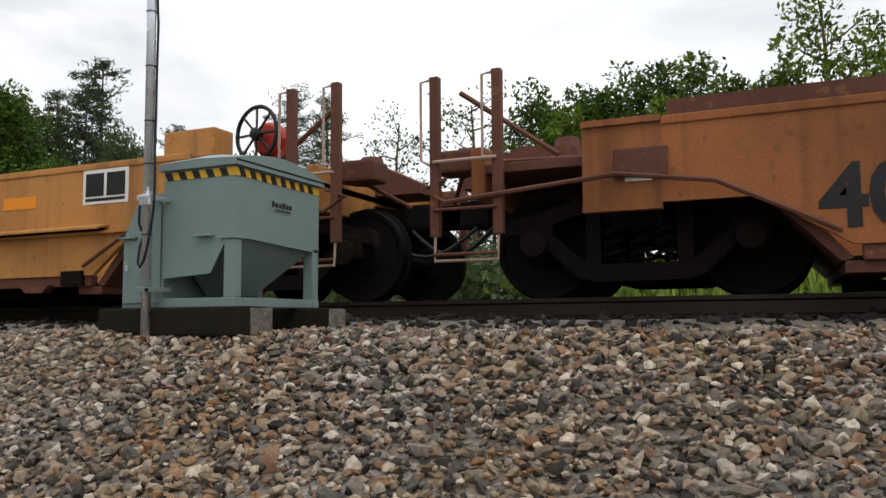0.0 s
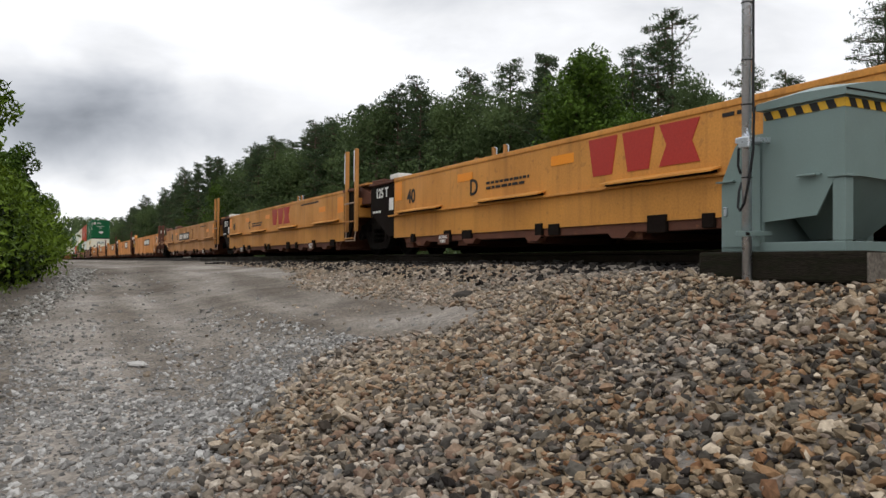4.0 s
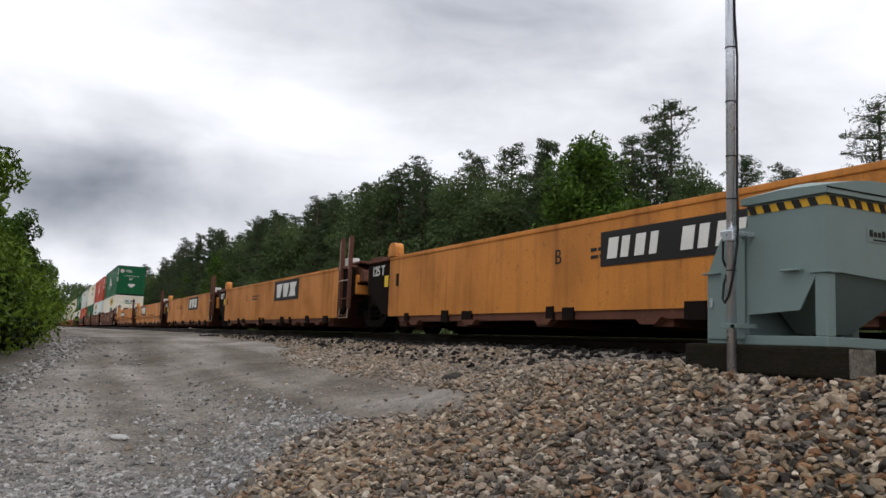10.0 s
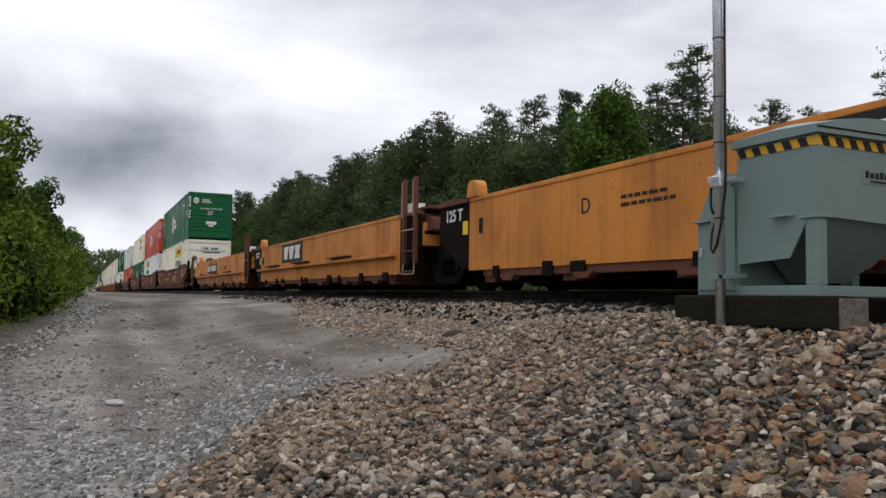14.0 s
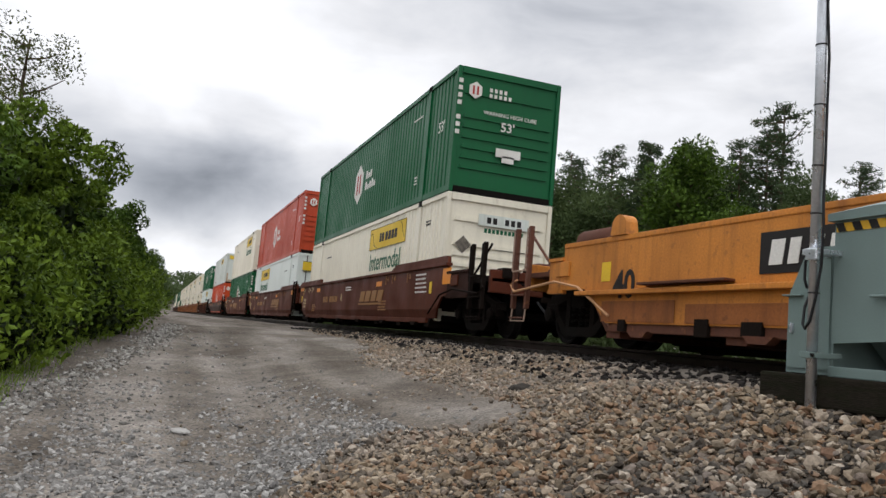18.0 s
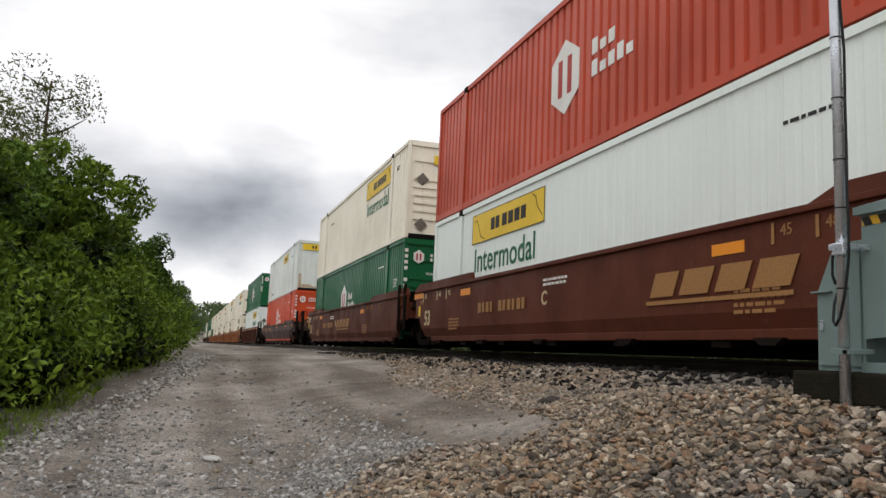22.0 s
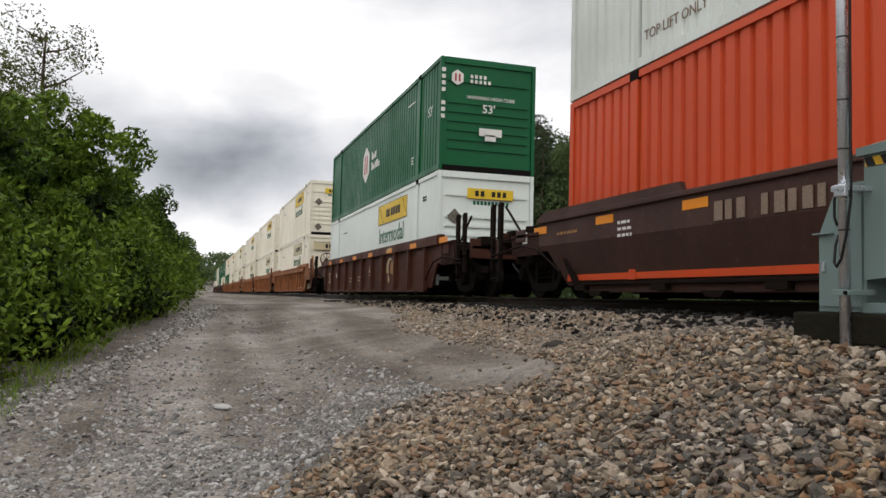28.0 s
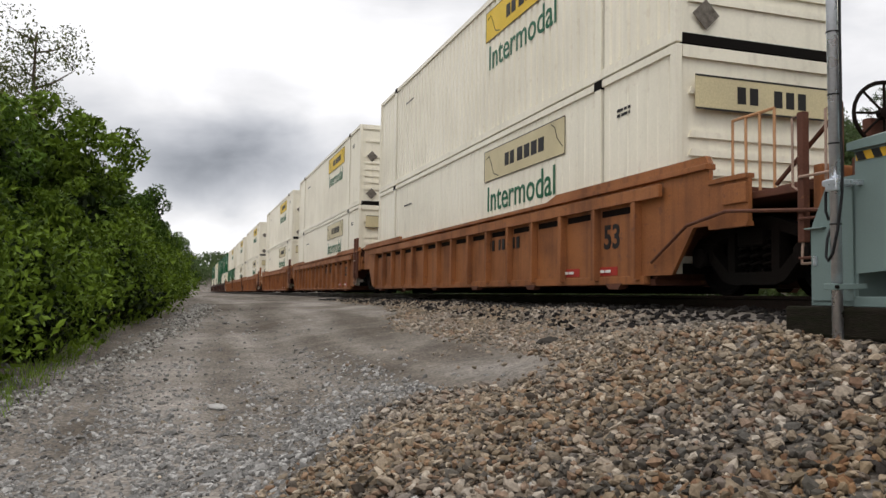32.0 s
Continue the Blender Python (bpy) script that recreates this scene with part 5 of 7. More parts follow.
def emblem_ttx(ob, x, z, w, h, material, slant=0.0, y=-1.4545):
    """An emblem of three plain blocks, the last one narrower in the middle."""
    m = h * 0.5
    k = slant * h
    for u in (-0.5, -0.16):
        part("emblem", prism([(u * w + 0.06 * w - k / 2, -m), (u * w + 0.25 * w - k / 2, -m), (u * w + 0.30 * w + k / 2, m), (u * w + 0.01 * w + k / 2, m)], "y", -0.004, 0.004), material, ob, m=pose(x, y, z))
    a, b, c = 0.18 * w, 0.34 * w, 0.5 * w
    part("emblem", prism([(a - k / 2, -m), (c - k / 2, -m), (b + 0.1 * w, 0), (c + k / 2, m), (a + k / 2, m), (b - 0.1 * w, 0)], "y", -0.004, 0.004), material, ob, m=pose(x, y, z))


def yellow_unit(s0, s1, front, rear, letter, plate, seed, paint=None, brown=False, brake=False):
    """A smooth-sided 40-foot unit with a ledge along each side; plate: place of the black number board, or None."""
    paint = paint or M_YELLOW
    L = s1 - s0
    w1 = L / 2 - (2.9 if front == "coupler" else 1.2)
    w0 = -L / 2 + (3.05 if brown else 2.9 if rear == "coupler" else 1.7)
    ob, xf, xr = unit_shell("yellow", L, front, rear, w0, w1, paint, M_RUST, 1.26 if brown else 1.40, ledge=not brown, drop=-0.03 if brown else 0.18, lift=0.68 if brown else 0.78)
    tagged(ob, "empty rail-yellow well car unit with a long side ledge" if paint is M_YELLOW else "empty faded tan well car unit with a long side ledge", "well car", "units of the train")
    if brown:
        for y0, y1 in ((-1.44, -1.41), (1.41, 1.44)):
            part("top_board", boxes((w0 - 0.7, w1, y0, y1, 1.334, 1.45)), M_RUST, ob, "rusty brown board along the top")
    end_gear(ob, xf + 0.15 if front == "joint" else xf + 0.27, 1, M_RUST, M_TAN if front == "joint" and letter != "E" else M_RUST, (2.55 if letter == "E" else 2.3) if front == "joint" else 1.93, front == "coupler", 0, brake, 0.6 if front == "joint" else 0.47, not brake)
    end_gear(ob, xr + 0.1 if rear == "joint" else xr - 0.27, -1, M_RUST, M_RUST, 0 if rear == "joint" else 1.85, rear == "coupler", 0, False, 0.55, not brown)
    if rear == "joint":
        side_mark(ob, "text", (w0 + xr) / 2, 1.22, M_SIGNWHITE, "125 T", 0.27, y=-1.456, bold=0.006)
        side_mark(ob, "bar", w0 - 0.14, 0.98, M_SIGNWHITE, w=0.2, h=0.24, y=-1.455)
        small_print(ob, xr + 0.4, 0.86, 0.5, 1, M_SIGNWHITE, y=-1.456, seed=seed + 5)
        side_mark(ob, "bar", w0 + 0.2, 1.2, M_SIGNORANGE, w=0.32, h=0.36)
        side_mark(ob, "text", w0 + 0.8, 1.05, M_SIGNBLACK, "40", 0.36, bold=0.008)
    else:
        side_mark(ob, "text", w0 + (0.6 if brown else 1.45), 0.62 if brown else 1.06, M_SIGNBLACK, "40", 0.6 if brown else 0.5, bold=0.016)
        side_mark(ob, "bar", w0 - (0.92 if brown else 1.0), 0.95 if brown else 1.08, M_SIGNWHITE, w=0.2, h=0.2)
    if front == "joint":
        side_mark(ob, "bar", w1 - 0.25, 1.15, M_SIGNORANGE, w=0.4, h=0.36)
    else:
        side_mark(ob, "bar", w1 + 0.9, 1.02, M_SIGNORANGE, w=0.5, h=0.25)
        frame = side_mark(ob, "bar", w1 - 0.35, 1.22, M_SIGNWHITE, w=0.62, h=0.36)
        part("marking", boxes((-0.27, -0.02, -0.007, -0.004, -0.1, 0.14), (0.02, 0.27, -0.007, -0.004, -0.1, 0.14), (-0.27, 0.27, -0.007, -0.004, -0.15, -0.12)), M_SIGNBLACK, frame)
    small_print(ob, w1 - 2.6, 1.33, 1.6, 1, M_SIGNBLACK, seed=seed + 7, pitch=0.1)
    for x, z in ((w0 + 2.9, 1.22), (w0 + 5.6, 1.2), (w1 - 1.6, 1.12)):
        side_mark(ob, "bar", x, z, M_SIGNORANGE, w=0.5, h=0.13)
    if plate is not None:
        side_mark(ob, "bar", plate + 0.08, 1.03, M_SIGNBLACK, w=3.1, h=0.35, y=-1.456)
        block_mark(ob, plate + 0.08, 1.03, 2.8, 0.21, [(k * 0.091, k * 0.091 + 0.062, 0, 1) for k in range(11) if k != 4], M_SIGNWHITE, slant=0.15, name="marking")
        side_mark(ob, "text", plate - 2.2, 1.02, M_SIGNBLACK, letter, 0.36, bold=0.008)
        side_mark(ob, "bar", plate + 2.4, 1.08, M_TIE, w=0.42, h=0.42)
        side_mark(ob, "bar", plate + 2.4, 1.08, paint, w=0.38, h=0.38, y=-1.466)
    else:
        side_mark(ob, "text", w0 + 3.2, 1.02, M_SIGNBLACK, letter, 0.36, bold=0.006)
        emblem_ttx(ob, w0 + 7.1, 1.14, 1.9, 0.46, M_SIGNRED)
        small_print(ob, w0 + 4.3, 1.06, 1.4, 2, M_SIGNBLACK, seed=seed)
    for x in (w1 - 2.4, w0 + 2.2):
        side_mark(ob, "bar", x, 0.23, M_RUST, w=0.42, h=0.17, y=-1.486)
        side_mark(ob, "text", x, 0.265, M_SIGNWHITE, "JACKING", 0.075, y=-1.491)
        side_mark(ob, "text", x, 0.195, M_SIGNWHITE, "POINT", 0.075, y=-1.491)
    if rear == "joint":
        part("white_cover", boxes((w0 - 0.3, w0 + 0.12, -1.42, -1.1, 1.472, 1.57), bevel=0.02), M_SIGNWHITE, ob, "scuffed white cover plate")
        for dx in (0.0, 0.5):
            part("ladder_post", boxes((xr + dx, xr + dx + 0.07, 1.455, 1.53, 0.5, 2.45), bevel=0.008), M_TAN, ob)
            part("grab_iron", tube([(xr + dx + 0.08, 1.5, 1.75), (xr + dx + 0.16, 1.5, 1.8), (xr + dx + 0.16, 1.5, 2.42), (xr + dx + 0.08, 1.5, 2.44)], 0.013, 6), M_GALV, ob, "thin bent grab iron")
    return rides(ob, (s0 + s1) / 2)


def orange_unit(s0, s1, front, rear, letter, plate, letter_at, seed):
    """A plain smooth-sided 40-foot unit in faded orange; plate: place of the number board, else the emblem board."""
    L = s1 - s0
    w1 = L / 2 - (2.9 if front == "coupler" else 1.42)
    w0 = -L / 2 + (2.9 if rear == "coupler" else 1.6)
    ob, xf, xr = unit_shell("orange", L, front, rear, w0, w1, M_ORANGE, M_RUST)
    tagged(ob, "empty faded orange well car unit with smooth sides", "well car", "units of the train")
    end_gear(ob, xf - 0.1 if front == "joint" else xf + 0.2, 1, M_RUST, M_RUST, 2.1 if front == "joint" else 1.9, front == "coupler", 0, False, 0.55)
    end_gear(ob, xr + 0.1 if rear == "joint" else xr - 0.2, -1, M_RUST, M_RUST, 0 if rear == "joint" else 1.85, rear == "coupler", 0, False, 0.5)
    if front == "coupler":
        frame = side_mark(ob, "bar", w1 + 0.45, 1.13, M_SIGNWHITE, w=0.42, h=0.36)
        part("marking", boxes((-0.17, -0.02, -0.007, -0.004, -0.12, 0.14), (0.02, 0.17, -0.007, -0.004, -0.06, 0.14)), M_SIGNBLACK, frame)
        side_mark(ob, "bar", w1 - 0.6, 0.55, M_SIGNWHITE, w=0.16, h=0.26)
    if rear == "coupler":
        side_mark(ob, "text", w0 + 0.9, 0.8, M_SIGNBLACK, "40", 0.5, bold=0.012)
        side_mark(ob, "bar", w0 + 0.45, 1.0, M_SIGNYELLOW, w=0.22, h=0.26)
        part("side_ledge", boxes((w0 - 0.2, w1 - 0.4, -1.56, -1.452, 0.68, 0.74), bevel=0.01), M_ORANGE, ob)
        # darker strips on the side stand in for the shade below the ledge
        for k, wide in enumerate((1.6, 2.3, 1.2, 2.0, 1.5)):
            x = w0 + 1.2 + 2.15 * k
            part("skirt_plate", boxes((x - wide / 2, x + wide / 2, -1.462, -1.4525, 0.33, 0.60 - 0.05 * (k % 2)), bevel=0.003), M_OLDORANGE, ob, "darker orange strip for the shade below the ledge")
        for k in range(3):
            x = w0 + 2.2 + k * 3.6
            part("step_ledge", boxes((x - 0.8, x + 0.8, -1.6, -1.452, 0.78, 0.81), bevel=0.006), M_RUST, ob)
    else:
        side_mark(ob, "text", (w0 + xr) / 2, 1.22, M_SIGNWHITE, "125 T", 0.27, y=-1.456, bold=0.006)
        side_mark(ob, "bar", w0 - 0.14, 1.0, M_SIGNYELLOW, w=0.18, h=0.22, y=-1.455)
    if plate is not None:
        side_mark(ob, "bar", plate, 1.05, M_SIGNBLACK, w=3.0, h=0.42, y=-1.456)
        block_mark(ob, plate, 1.05, 2.7, 0.25, [(k * 0.091, k * 0.091 + 0.062, 0, 1) for k in range(11) if k != 4], M_SIGNWHITE, slant=0.15, name="marking")
    else:
        at = -2.1 if letter == "E" else 2.0
        side_mark(ob, "bar", at, 1.12, M_SIGNBLACK, w=2.45, h=0.56, y=-1.456)
        emblem_ttx(ob, at, 1.12, 2.0, 0.38, M_SIGNWHITE, 0.2, -1.4625)
    if letter == "E":
        side_mark(ob, "text", w0 + 0.3, 0.98, M_SIGNBLACK, "40", 0.34, bold=0.006)
        part("side_ledge", boxes((w0 - 0.3, w1 - 0.2, -1.55, -1.452, 0.66, 0.72), bevel=0.01), M_ORANGE, ob)
        for k in range(3):
            x = w0 + 2.0 + k * 3.6
            part("step_ledge", boxes((x - 0.8, x + 0.8, -1.6, -1.452, 0.77, 0.80), bevel=0.006), M_RUST, ob)
    side_mark(ob, "text", letter_at, 1.02, M_SIGNBLACK, letter, 0.28)
    if rear == "joint":
        side_mark(ob, "bar", w0 + 0.4, 1.0, M_TIE, w=0.12, h=0.24)
    small_print(ob, letter_at + 1.2, 1.06, 1.0, 2, M_SIGNBLACK, seed=seed, pitch=0.09)
    hump = [(0.17 * math.cos(a), 0.12 + 0.15 * math.sin(a)) for a in (math.pi * k / 10 for k in range(11))] + [(-0.19, 0.0), (0.19, 0.0)]
    part("top_bracket", prism(hump, "y", -0.09, 0.09), M_ORANGE, ob, "rounded lifting bracket", m=pose(w0 + (0.75 if rear == "coupler" else 0.15), -1.4, 1.472))
    part("top_bracket", boxes((xf - 0.75, xf - 0.45, -1.4, -1.15, 1.47, 1.66), bevel=0.02), M_SIGNWHITE, ob)
    return rides(ob, (s0 + s1) / 2)


def maroon_unit(s0, s1, front, rear, c0, c1, letter, seed, number_at, emblem_at):
    """A smooth-sided 53-foot unit in maroon; c0, c1: the container's ends along the train."""
    L, mid = s1 - s0, (s0 + s1) / 2
    w1, w0 = mid - c0 + 0.1, mid - c1 - 0.1
    ob, xf, xr = unit_shell("maroon", L, front, rear, w0, w1, M_MAROON, M_GRIME_SHADE, 1.42, raised=0.14, solid=True, fold=0.06, fold_z=0.5)
    tagged(ob, "loaded maroon well car unit with smooth sides", "well car", "units of the train")
    end_gear(ob, xf - 0.1, 1, M_GRIME_SHADE, M_GRIME_SHADE, 1.75, front == "coupler", 1.75, tank=False)
    end_gear(ob, xr + 0.1, -1, M_GRIME_SHADE, M_GRIME_SHADE, 1.75 if rear == "coupler" else 0, rear == "coupler", 1.75)
    if rear == "joint":
        side_mark(ob, "bar", w0 - 0.55, 1.34, M_SIGNORANGE, w=0.8, h=0.14)
        side_mark(ob, "text", w0 - 0.25, 1.15, M_SIGNTAN, "125 T", 0.16)
    else:
        side_mark(ob, "bar", w0 - 1.0, 1.25, M_SIGNORANGE, w=0.35, h=0.3)
        small_print(ob, w0 - 0.3, 1.3, 0.7, 3, M_SIGNWHITE, seed=seed + 9)
    side_mark(ob, "bar", w0 - 0.45, 0.95, M_SIGNYELLOW, w=0.16, h=0.26)
    side_mark(ob, "text", w0 + 0.25, 0.74, M_SIGNCREAM, "53", 0.5, bold=0.01)
    tick_marks(ob, ((w0 + 0.05, "53"), (w0 + 1.2, "48"), (w0 + 1.9, "45")), 1.27, M_SIGNCREAM)
    side_mark(ob, "bar", w0 + 3.0, 1.24, M_SIGNORANGE, w=0.6, h=0.14)
    small_print(ob, w0 + 2.3, 0.68, 0.7, 4, M_SIGNTAN, seed=seed + 2, pitch=0.07)
    # number as bars, emblem as slanted blocks
    block_mark(ob, number_at, 0.86, 2.2, 0.2, [(k * 0.1, k * 0.1 + 0.07, 0, 1) for k in range(11) if k != 4], M_SIGNTAN, name="marking")
    bars = [(u, u + wide, 0, 1) for u, wide in ((0, 0.2), (0.25, 0.22), (0.52, 0.2), (0.77, 0.22))]
    block_mark(ob, emblem_at, 0.88, 2.5, 0.3, bars, M_SIGNTAN, slant=0.45)
    block_mark(ob, emblem_at - 0.1, 0.66, 2.6, 0.05, ((0, 1, 0, 1),), M_SIGNTAN)
    side_mark(ob, "text", {"A": -2.2, "B": -0.36, "C": -1.6}[letter], 0.89, M_SIGNCREAM, letter, 0.32, bold=0.006)
    small_print(ob, -1.2, 1.2, 0.9, 2, M_SIGNWHITE, seed=seed)
    if front == "coupler":
        side_mark(ob, "bar", w1 + 0.7, 1.2, M_SIGNORANGE, w=0.5, h=0.34)
        side_mark(ob, "bar", w1 - 0.3, 0.98, M_SIGNYELLOW, w=0.16, h=0.26)
        small_print(ob, w1 - 1.0, 1.3, 0.8, 5, M_SIGNWHITE, seed=seed + 3, pitch=0.1)
    else:
        side_mark(ob, "bar", w1 + 0.2, 1.28, M_SIGNORANGE, w=0.4, h=0.2)
    tick_marks(ob, ((w1 - 1.9, "53"), (w1 - 3.2, "48"), (w1 - 3.8, "45")), 1.27, M_SIGNTAN)
    side_mark(ob, "bar", w1 - 4.7, 1.2, M_SIGNORANGE, w=0.55, h=0.13)
    small_print(ob, w1 - 4.2, 0.72, 0.8, 4, M_SIGNTAN, seed=seed + 4)
    return rides(ob, mid)


def single_unit(s0, s1, c0, c1, paint, ribs, seed, label="loaded dark brown well car with smooth sides"):
    L, mid = s1 - s0, (s0 + s1) / 2
    near = mid - (259.4 if ribs else 236.4)
    w1, w0 = mid - c0 + 0.1, mid - c1 - 0.1
    ob, xf, xr = unit_shell("single", L, "coupler", "coupler", w0, w1, paint, M_GRIME_SHADE, 1.40 if ribs else 1.24, low_z=0.2, ribs=ribs, raised=0.0 if ribs else 0.12, inset=0.4, fold=0.0 if ribs else 0.2, fold_z=0.86)
    tagged(ob, label, "well car", "units of the train")
    end_gear(ob, xf - 0.1, 1, M_GRIME_SHADE, M_GRIME_SHADE, 1.8, True, 1.8, False, 0.45, False)
    end_gear(ob, xr + 0.1, -1, M_GRIME_SHADE, M_GRIME_SHADE, 1.8, True, 1.8, False, 0.4, False)
    if ribs:
        part("rail_face", boxes((w0 - 0.7, w1 + 0.7, -1.555, -1.505, 1.22, 1.44), bevel=0.008), paint, ob)
        for k in range(7):
            side_mark(ob, "bar", w0 + 1.7 + 2.65 * k, 1.3, M_SIGNORANGE, w=0.62, h=0.13, y=-1.56)
        side_mark(ob, "text", near - 7.24, 0.65, M_SIGNCREAM, "53", 0.62, bold=0.006)
        block_mark(ob, near - 5.39, 0.76, 0.62, 0.17, ((0, 0.26, 0, 1), (0.36, 0.62, 0, 1), (0.72, 1, 0, 1)), M_SIGNWHITE, name="marking")
        small_print(ob, near - 2.29, 0.6, 1.0, 2, M_SIGNCREAM, seed=seed, pitch=0.12)
        small_print(ob, near - 0.84, 0.62, 0.7, 2, M_SIGNCREAM, seed=seed + 1, pitch=0.12)
        for u0, u1, v0, v1 in ((-0.11, 0.11, 0.14, 0.155), (-0.11, 0.11, -0.155, -0.14), (-0.11, -0.095, -0.138, 0.138), (0.095, 0.11, -0.138, 0.138), (-0.04, 0.04, -0.05, 0.06)):
            part("marking", boxes((u0, u1, -0.003, 0.003, v0, v1)), M_SIGNCREAM, ob, m=pose(near + 0.73, -1.458, 0.78))
        # a sprayed cream shape with a horn-like curve, and one on the rail over it
        arc = [(-0.05 + 0.42 * math.cos(a), 0.02 + 0.32 * math.sin(a)) for a in (1.3 + 0.2 * k for k in range(13))]
        arc += [(0.06 + 0.3 * math.cos(a), 0.03 + 0.24 * math.sin(a)) for a in (3.7 - 0.2 * k for k in range(13))]
        part("graffiti", prism(arc, "y", -0.003, 0.003), M_SIGNCREAM, ob, "sprayed cream shape", m=pose(near + 3.62, -1.458, 0.78))
        part("graffiti", prism([(-0.2, -0.1), (0.1, -0.16), (0.32, 0.0), (0.28, 0.2), (0.02, 0.26), (-0.14, 0.16)], "y", -0.003, 0.003), M_SIGNTAN, ob, "sprayed cream shape", m=pose(near + 3.8, -1.457, 0.76))
        part("graffiti", prism([(-0.05, 0.12), (-0.09, -0.05), (0.0, -0.14), (0.07, -0.05)], "y", -0.003, 0.003), M_SIGNCREAM, ob, "sprayed cream shape", m=pose(near + 3.45, -1.457, 0.5))
        part("graffiti", prism([(-0.3, -0.06), (0.1, -0.04), (0.35, 0.06), (0.05, 0.05)], "y", -0.003, 0.003), M_SIGNCREAM, ob, "sprayed cream shape", m=pose(near + 3.69, -1.561, 1.33))
    else:
        for x in (w1 + 0.3, w1 - 2.6, 0.5, near - 4.35, near - 6.5, near - 8.7):
            side_mark(ob, "bar", x, 1.13, M_SIGNORANGE, w=0.5, h=0.12)
        block_mark(ob, near - 3.1, 1.0, 1.75, 0.22, [(k * 0.111, k * 0.111 + 0.08, 0, 1) for k in range(9) if k != 3], M_FADED, name="marking")
        small_print(ob, near - 5.95, 1.05, 0.35, 3, M_SIGNWHITE, seed=seed, pitch=0.09)
        small_print(ob, near - 7.6, 1.03, 0.9, 1, M_SIGNTAN, seed=seed + 1)
        side_mark(ob, "bar", near - 9.35, 1.04, M_SIGNWHITE, w=0.2, h=0.2)
    return rides(ob, mid)


def rib_unit(s0, s1, front, rear, c0, c1, paint, seed):
    L, mid = s1 - s0, (s0 + s1) / 2
    w1, w0 = mid - c0 + 0.1, mid - c1 - 0.1
    ob, xf, xr = unit_shell("ribbed", L, front, rear, w0, w1, paint, M_RUST, 1.42, low_z=0.24, ribs=15, raised=0.09, solid=True)
    tagged(ob, "loaded rusty orange well car unit with ribbed sides" if paint is M_RIBCAR else "loaded dark brown well car unit with ribbed sides", "well car", "units of the train")
    end_gear(ob, xf + 0.3 if front == "coupler" else xf - 0.1, 1, M_RUST, M_RUST, 1.75 if front == "coupler" else 1.9, front == "coupler", 1.75, False, 0.42, False)
    end_gear(ob, xr + 0.1, -1, M_RUST, paint, 2.0 if rear == "coupler" else 0, rear == "coupler", 2.0)
    part("rail_face", boxes((w0 + 0.1, w1 - 0.1, -1.56, -1.505, 1.2, 1.36), bevel=0.008), paint, ob)
    side_mark(ob, "text", w1 - 1.4, 0.78, M_SIGNBLACK, "53", 0.46, bold=0.012)
    if front == "coupler":
        hand_brake(ob, xf + 0.12, -0.75, 1.75, M_GRIME_SHADE, 75)
        part("brake_stand", boxes((xf - 0.05, xf + 0.06, -0.85, -0.65, 1.1, 1.72), bevel=0.015), M_RUST, ob)
        for k in range(4):
            part("guard_post", tube([(xf - 0.75 - 0.22 * k, -1.28, 1.1), (xf - 0.75 - 0.22 * k, -1.28, 1.95)], 0.016, 6), M_PIPE, ob)
        part("guard_rail", tube([(xf - 0.75, -1.28, 1.95), (xf - 1.41, -1.28, 1.95)], 0.016, 6), M_PIPE, ob)
    # dark bars under the top chord, between the posts, painted for shaded slots
    step = (w1 - w0 - 1.4) / 14
    for k in range(14):
        x = w0 + 0.7 + step * (k + 0.5)
        part("chord_slot", boxes((x - step * 0.4, x + step * 0.4, -1.4565, -1.451, 1.08, 1.17)), M_GRIME_SHADE, ob)
    block_mark(ob, w1 - 5.4, 0.92, 1.7, 0.2, [(k * 0.1, k * 0.1 + 0.07, 0, 1) for k in range(10) if k != 3], M_SIGNBLACK, name="marking")
    for k in (1.5, 2.6):
        side_mark(ob, "bar", w1 - k, 0.32, M_SIGNRED, w=0.5, h=0.12)
        small_print(ob, w1 - k, 0.32, 0.36, 1, M_SIGNWHITE, y=-1.47, seed=seed)
    return rides(ob, mid)


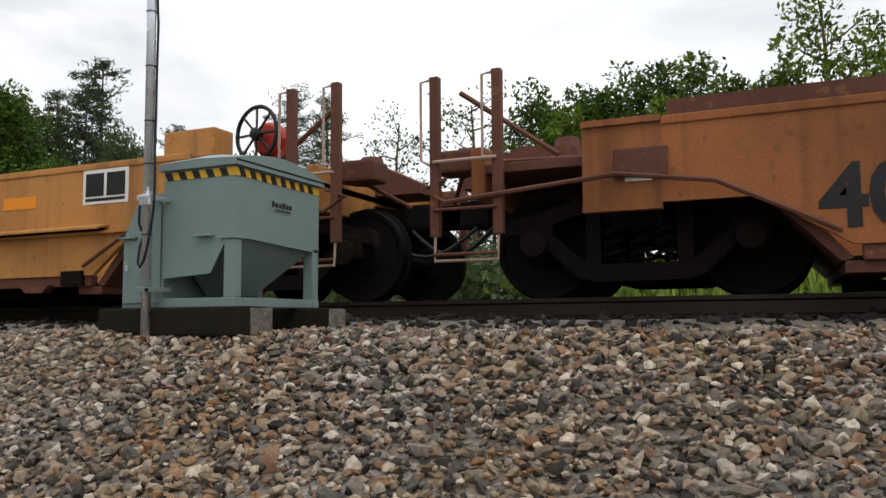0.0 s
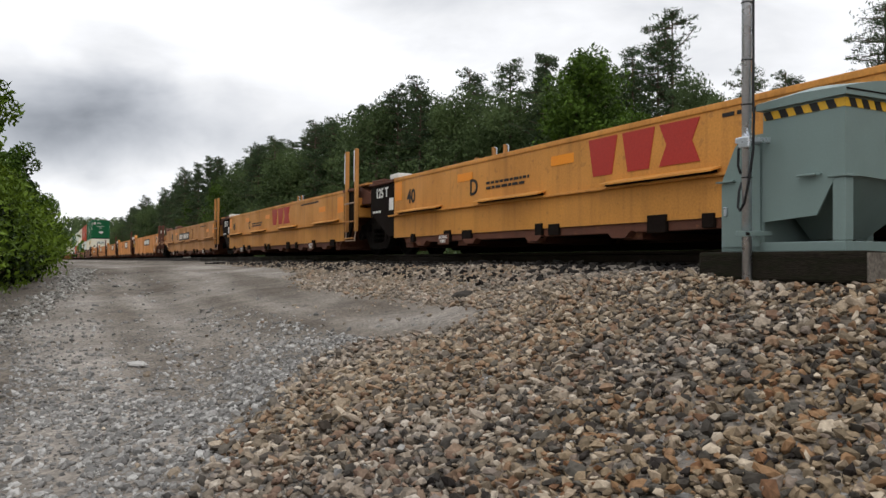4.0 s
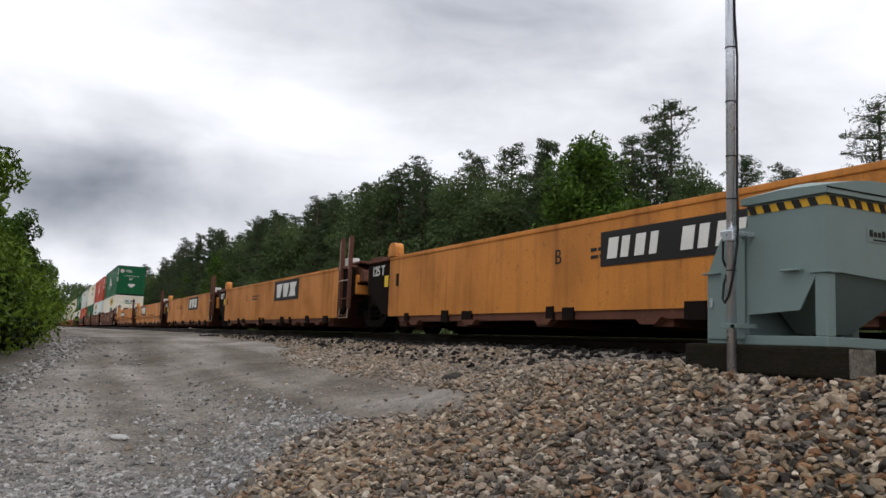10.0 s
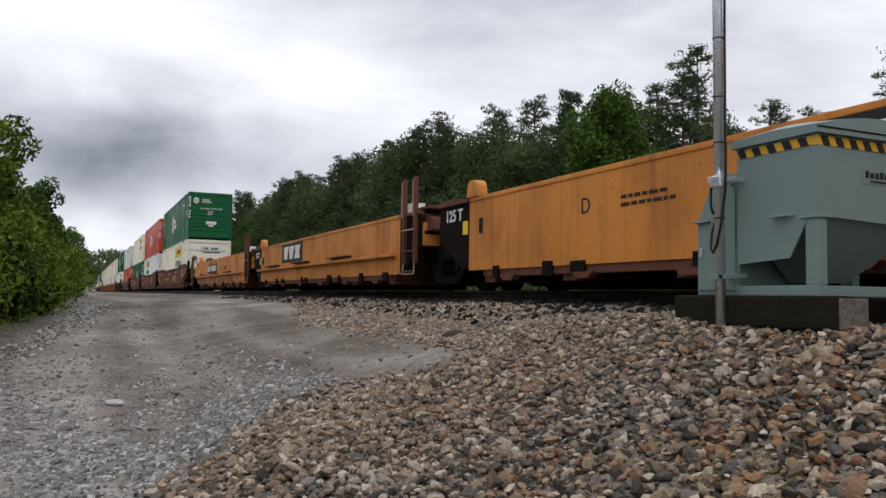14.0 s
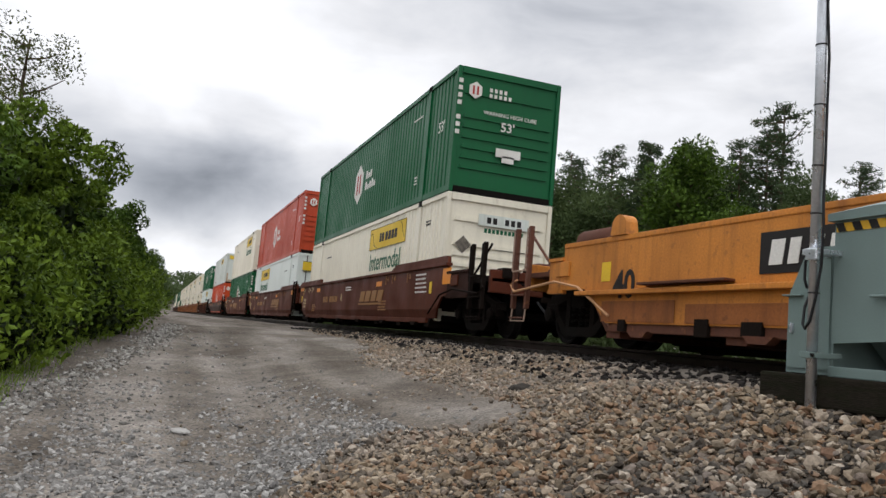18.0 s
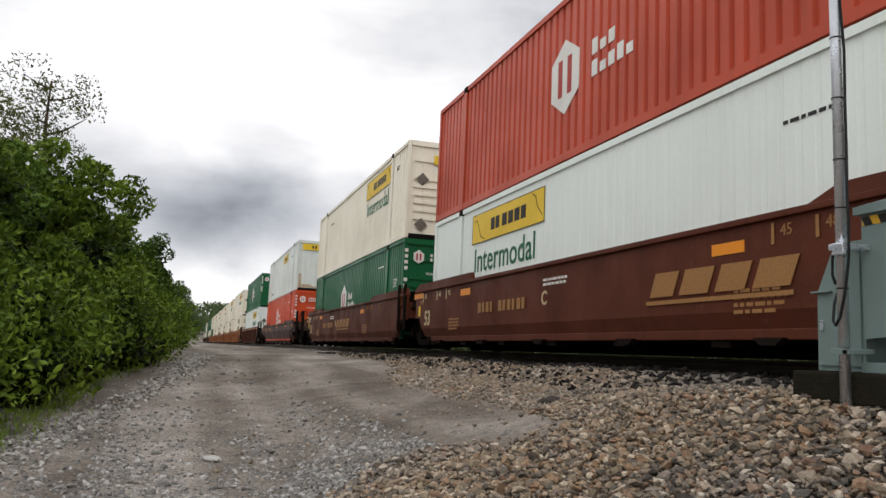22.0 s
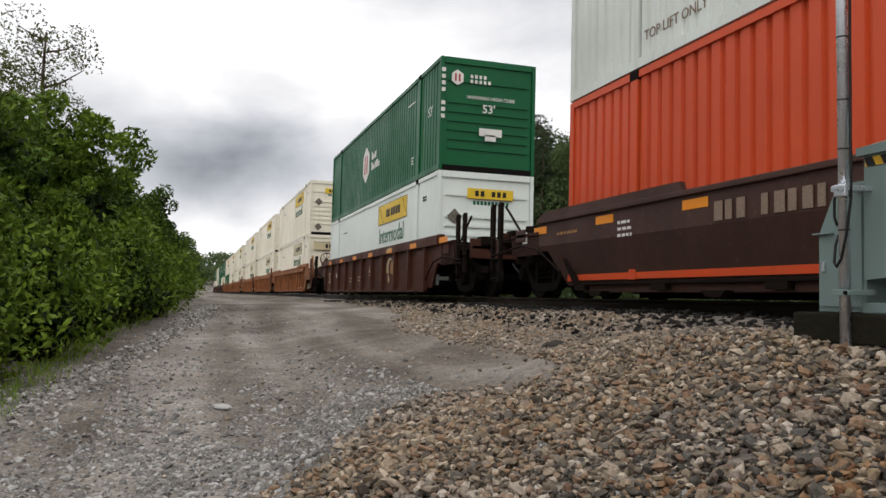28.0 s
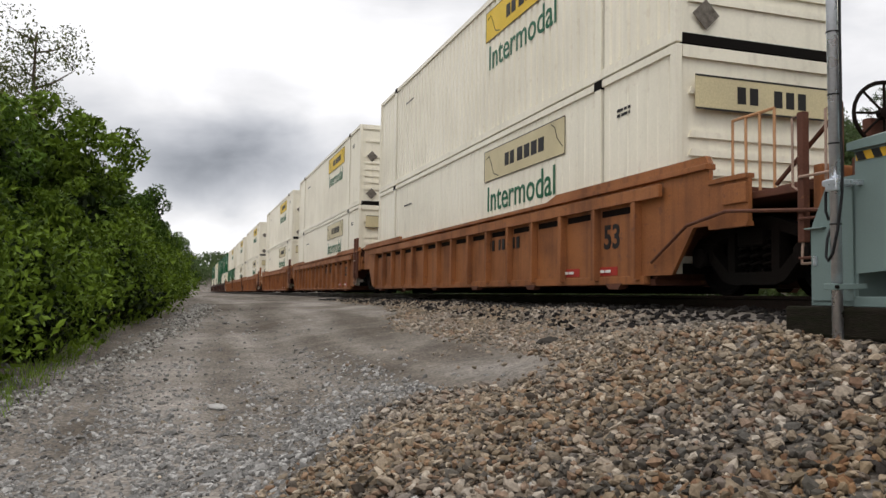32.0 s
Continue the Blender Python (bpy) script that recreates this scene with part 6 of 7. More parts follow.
def load(kind, c0, low=True, sign=3.15, doors=False, paint=None, deep=0.0, ground=None, face=None):
    """A container in the well, or on top of another."""
    words = {"green": "dark green 53-foot container with a white emblem", "white": "off-white 53-foot container with a yellow sign",
             "cold": "cold white 53-foot container with grey edges", "red": "red 53-foot container with a white emblem",
             "orange": "bright orange 53-foot container with a white emblem"}
    paints = {"green": M_GREEN, "white": M_WHITE, "cold": M_COLDWHITE, "red": M_RED, "orange": M_ORANGEBOX}
    ob = container(paint or paints[kind], M_STEEL, doors, deep or (0.03 if kind in ("white", "cold") and not low else 0.012 if kind in ("white", "cold") else 0.042), kind == "cold")
    if kind in ("green", "red", "orange"):
        hub_marks(ob, -1.0)
    elif kind == "white":
        scroll_marks(ob, sign, doors, ground, face)
    else:
        small_print(ob, 5.4, 2.2, 1.2, 1, M_SIGNBLACK, BOX_Y, seed=9)
        side_mark(ob, "text", -5.2, 0.42, M_FADED, "TOP LIFT ONLY", 0.2, y=BOX_Y)
        plate = face_bar(ob, 0.0, 2.52, 2.1, 0.36, M_SIGNYELLOW, 0.003, "sign")
        part("sign_block", boxes(*[(0.003, 0.006, -0.5 + 0.16 * k, -0.4 + 0.16 * k, -0.08, 0.08) for k in range(7) if k != 2]), M_SIGNBLACK, plate)
        scroll_sign(ob, 2.0, 2.35, 2.4, 0.5)
        for y0, y1, z0, z1 in ((-1.18, 1.1, 0.13, 0.24), (-1.18, -1.02, 0.24, 0.95), (-1.0, -0.4, 0.24, 0.34)):
            part("rust_stain", boxes((-0.002, 0.002, y0, y1, z0, z1)), M_STAIN, ob, "brown rust stain", m=pose(BOX_L / 2 - 0.034, 0, 0))
    state = " in a well car" if low else " stacked on another container"
    tagged(ob, words[kind] + state, "container", "containers of the train")
    return rides(ob, c0 + BOX_L / 2, 0.262 if low else 0.262 + BOX_H + 0.02)


def build_train():
    # the tail of the car ahead of the first coupling
    yellow_unit(-33.0, -17.3, "joint", "joint", "B", None, 40, M_OLDORANGE)
    yellow_unit(-17.3, 0.55, "joint", "coupler", "B", 0.4, 42, M_OLDORANGE, True)
    truck_at(-17.3)
    truck_at(-1.5)
    # yellow five-unit car
    ks = (0.55, 17.7, 32.4, 47.05, 62.5, 80.0)
    for i, letter in enumerate("AEDCB"):
        yellow_unit(ks[i], ks[i + 1], "coupler" if i == 0 else "joint", "coupler" if i == 4 else "joint", letter,
                    {0: 0.6, 4: -0.4}.get(i), 10 + 3 * i, M_TAN if i in (0, 4) else None, False, i == 0)
    for s in (2.0, *ks[1:5], 78.2):
        truck_at(s)
    # orange five-unit car
    ks = (80.0, 97.4, 113.0, 128.0, 144.05, 161.45)
    for i, letter in enumerate("BCDEA"):
        orange_unit(ks[i], ks[i + 1], "coupler" if i == 0 else "joint", "coupler" if i == 4 else "joint", letter,
                    {0: 1.0, 4: -0.95}.get(i), {0: -1.4, 4: 1.6}.get(i, -2.7), 60 + 3 * i)
    for s in (81.9, *ks[1:5], 159.4):
        truck_at(s)
    # maroon three-unit car, loaded two high
    maroon_unit(161.45, 183.0, "coupler", "joint", 165.2, 181.35, "A", 80, -4.0, 1.7)
    maroon_unit(183.0, 202.6, "joint", "joint", 185.1, 201.25, "C", 84, -3.6, 2.9)
    maroon_unit(202.6, 224.2, "joint", "coupler", 204.2, 220.35, "B", 88, -2.2, 1.2)
    for s in (163.5, 183.0, 202.6, 222.1):
        truck_at(s)
    load("white", 165.2, deep=0.042, face=M_COLDWHITE)
    load("green", 165.2, False)
    load("white", 185.1, sign=-3.5, doors=True, paint=M_PALEWHITE, deep=0.008)
    load("red", 185.1, False)
    load("green", 204.2)
    load("white", 204.2, False, 4.2)
    # two single cars
    single_unit(224.2, 248.05, 228.2, 244.3, M_DARKCAR, 0, 90)
    single_unit(248.05, 271.6, 251.6, 267.75, M_BROWNCAR, 11, 94, label="loaded dark brown well car with ribbed sides")
    for s in (226.4, 245.7, 250.0, 269.6):
        truck_at(s)
    load("orange", 228.2)
    load("cold", 228.2, False)
    load("white", 251.6, paint=M_PALEWHITE, deep=0.008)
    load("green", 251.6, False)
    # ribbed three-unit car and what follows
    at = 271.6
    plan = (("white", "white"), ("white", "white"), ("white", "white"), ("white", "white"), ("white", "white"), ("green", "white"),
            ("white", "green"), ("green", "green"), ("white", "white"), ("white", "green"))
    for i, (low, high) in enumerate(plan):
        j = i % 3
        length = (21.1, 18.9, 21.1)[j]
        c0 = at + (3.2, 1.4, 1.75)[j]
        rib_unit(at, at + length, "coupler" if j == 0 else "joint", "coupler" if j == 2 else "joint", c0, c0 + BOX_L, M_RIBCAR if i < 6 else M_DARKCAR, 100 + i)
        if j == 0:
            truck_at(at + 2.1)
        truck_at(at + length - (2.1 if j == 2 else 0))
        load(low, c0, ground=M_SIGNPALE if low == "white" else None)
        load(high, c0, False)
        at += length


build_train()


# ---- lubricant tank beside the track, its cabinet, pole and footing timbers ----
def make_tank():
    ob = empty("lubricator_tank")
    tagged(ob, "grey-green steel hopper tank on legs with a hazard-striped lid", "tank")
    x0, x1, y0, y1 = -3.76, -3.18, 4.0, 4.97
    zb, z_lid = 0.055, 0.955

    def plate(name, pts, thick, normal, material=M_TANK, label=""):
        bm = bmesh.new()
        a = [bm.verts.new(p) for p in pts]
        b = [bm.verts.new(Vector(p) + Vector(normal) * thick) for p in pts]
        n = len(pts)
        for i in range(n):
            bm.faces.new((a[i], a[(i + 1) % n], b[(i + 1) % n], b[i]))
        bm.faces.new(a[::-1])
        bm.faces.new(b)
        bmesh.ops.recalc_face_normals(bm, faces=bm.faces)
        return part(name, bm, material, ob, label)

    # front skirt plate with its cut corner, and the plain back
    front = [(x0, y0, z_lid), (x1, y0, z_lid), (x1, y0, 0.50), (x1 - 0.07, y0, 0.48), (x1 - 0.19, y0, 0.27), (x0, y0, 0.245)]
    plate("front_plate", front, 0.012, (0, 1, 0))
    back = [(x0, y1, z_lid), (x1, y1, z_lid), (x1, y1, 0.46), (x0, y1, 0.46)]
    plate("back_plate", back, -0.012, (0, 1, 0))
    side = [(x1, y0 + 0.0125, z_lid), (x1, y1 - 0.0125, z_lid), (x1, y1 - 0.0125, 0.46), (x1, y0 + 0.0125, 0.50)]
    plate("side_plate", side, -0.012, (1, 0, 0))
    side = [(x0, y0 + 0.0125, z_lid), (x0, y1 - 0.0125, z_lid), (x0, y1 - 0.0125, 0.40), (x0, y0 + 0.0125, 0.245)]
    plate("side_plate", side, 0.012, (1, 0, 0))
    # sloping hopper bottom
    bm = bmesh.new()
    top = [bm.verts.new(p) for p in ((x0 + 0.02, y0 + 0.02, 0.5), (x1 - 0.02, y0 + 0.02, 0.5), (x1 - 0.02, y1 - 0.02, 0.5), (x0 + 0.02, y1 - 0.02, 0.5))]
    low = [bm.verts.new(p) for p in ((x0 + 0.05, y0 + 0.38, 0.14), (x0 + 0.28, y0 + 0.38, 0.14), (x0 + 0.28, y0 + 0.6, 0.14), (x0 + 0.05, y0 + 0.6, 0.14))]
    for i in range(4):
        bm.faces.new((top[i], top[(i + 1) % 4], low[(i + 1) % 4], low[i]))
    bm.faces.new(low)
    bm.faces.new(top[::-1])
    bmesh.ops.recalc_face_normals(bm, faces=bm.faces)
    part("hopper_bottom", bm, M_TANK, ob)
    # legs and base frame
    for x, y in ((x1 - 0.085, y0), (x1 - 0.085, y1 - 0.075), (x0, y1 - 0.075)):
        part("leg", boxes((x, x + 0.085, y + 0.002, y + 0.075, zb + 0.06, 0.49), bevel=0.008), M_TANK, ob)
    for span in ((x0 - 0.02, x1 + 0.004, y0 - 0.004, y0 + 0.07, zb, zb + 0.06), (x0 - 0.02, x1 + 0.004, y1 - 0.07, y1 + 0.004, zb, zb + 0.06)):
        part("base_rail", boxes(span, bevel=0.006), M_TANK, ob)
    for xa in (x0, x1 - 0.07):
        part("base_rail", boxes((xa, xa + 0.07, y0 + 0.072, y1 - 0.072, zb, zb + 0.06), bevel=0.006), M_TANK, ob)
    part("foot_plate", boxes((x1 - 0.11, x1 + 0.012, y0 - 0.01, y0 + 0.1, 0.488, 0.502), bevel=0.003), M_TANK, ob)
    # hip lid: eaves, low curved crown and a rounded gable on the long side
    e = 0.03
    lid = bmesh.new()
    rows = []
    n = 9
    for j in range(n):
        v = j / (n - 1)
        y = y0 - e + (y1 - y0 + 2 * e) * v
        rows.append([lid.verts.new((x, y, z)) for x, z in ((x0 - e, z_lid + 0.045), ((x0 + x1) / 2, z_lid + 0.06 + 0.10 * math.sin(math.pi * v) ** 0.8), (x1 + e, z_lid + 0.045 + 0.075 * math.sin(math.pi * v)))])
    for r0, r1 in zip(rows, rows[1:]):
        for k in range(2):
            lid.faces.new((r0[k], r0[k + 1], r1[k + 1], r1[k]))
    rim = [r[0] for r in rows] + [rows[-1][1]] + [r[2] for r in rows[::-1]] + [rows[0][1]]
    base = [lid.verts.new((v.co.x, v.co.y, z_lid)) for v in rim]
    for i in range(len(rim)):
        lid.faces.new((rim[i], rim[(i + 1) % len(rim)], base[(i + 1) % len(rim)], base[i]))
    lid.faces.new(base)
    bmesh.ops.recalc_face_normals(lid, faces=lid.faces)
    cover = part("lid", lid, M_TANK, ob, "low hipped lid with a curved crown")
    part("lid_seam", boxes((x1 + e, x1 + e + 0.004, y0 - e, y1 + e, z_lid + 0.028, z_lid + 0.036)), M_STEEL, cover)
    # hazard tape round the top edge
    h = 0.052
    zt = z_lid - 0.012
    tape = part("hazard_tape", boxes((x0 + 0.01, x1 + 0.003, y0 - 0.003, y0 - 0.0005, zt - h, zt)), M_HAZ_Y, ob, "yellow and black hazard tape")
    tape2 = part("hazard_tape", boxes((x1 + 0.0005, x1 + 0.003, y0, y1 - 0.002, zt - h, zt)), M_HAZ_Y, ob, "yellow and black hazard tape")
    k = 0.0
    while k < x1 - x0 - 0.09:
        u = x0 + 0.03 + k
        part("stripe", prism([(u, zt - h), (u + 0.055, zt - h), (u + 0.03, zt), (u - 0.025, zt)], "y", y0 - 0.0055, y0 - 0.003), M_HAZ_K, tape)
        k += 0.112
    k = 0.0
    while k < y1 - y0 - 0.1:
        u = y0 + 0.05 + k
        part("stripe", prism([(u, zt - h), (u + 0.055, zt - h), (u + 0.03, zt), (u - 0.025, zt)], "x", x1 + 0.003, x1 + 0.0055), M_HAZ_K, tape2)
        k += 0.112
    # maker's plate as plain dark bars on a grey patch, and the small handle on the front
    patch = part("name_plate", boxes((x1 + 0.001, x1 + 0.003, y0 + 0.36, y0 + 0.64, 0.70, 0.79)), M_TANK, ob)
    part("name_bar", boxes(*[(x1 + 0.004, x1 + 0.007, y0 + 0.385 + 0.04 * i, y0 + 0.412 + 0.04 * i, 0.735, 0.775 if i in (0, 3) else 0.765) for i in range(6)]), M_SIGNBLACK, patch)
    part("name_bar", boxes((x1 + 0.004, x1 + 0.006, y0 + 0.42, y0 + 0.6, 0.712, 0.72)), M_TIE, patch)
    part("handle", tube([(x1 - 0.29, y0, 0.515), (x1 - 0.29, y0 - 0.04, 0.51), (x1 - 0.16, y0 - 0.04, 0.51), (x1 - 0.16, y0, 0.515)], 0.008, 8), M_TANK, ob)
    part("handle", boxes((x1 - 0.27, x1 - 0.18, y0 - 0.028, y0 - 0.002, 0.518, 0.526)), M_TANK, ob)


def make_cabinet():
    ob = empty("control_cabinet")
    tagged(ob, "narrow grey-green steel control cabinet with a sloping top beside the tank", "cabinet")
    out = [(-4.135, 0.06), (-4.135, 0.53), (-4.02, 0.76), (-3.94, 0.82), (-3.775, 0.82), (-3.775, 0.06)]
    part("body", prism(out, "y", 4.03, 4.62), M_TANK, ob)
    part("door", prism([(-4.12, 0.09), (-4.12, 0.5), (-4.0, 0.73), (-3.93, 0.78), (-3.80, 0.78), (-3.80, 0.09)], "y", 4.018, 4.03), M_TANK, ob)
    part("shelf_lip", boxes((-4.15, -4.0, 3.99, 4.03, 0.525, 0.535), bevel=0.003), M_TANK, ob)
    part("latch", boxes((-4.09, -4.07, 4.0, 4.018, 0.3, 0.36), bevel=0.003), M_GALV, ob)


def make_pole():
    """A galvanised conduit pole with straps, clamps and a black cable; it leans a little."""
    ob = empty("conduit_pole", pose(-3.785, 3.885, 0.0, 2.0, 1.6, 0))
    tagged(ob, "thin galvanised conduit pole with black cable strapped along it", "pole")
    part("pipe", tube([(0, 0, -0.35), (0, 0, 4.6)], 0.030, 18), M_GALV, ob, smooth=True)
    cable = [(0.036, 0.01, 4.6)] + [(0.036 + 0.006 * math.sin(k * 2.3), 0.012 - 0.012 * math.sin(k * 1.1), 4.6 - 0.3 * k) for k in range(1, 12)]
    cable += [(0.05, 0.0, 1.05), (0.065, -0.01, 0.9), (0.06, -0.01, 0.7), (0.035, -0.02, 0.5), (0.01, -0.035, 0.36), (-0.02, -0.04, 0.315), (-0.04, -0.036, 0.34), (-0.045, -0.02, 0.44), (-0.04, 0.0, 0.5)]
    part("cable", tube(cable, 0.008, 8), M_BLACK, ob, "black cable", True)
    loop = [(-0.03, -0.01, 0.78), (-0.05, -0.02, 0.7), (-0.052, -0.02, 0.6), (-0.03, -0.02, 0.55)]
    part("cable", tube(loop, 0.008, 8), M_BLACK, ob, "black cable", True)
    for z in (0.52, 0.98, 1.26, 1.62, 1.98, 2.35, 2.8, 3.3):
        part("cable_tie", tube([(0, 0, z), (0, 0, z + 0.008)], 0.0335, 16), M_BLACK, ob)
    for z in (0.17, 0.76):
        part("clamp", boxes((-0.052, 0.052, -0.040, -0.030, z - 0.018, z + 0.018), (-0.062, -0.034, -0.036, 0.16, z - 0.015, z + 0.015), (0.034, 0.06, -0.036, 0.16, z - 0.015, z + 0.015), bevel=0.004), M_GALV if z > 0.5 else M_TANK, ob)
        part("clamp_bolt", lathe([(0.004, -0.05), (0.012, -0.05), (0.012, -0.038), (0.004, -0.038)], "y", 6, centre=(0.045, 0, z)), M_STEEL, ob)
    part("cable_box", boxes((-0.02, 0.065, -0.055, -0.03, 0.71, 0.78), bevel=0.008), M_GALV, ob)


def make_panel():
    """A small solar panel on the pole, seen from below."""
    ob = empty("solar_panel", pose(-3.66, 3.97, 2.34, 0, 0, 261) @ pose(0, 0, 0, 40, 0, 0))
    tagged(ob, "small tilted solar panel with a pale back clamped to the pole", "solar panel")
    w, d = 0.62, 1
    part("cells", boxes((0.02, w - 0.02, min(0.02 * d, 0.48 * d), max(0.02 * d, 0.48 * d), 0.006, 0.022)), M_BLACK, ob, "dark glass cells")
    part("back_sheet", boxes((0.015, w - 0.015, min(0.015 * d, 0.485 * d), max(0.015 * d, 0.485 * d), 0.0, 0.005)), M_BACK, ob, "dull grey back sheet")
    for x0, x1, v0, v1 in ((0, w, 0, 0.03), (0, w, 0.47, 0.5), (0, 0.03, 0.031, 0.469), (w - 0.03, w, 0.031, 0.469)):
        part("frame_bar", boxes((x0, x1, min(v0 * d, v1 * d), max(v0 * d, v1 * d), -0.012, 0.026), bevel=0.003), M_GALV, ob)
    part("bracket", boxes((0.06, 0.12, min(0.03 * d, 0.3 * d), max(0.03 * d, 0.3 * d), -0.05, -0.012), bevel=0.004), M_GALV, ob)


def make_timbers():
    for i, (y, xa, xb) in enumerate(((4.02, -4.22, -2.98), (4.83, -4.18, -2.93))):
        ob = empty("footing_timber")
        tagged(ob, "weathered old railway tie lying under the tank, end cracked", "timber", "timbers under the tank")
        bm = boxes((xa, xb - 0.004, y - 0.115, y + 0.115, -0.13, 0.052), bevel=0.018)
        for v in bm.verts:
            v.co += Vector((0, noise.noise(v.co * 3) * 0.01, noise.noise(v.co * 4 + Vector((3, 1, 2))) * 0.008))
        part("beam", bm, M_OLDWOOD, ob)
        part("cut_end", boxes((xb - 0.006, xb + 0.004, y - 0.107, y + 0.107, -0.12, 0.044), bevel=0.004), M_ENDGRAIN, ob, "pale cracked end grain")


make_tank()
make_cabinet()
make_pole()
make_panel()
make_timbers()


# ---- trees, bushes and grass ----
def leaf_cloud(name, centres, radii, counts, size, material, seed, droop=0.3, flat=1.0, wide=0.45):
    """Small leaves in clumps: each leaf a folded rhomb. centres (n,3), radii (n,)."""
    rng = np.random.default_rng(seed)
    idx = np.repeat(np.arange(len(centres)), counts)
    n = len(idx)
    d = rng.normal(size=(n, 3))
    d /= np.linalg.norm(d, axis=1)[:, None]
    r = rng.uniform(0.35, 1.0, n) ** 0.6
    p = centres[idx] + d * (radii[idx] * r)[:, None] * np.array([1, 1, flat])
    s = size * rng.uniform(0.55, 1.3, n)
    rot = turns(n, rng)
    shape = np.array([(0, -1.0, 0), (wide, 0, 0.12), (0, 1.0, 0), (-wide, 0, 0.12)])
    v = np.einsum("nij,kj->nki", rot, shape) * s[:, None, None] + p[:, None, :]
    v[:, 1:3, 2] -= droop * s[:, None] * 0.4
    f = np.arange(4 * n).reshape(n, 4)
    return mesh_from(name, v.reshape(-1, 3), f, material)


def limbs(rng, height, spread, trunk_r, n, start=0.3, up=0.5):
    """A tapered, slightly crooked trunk and limbs; gives the mesh and the limb tips."""
    bm = bmesh.new()
    pts = [(0.12 * height * 0.1 * rng.normal() * k / 6, 0.1 * height * 0.1 * rng.normal() * k / 6, height * 0.93 * k / 6) for k in range(7)]
    tube(pts, [trunk_r * (1 - 0.14 * k) for k in range(7)], 7, bm)
    tips = []
    for k in range(n):
        h = height * (start + (0.9 - start) * k / max(1, n - 1))
        a = k * 2.4 + rng.uniform(-0.4, 0.4)
        ln = spread * (1 - 0.55 * (k / n)) * rng.uniform(0.7, 1.1)
        f = h / (height * 0.93) * 6
        i = min(5, int(f))
        base = Vector(pts[i]).lerp(Vector(pts[i + 1]), f - i)
        mid = base + Vector((math.cos(a) * ln * 0.5, math.sin(a) * ln * 0.5, ln * up * 0.35))
        tip = base + Vector((math.cos(a) * ln, math.sin(a) * ln, ln * up))
        r = trunk_r * 0.42 * (1 - 0.5 * k / n)
        tube([base, mid, tip], [r, r * 0.65, r * 0.25], 5, bm)
        tips += [mid, tip, (mid + tip) / 2]
    tips.append(Vector(pts[-1]))
    return bm, tips


def broad_tree(height, spread, leaves, size, material, seed, label, start=0.25, clump=0.28, name="tree"):
    rng = np.random.default_rng(seed)
    ob = empty(name)
    tagged(ob, label, "tree" if name == "tree" else "bush")
    bm, tips = limbs(rng, height, spread, 0.02 * height, 16, start)
    part("trunk", bm, M_BARK, ob)
    c = np.array([t + Vector(rng.normal(size=3) * spread * 0.16) for t in tips for _ in range(2)])
    rad = spread * clump * rng.uniform(0.6, 1.25, len(c))
    share = rad ** 2 / (rad ** 2).sum()
    counts = np.maximum(1, (share * leaves).astype(int))
    me = leaf_cloud("crown", c, rad, counts, size, material, seed + 1, flat=0.8)
    link("crown", me, None, ob)
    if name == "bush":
        # larger near-black leaves close the bush; its inner shade is in their colour
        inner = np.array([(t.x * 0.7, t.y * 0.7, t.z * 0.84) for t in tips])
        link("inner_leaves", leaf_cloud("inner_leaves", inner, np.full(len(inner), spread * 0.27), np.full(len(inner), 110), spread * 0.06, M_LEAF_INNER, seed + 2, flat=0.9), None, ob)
    return ob


def pine_tree(height, spread, seed, label, bare=0.3, dense=26, layers=17, size=0.2, flat=0.35, taper=0.75):
    """A pine with whorls of uneven limbs and loose needle sprays, sky showing between."""
    rng = np.random.default_rng(seed)
    ob = empty("tree")
    tagged(ob, label, "tree")
    bm = bmesh.new()
    tube([(0, 0, 0), (0.05, 0.02, height * 0.5), (0, 0, height)], [0.014 * height, 0.009 * height, 0.03], 7, bm)
    c, r = [], []
    for k in range(layers):
        f = k / (layers - 1)
        reach = spread * (0.16 + 0.84 * (1 - f) ** taper) * rng.uniform(0.75, 1.1) * (0.75 if f < 0.15 else 1.0)
        for j in range(6):
            h = height * (bare + (0.985 - bare) * f) + rng.uniform(-0.3, 0.3)
            a = rng.uniform(0, 2 * math.pi)
            ln = reach * rng.uniform(0.35, 1.15)
            tip = Vector((math.cos(a) * ln, math.sin(a) * ln, h + ln * rng.uniform(-0.12, 0.3)))
            root = Vector((0, 0, h - 0.1))
            tube([root, root.lerp(tip, 0.6) + Vector((0, 0, -0.06 * ln)), tip], [0.0035 * height, 0.0024 * height, 0.001 * height], 4, bm)
            for q in (0.3, 0.42, 0.54, 0.66, 0.78, 0.9, 1.0):
                if q * ln > 0.25:
                    c.append(root.lerp(tip, q) + Vector(rng.normal(size=3)) * 0.12 * spread / 3)
                    r.append(rng.uniform(0.2, 0.5) * (1.1 - 0.35 * q) * spread / 3)
    part("trunk", bm, M_BARK, ob)
    link("crown", leaf_cloud("crown", np.array(c), np.array(r), np.full(len(c), dense), size, M_NEEDLE, seed + 1, 0.0, flat, 0.24), None, ob)
    return ob


def at_ground(x, y, rz=0.0, s=1.0, sink=0.1):
    return pose(x, y, ground_z(x, y) - sink, 0, 0, rz) @ Matrix.Diagonal((s, s, s, 1))


def put(ob, x, y, rz=0.0, s=1.0):
    ob.matrix_basis = at_ground(x, y, rz, s)
    return ob


def put_copy(ob, x, y, rz, s):
    c = copy_thing(ob, pose(0, 0, 0))
    c.matrix_basis = at_ground(x, y, rz, s)
    return c


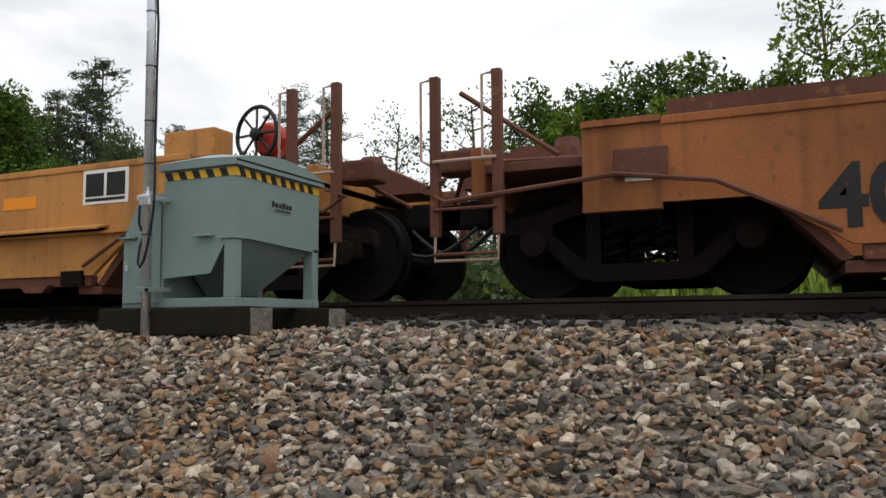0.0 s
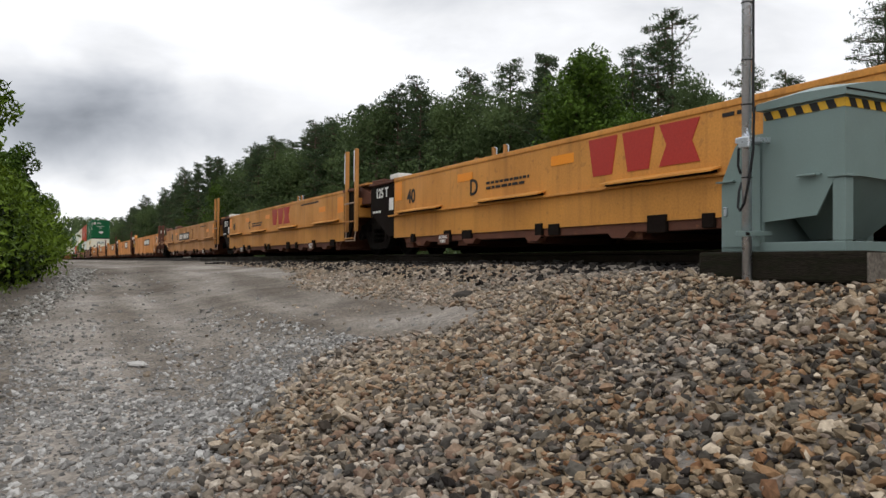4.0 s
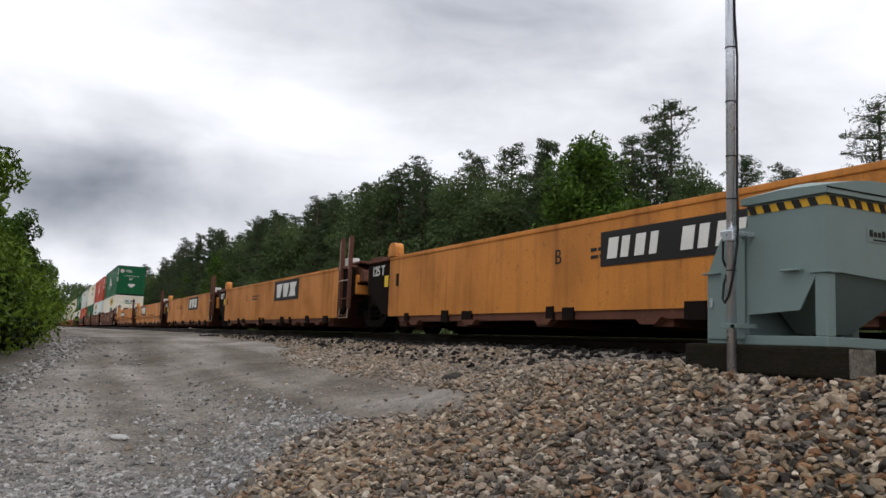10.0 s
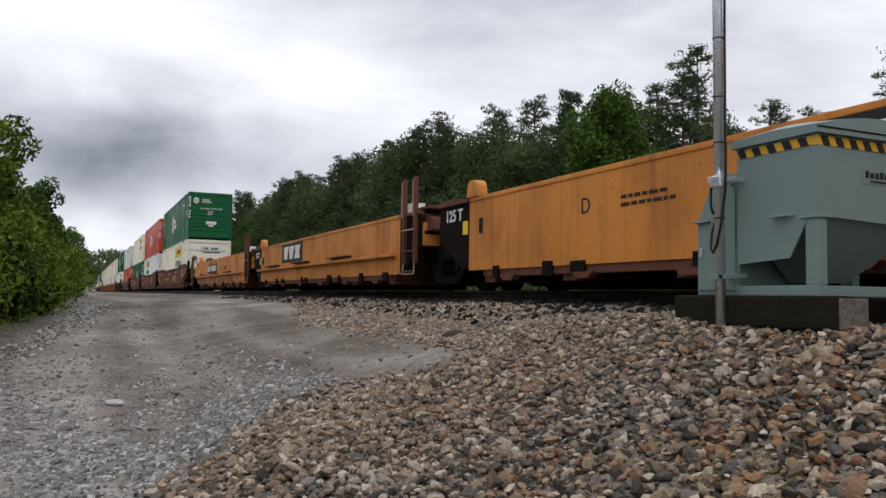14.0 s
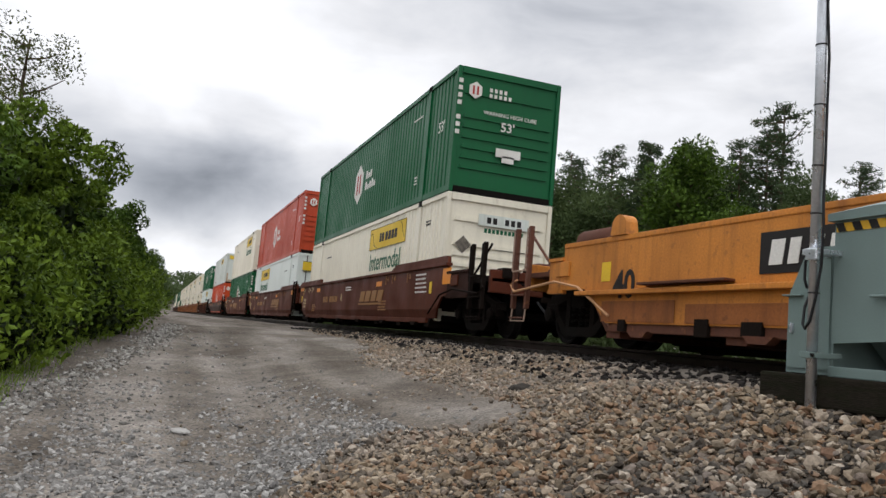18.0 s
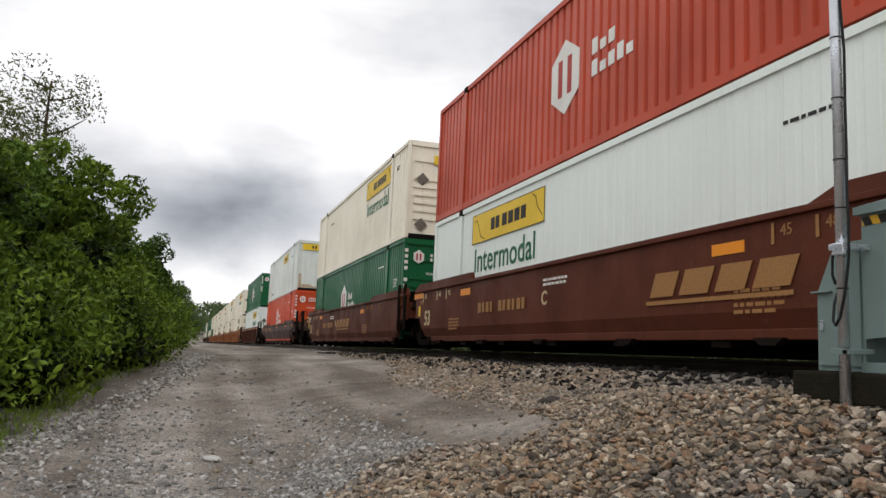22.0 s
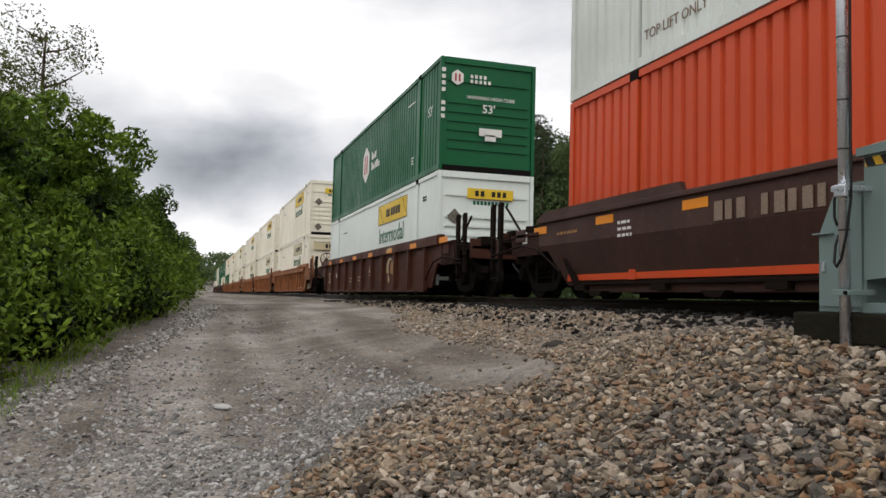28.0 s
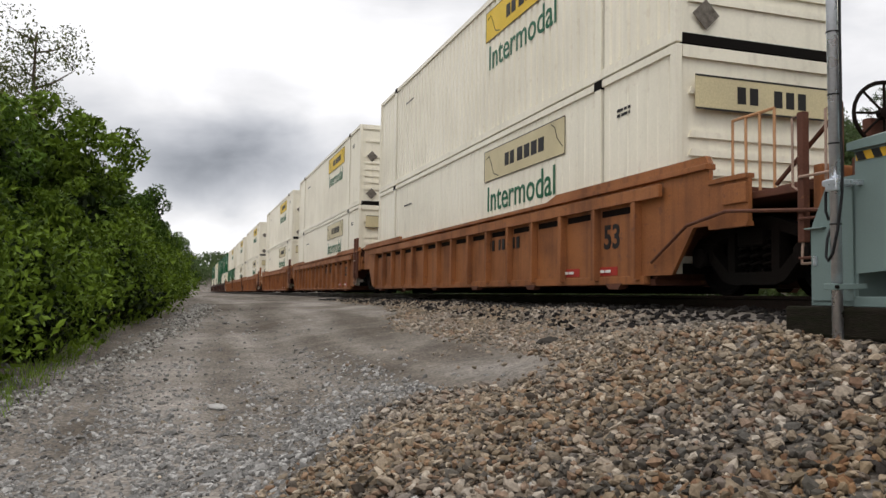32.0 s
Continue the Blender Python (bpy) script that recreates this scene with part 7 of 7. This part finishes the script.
def make_wood():
    rng = random.Random(5)
    kinds = [broad_tree(11.5, 3.6, 11000, 0.15, M_LEAF_FAR, 31, "dark green broad-leaved tree in the wood edge", 0.12, 0.34),
             broad_tree(10.5, 3.2, 11000, 0.145, M_LEAF_FAR, 32, "dense dark tree in the wood edge", 0.1, 0.36),
             pine_tree(13.0, 4.0, 33, "dark pine in the wood edge", 0.15, 13, 18, 0.13),
             pine_tree(12.0, 3.2, 34, "narrow dark pine in the wood edge", 0.1, 13, 18, 0.14),
             broad_tree(9.0, 3.0, 9000, 0.14, M_LEAF, 35, "lighter green tree in the wood edge", 0.1, 0.36)]
    line = ((-33, 34), (-43, 31), (-53, 29), (-66, 26), (-79, 23.5), (-92, 21), (-106, 19), (-130, 17.5), (-160, 16.5), (-200, 15.5))
    used = set()
    for row in range(3):
        t = 0.0
        while t < len(line) - 1.01:
            i = int(t)
            f = t - i
            x = line[i][0] + (line[i + 1][0] - line[i][0]) * f + rng.uniform(-1, 1)
            y = line[i][1] + (line[i + 1][1] - line[i][1]) * f + row * 3.2 + rng.uniform(-1, 1)
            k = rng.choice((0, 1, 2, 3, 3, 2, 4 if row == 0 else 2))
            s = (rng.uniform(0.92, 1.06) + (0.06 if k in (2, 3) else 0.0) + row * 0.04) * lerp_table(((-170, 0.74), (-125, 0.90), (-95, 1.0), (-70, 1.06)), x)
            if x > -41:
                s *= 0.72
            if k not in used:
                used.add(k)
                put(kinds[k], x, y, rng.uniform(0, 360), s)
            else:
                put_copy(kinds[k], x, y, rng.uniform(0, 360), s)
            t += rng.uniform(0.25, 0.36) * 10 / abs(line[i + 1][0] - line[i][0]) * (1.0 if row == 0 else 1.15)
    for x, y, k, sc in ((-208, 17, 1, 0.7), (-262, -3, 1, 1.0), (-250, -12, 0, 1.1), (-222, -5, 2, 0.95), (-240, -8, 1, 1.0), (-268, 0, 0, 1.1), (-225, -12, 3, 1.1), (-275, 16, 3, 0.8), (-290, 15, 1, 0.9),
                        (-215, 18, 2, 0.7), (-180, -7, 1, 0.9), (-196, -9, 0, 1.0), (-150, -8, 4, 0.8), (-165, -10, 0, 0.9), (-130, -8, 1, 0.7), (-112, -7, 4, 0.65), (-96, -6.5, 0, 0.55), (-80, -6, 1, 0.5)):
        put_copy(kinds[k], x, y, rng.uniform(0, 360), sc)
    # woods on the hill where the line bends away
    far = np.random.default_rng(61)
    n = 900
    fx, fy = far.uniform(-700, -540, n), far.uniform(-150, 140, n)
    fz = np.array([ground_z(a, b) for a, b in zip(fx, fy)]) + far.uniform(1, 9, n)
    me = leaf_cloud("far_woods", np.stack([fx, fy, fz], 1), far.uniform(3.0, 5.5, n), np.full(n, 60), 1.0, M_LEAF_FAR, 62, flat=1.1)
    tagged(link("far_woods", me), "distant dark woods on a low hill", "woods", kind="stuff")
    # single trees that stand out
    big = broad_tree(12.0, 3.2, 13000, 0.15, M_LEAF, 41, "tall fresh green broad-leaved tree above the wood", 0.2, 0.32)
    put(big, -39.5, 29.5, 20)
    put_copy(big, -36.5, 30.5, 140, 0.66)
    put_copy(big, -33.5, 31.0, 230, 0.6)
    tall = pine_tree(17.6, 4.9, 44, "tall wide pine with sky showing through its limbs", 0.42, 9, 11, 0.2, 0.14, 0.45)
    put(tall, -43.4, 40.0)
    lesser = pine_tree(12.5, 4.4, 46, "small pine beyond the track", 0.3, 16, 14, 0.11)
    put(lesser, -25.5, 37.5)
    put_copy(lesser, -22.5, 36.0, 90, 0.9)
    for x, y, s, k in ((-30.0, 34.5, 0.75, 4), (-27.0, 36.0, 0.8, 1), (-33.5, 33.0, 0.8, 0), (-18.5, 36.5, 0.55, 4), (-13.0, 36.0, 0.62, 0)):
        put_copy(kinds[k], x, y, rng.uniform(0, 360), s)
    thin = broad_tree(9.5, 2.6, 1500, 0.11, M_LEAF, 51, "half-bare young tree with few leaves", 0.2, 0.25)
    put(thin, -17.5, 34.5)
    put_copy(thin, -13.0, 33.5, 70, 1.05)
    side = broad_tree(9.0, 2.7, 7000, 0.13, M_LEAF, 55, "round green tree beyond the track", 0.25, 0.3)
    put(side, -9.5, 33.0)
    put_copy(side, -7.2, 33.5, 60, 1.05)
    put_copy(side, -4.2, 33.0, 120, 1.08)
    right = broad_tree(11.0, 2.7, 3000, 0.13, M_LEAF_BRIGHT, 58, "light green tree with an open crown", 0.15, 0.24)
    put(right, 1.6, 30.0)
    put_copy(right, 3.8, 31.5, 80, 0.9)
    put_copy(kinds[4], 4.5, 34, 10, 0.95)


def make_bushes():
    a = broad_tree(4.4, 2.2, 17000, 0.082, M_LEAF, 71, "dense leafy bush at the road's edge", 0.06, 0.21, "bush")
    b = broad_tree(4.0, 2.0, 15000, 0.078, M_LEAF_BRIGHT, 73, "bright green bush at the road's edge", 0.05, 0.2, "bush")
    c = broad_tree(4.8, 2.1, 12000, 0.06, M_LEAF_BROWN, 75, "bush with brownish young leaves", 0.1, 0.3, "bush")
    d = broad_tree(1.5, 1.0, 3400, 0.055, M_LEAF_BRIGHT, 77, "low weedy shrub at the road's edge", 0.02, 0.42, "bush")
    put(a, -14.5, -3.3, 0, 0.82)
    put(b, -18.5, -2.8, 40, 1.12)
    put(c, -10.2, -4.6, 0, 0.72)
    put(d, -9.2, -2.1)
    for src, x, y, rz, s in ((a, -22.5, -3.0, 80, 0.90), (b, -26.5, -2.2, 150, 0.95), (a, -30.5, -1.7, 200, 0.85), (b, -11.8, -3.3, 250, 0.78), (a, -9.0, -3.6, 120, 0.6),
                             (c, -12.8, -5.6, 60, 0.8), (a, -17.0, -5.2, 10, 1.0), (b, -34.5, -1.4, 10, 0.75), (a, -39, -1.2, 300, 0.75), (c, -21.5, -5.4, 190, 1.1),
                             (b, -15.2, -2.2, 310, 0.6), (b, -21.0, -1.7, 33, 0.6), (a, -25.0, -1.4, 77, 0.55), (a, -44.5, -1.6, 140, 0.8), (b, -50.5, -1.6, 20, 0.8),
                             (d, -11.5, -1.9, 40, 1.1), (d, -13.6, -1.7, 90, 1.0), (d, -16.3, -1.15, 160, 1.1), (d, -18.4, -1.0, 60, 1.0), (d, -20.3, -0.85, 220, 1.0), (d, -23.0, -0.8, 280, 1.05), (d, -26.0, -0.75, 10, 1.1), (d, -29.5, -0.7, 120, 1.15), (d, -34, -0.6, 210, 1.2), (d, -40, -0.5, 300, 1.3), (d, -12.6, -2.3, 10, 1.2), (d, -14.9, -1.9, 130, 1.2), (d, -10.3, -2.2, 200, 0.9)):
        put_copy(src, x, y, rz, s)
    for x, y, rz, s in ((-3.4, 15.5, 20, 0.8), (-1.2, 16.5, 110, 1.0), (1.0, 15.2, 200, 0.85), (3.4, 16.4, 290, 1.0), (6.2, 15.6, 70, 0.9), (9.0, 16.0, 150, 1.0)):
        put_copy(b, x, y, rz, s)
    tall = broad_tree(10.6, 2.3, 5200, 0.075, M_LEAF_BROWN, 79, "tall slim tree with sparse brownish leaves", 0.25, 0.26)
    put(tall, -33.0, -5.4)
    put_copy(tall, -30.0, -7.2, 100, 0.92)


def make_grass():
    rng = np.random.default_rng(9)
    n = 8000
    x = rng.uniform(-2.6, 14, n)
    y = rng.uniform(10.4, 24, n)
    z = np.array([ground_z(a, b) for a, b in zip(x, y)])
    s = rng.uniform(0.25, 0.8, n)
    a = rng.uniform(0, 2 * math.pi, n)
    lean = rng.uniform(-0.35, 0.35, (n, 2))
    w = 0.035
    dx, dy = np.cos(a) * w, np.sin(a) * w
    v = np.stack([np.stack([x - dx, y - dy, z - 0.05], 1), np.stack([x + dx, y + dy, z - 0.05], 1),
                  np.stack([x + dx * 0.4 + lean[:, 0] * s, y + dy * 0.4 + lean[:, 1] * s, z + s], 1),
                  np.stack([x - dx * 0.4 + lean[:, 0] * s, y - dy * 0.4 + lean[:, 1] * s, z + s * 0.95], 1)], 1)
    ob = link("grass", mesh_from("grass", v.reshape(-1, 3), np.arange(4 * n).reshape(n, 4), M_GRASS))
    tagged(ob, "tall fresh green grass on the far bank", "grass", kind="stuff")
    base = leaf_cloud("weeds", np.stack([rng.uniform(-3.5, 14, 500), rng.uniform(10.6, 26, 500), np.zeros(500)], 1), rng.uniform(0.4, 1.1, 500), np.full(500, 34), 0.13, M_LEAF_BRIGHT, 12, flat=0.5)
    co = np.empty(len(base.vertices) * 3)
    base.vertices.foreach_get("co", co)
    co = co.reshape(-1, 3)
    co[:, 2] += np.array([ground_z(p[0], p[1]) + 0.25 for p in co])
    base.vertices.foreach_set("co", co.ravel())
    tagged(link("weeds", base), "low green weeds on the far bank", "weeds", kind="stuff")
    n = 3800
    x = rng.uniform(-26, -6, n)
    y = -1.1 + (x + 8) * -0.045 + rng.normal(0, 0.16, n) - 0.25
    z = np.array([ground_z(p, q) for p, q in zip(x, y)])
    s = rng.uniform(0.03, 0.14, n)
    a = rng.uniform(0, 2 * math.pi, n)
    lean = rng.uniform(-0.5, 0.5, (n, 2))
    dx, dy = np.cos(a) * 0.008, np.sin(a) * 0.008
    v = np.stack([np.stack([x - dx, y - dy, z - 0.02], 1), np.stack([x + dx, y + dy, z - 0.02], 1),
                  np.stack([x + lean[:, 0] * s + dx * 0.3, y + lean[:, 1] * s, z + s], 1), np.stack([x + lean[:, 0] * s - dx * 0.3, y + lean[:, 1] * s, z + s], 1)], 1)
    ob = link("verge_grass", mesh_from("verge_grass", v.reshape(-1, 3), np.arange(4 * n).reshape(n, 4), M_GRASS))
    tagged(ob, "short grass along the road's edge", "grass", kind="stuff")


def make_undergrowth():
    """Low dark growth on the far bank, between the track and the wood, added to block bright gaps."""
    rng = np.random.default_rng(15)
    n = 620
    x, y = rng.uniform(-60, -3.0, n), rng.uniform(11.5, 15.5, n)
    x[470:] = rng.uniform(2.4, 17, n - 470)
    y[470:] = rng.uniform(11.2, 14.5, n - 470)
    z = np.array([ground_z(a, b) + 0.45 for a, b in zip(x, y)])
    z[540:] += 0.8
    me = leaf_cloud("undergrowth", np.stack([x, y, z], 1), rng.uniform(0.6, 1.1, n), np.full(n, 90), 0.13, M_LEAF_FAR, 16, flat=0.75)
    tagged(link("undergrowth", me), "low dark undergrowth added on the far bank to block the view under the train", "undergrowth", kind="stuff")


make_undergrowth()
make_wood()
make_bushes()
make_grass()


def motions():
    times = (0, 4, 8, 12, 16, 20, 24, 28, 32)
    for ob, s, z in MOVING:
        walk(ob, [(t, pose(START - s + SPEED * t, TRACK_Y, RAIL_Z + z)) for t in times])
    # wheels roll without slipping
    steps = [k / 15 for k in range(481)]
    turn = math.degrees(SPEED / 0.44)
    for ws in SPINNING:
        x = ws.location.x
        walk(ws, [(t, pose(x, 0, 0.44, 0, turn * t, 0)) for t in steps])


motions()
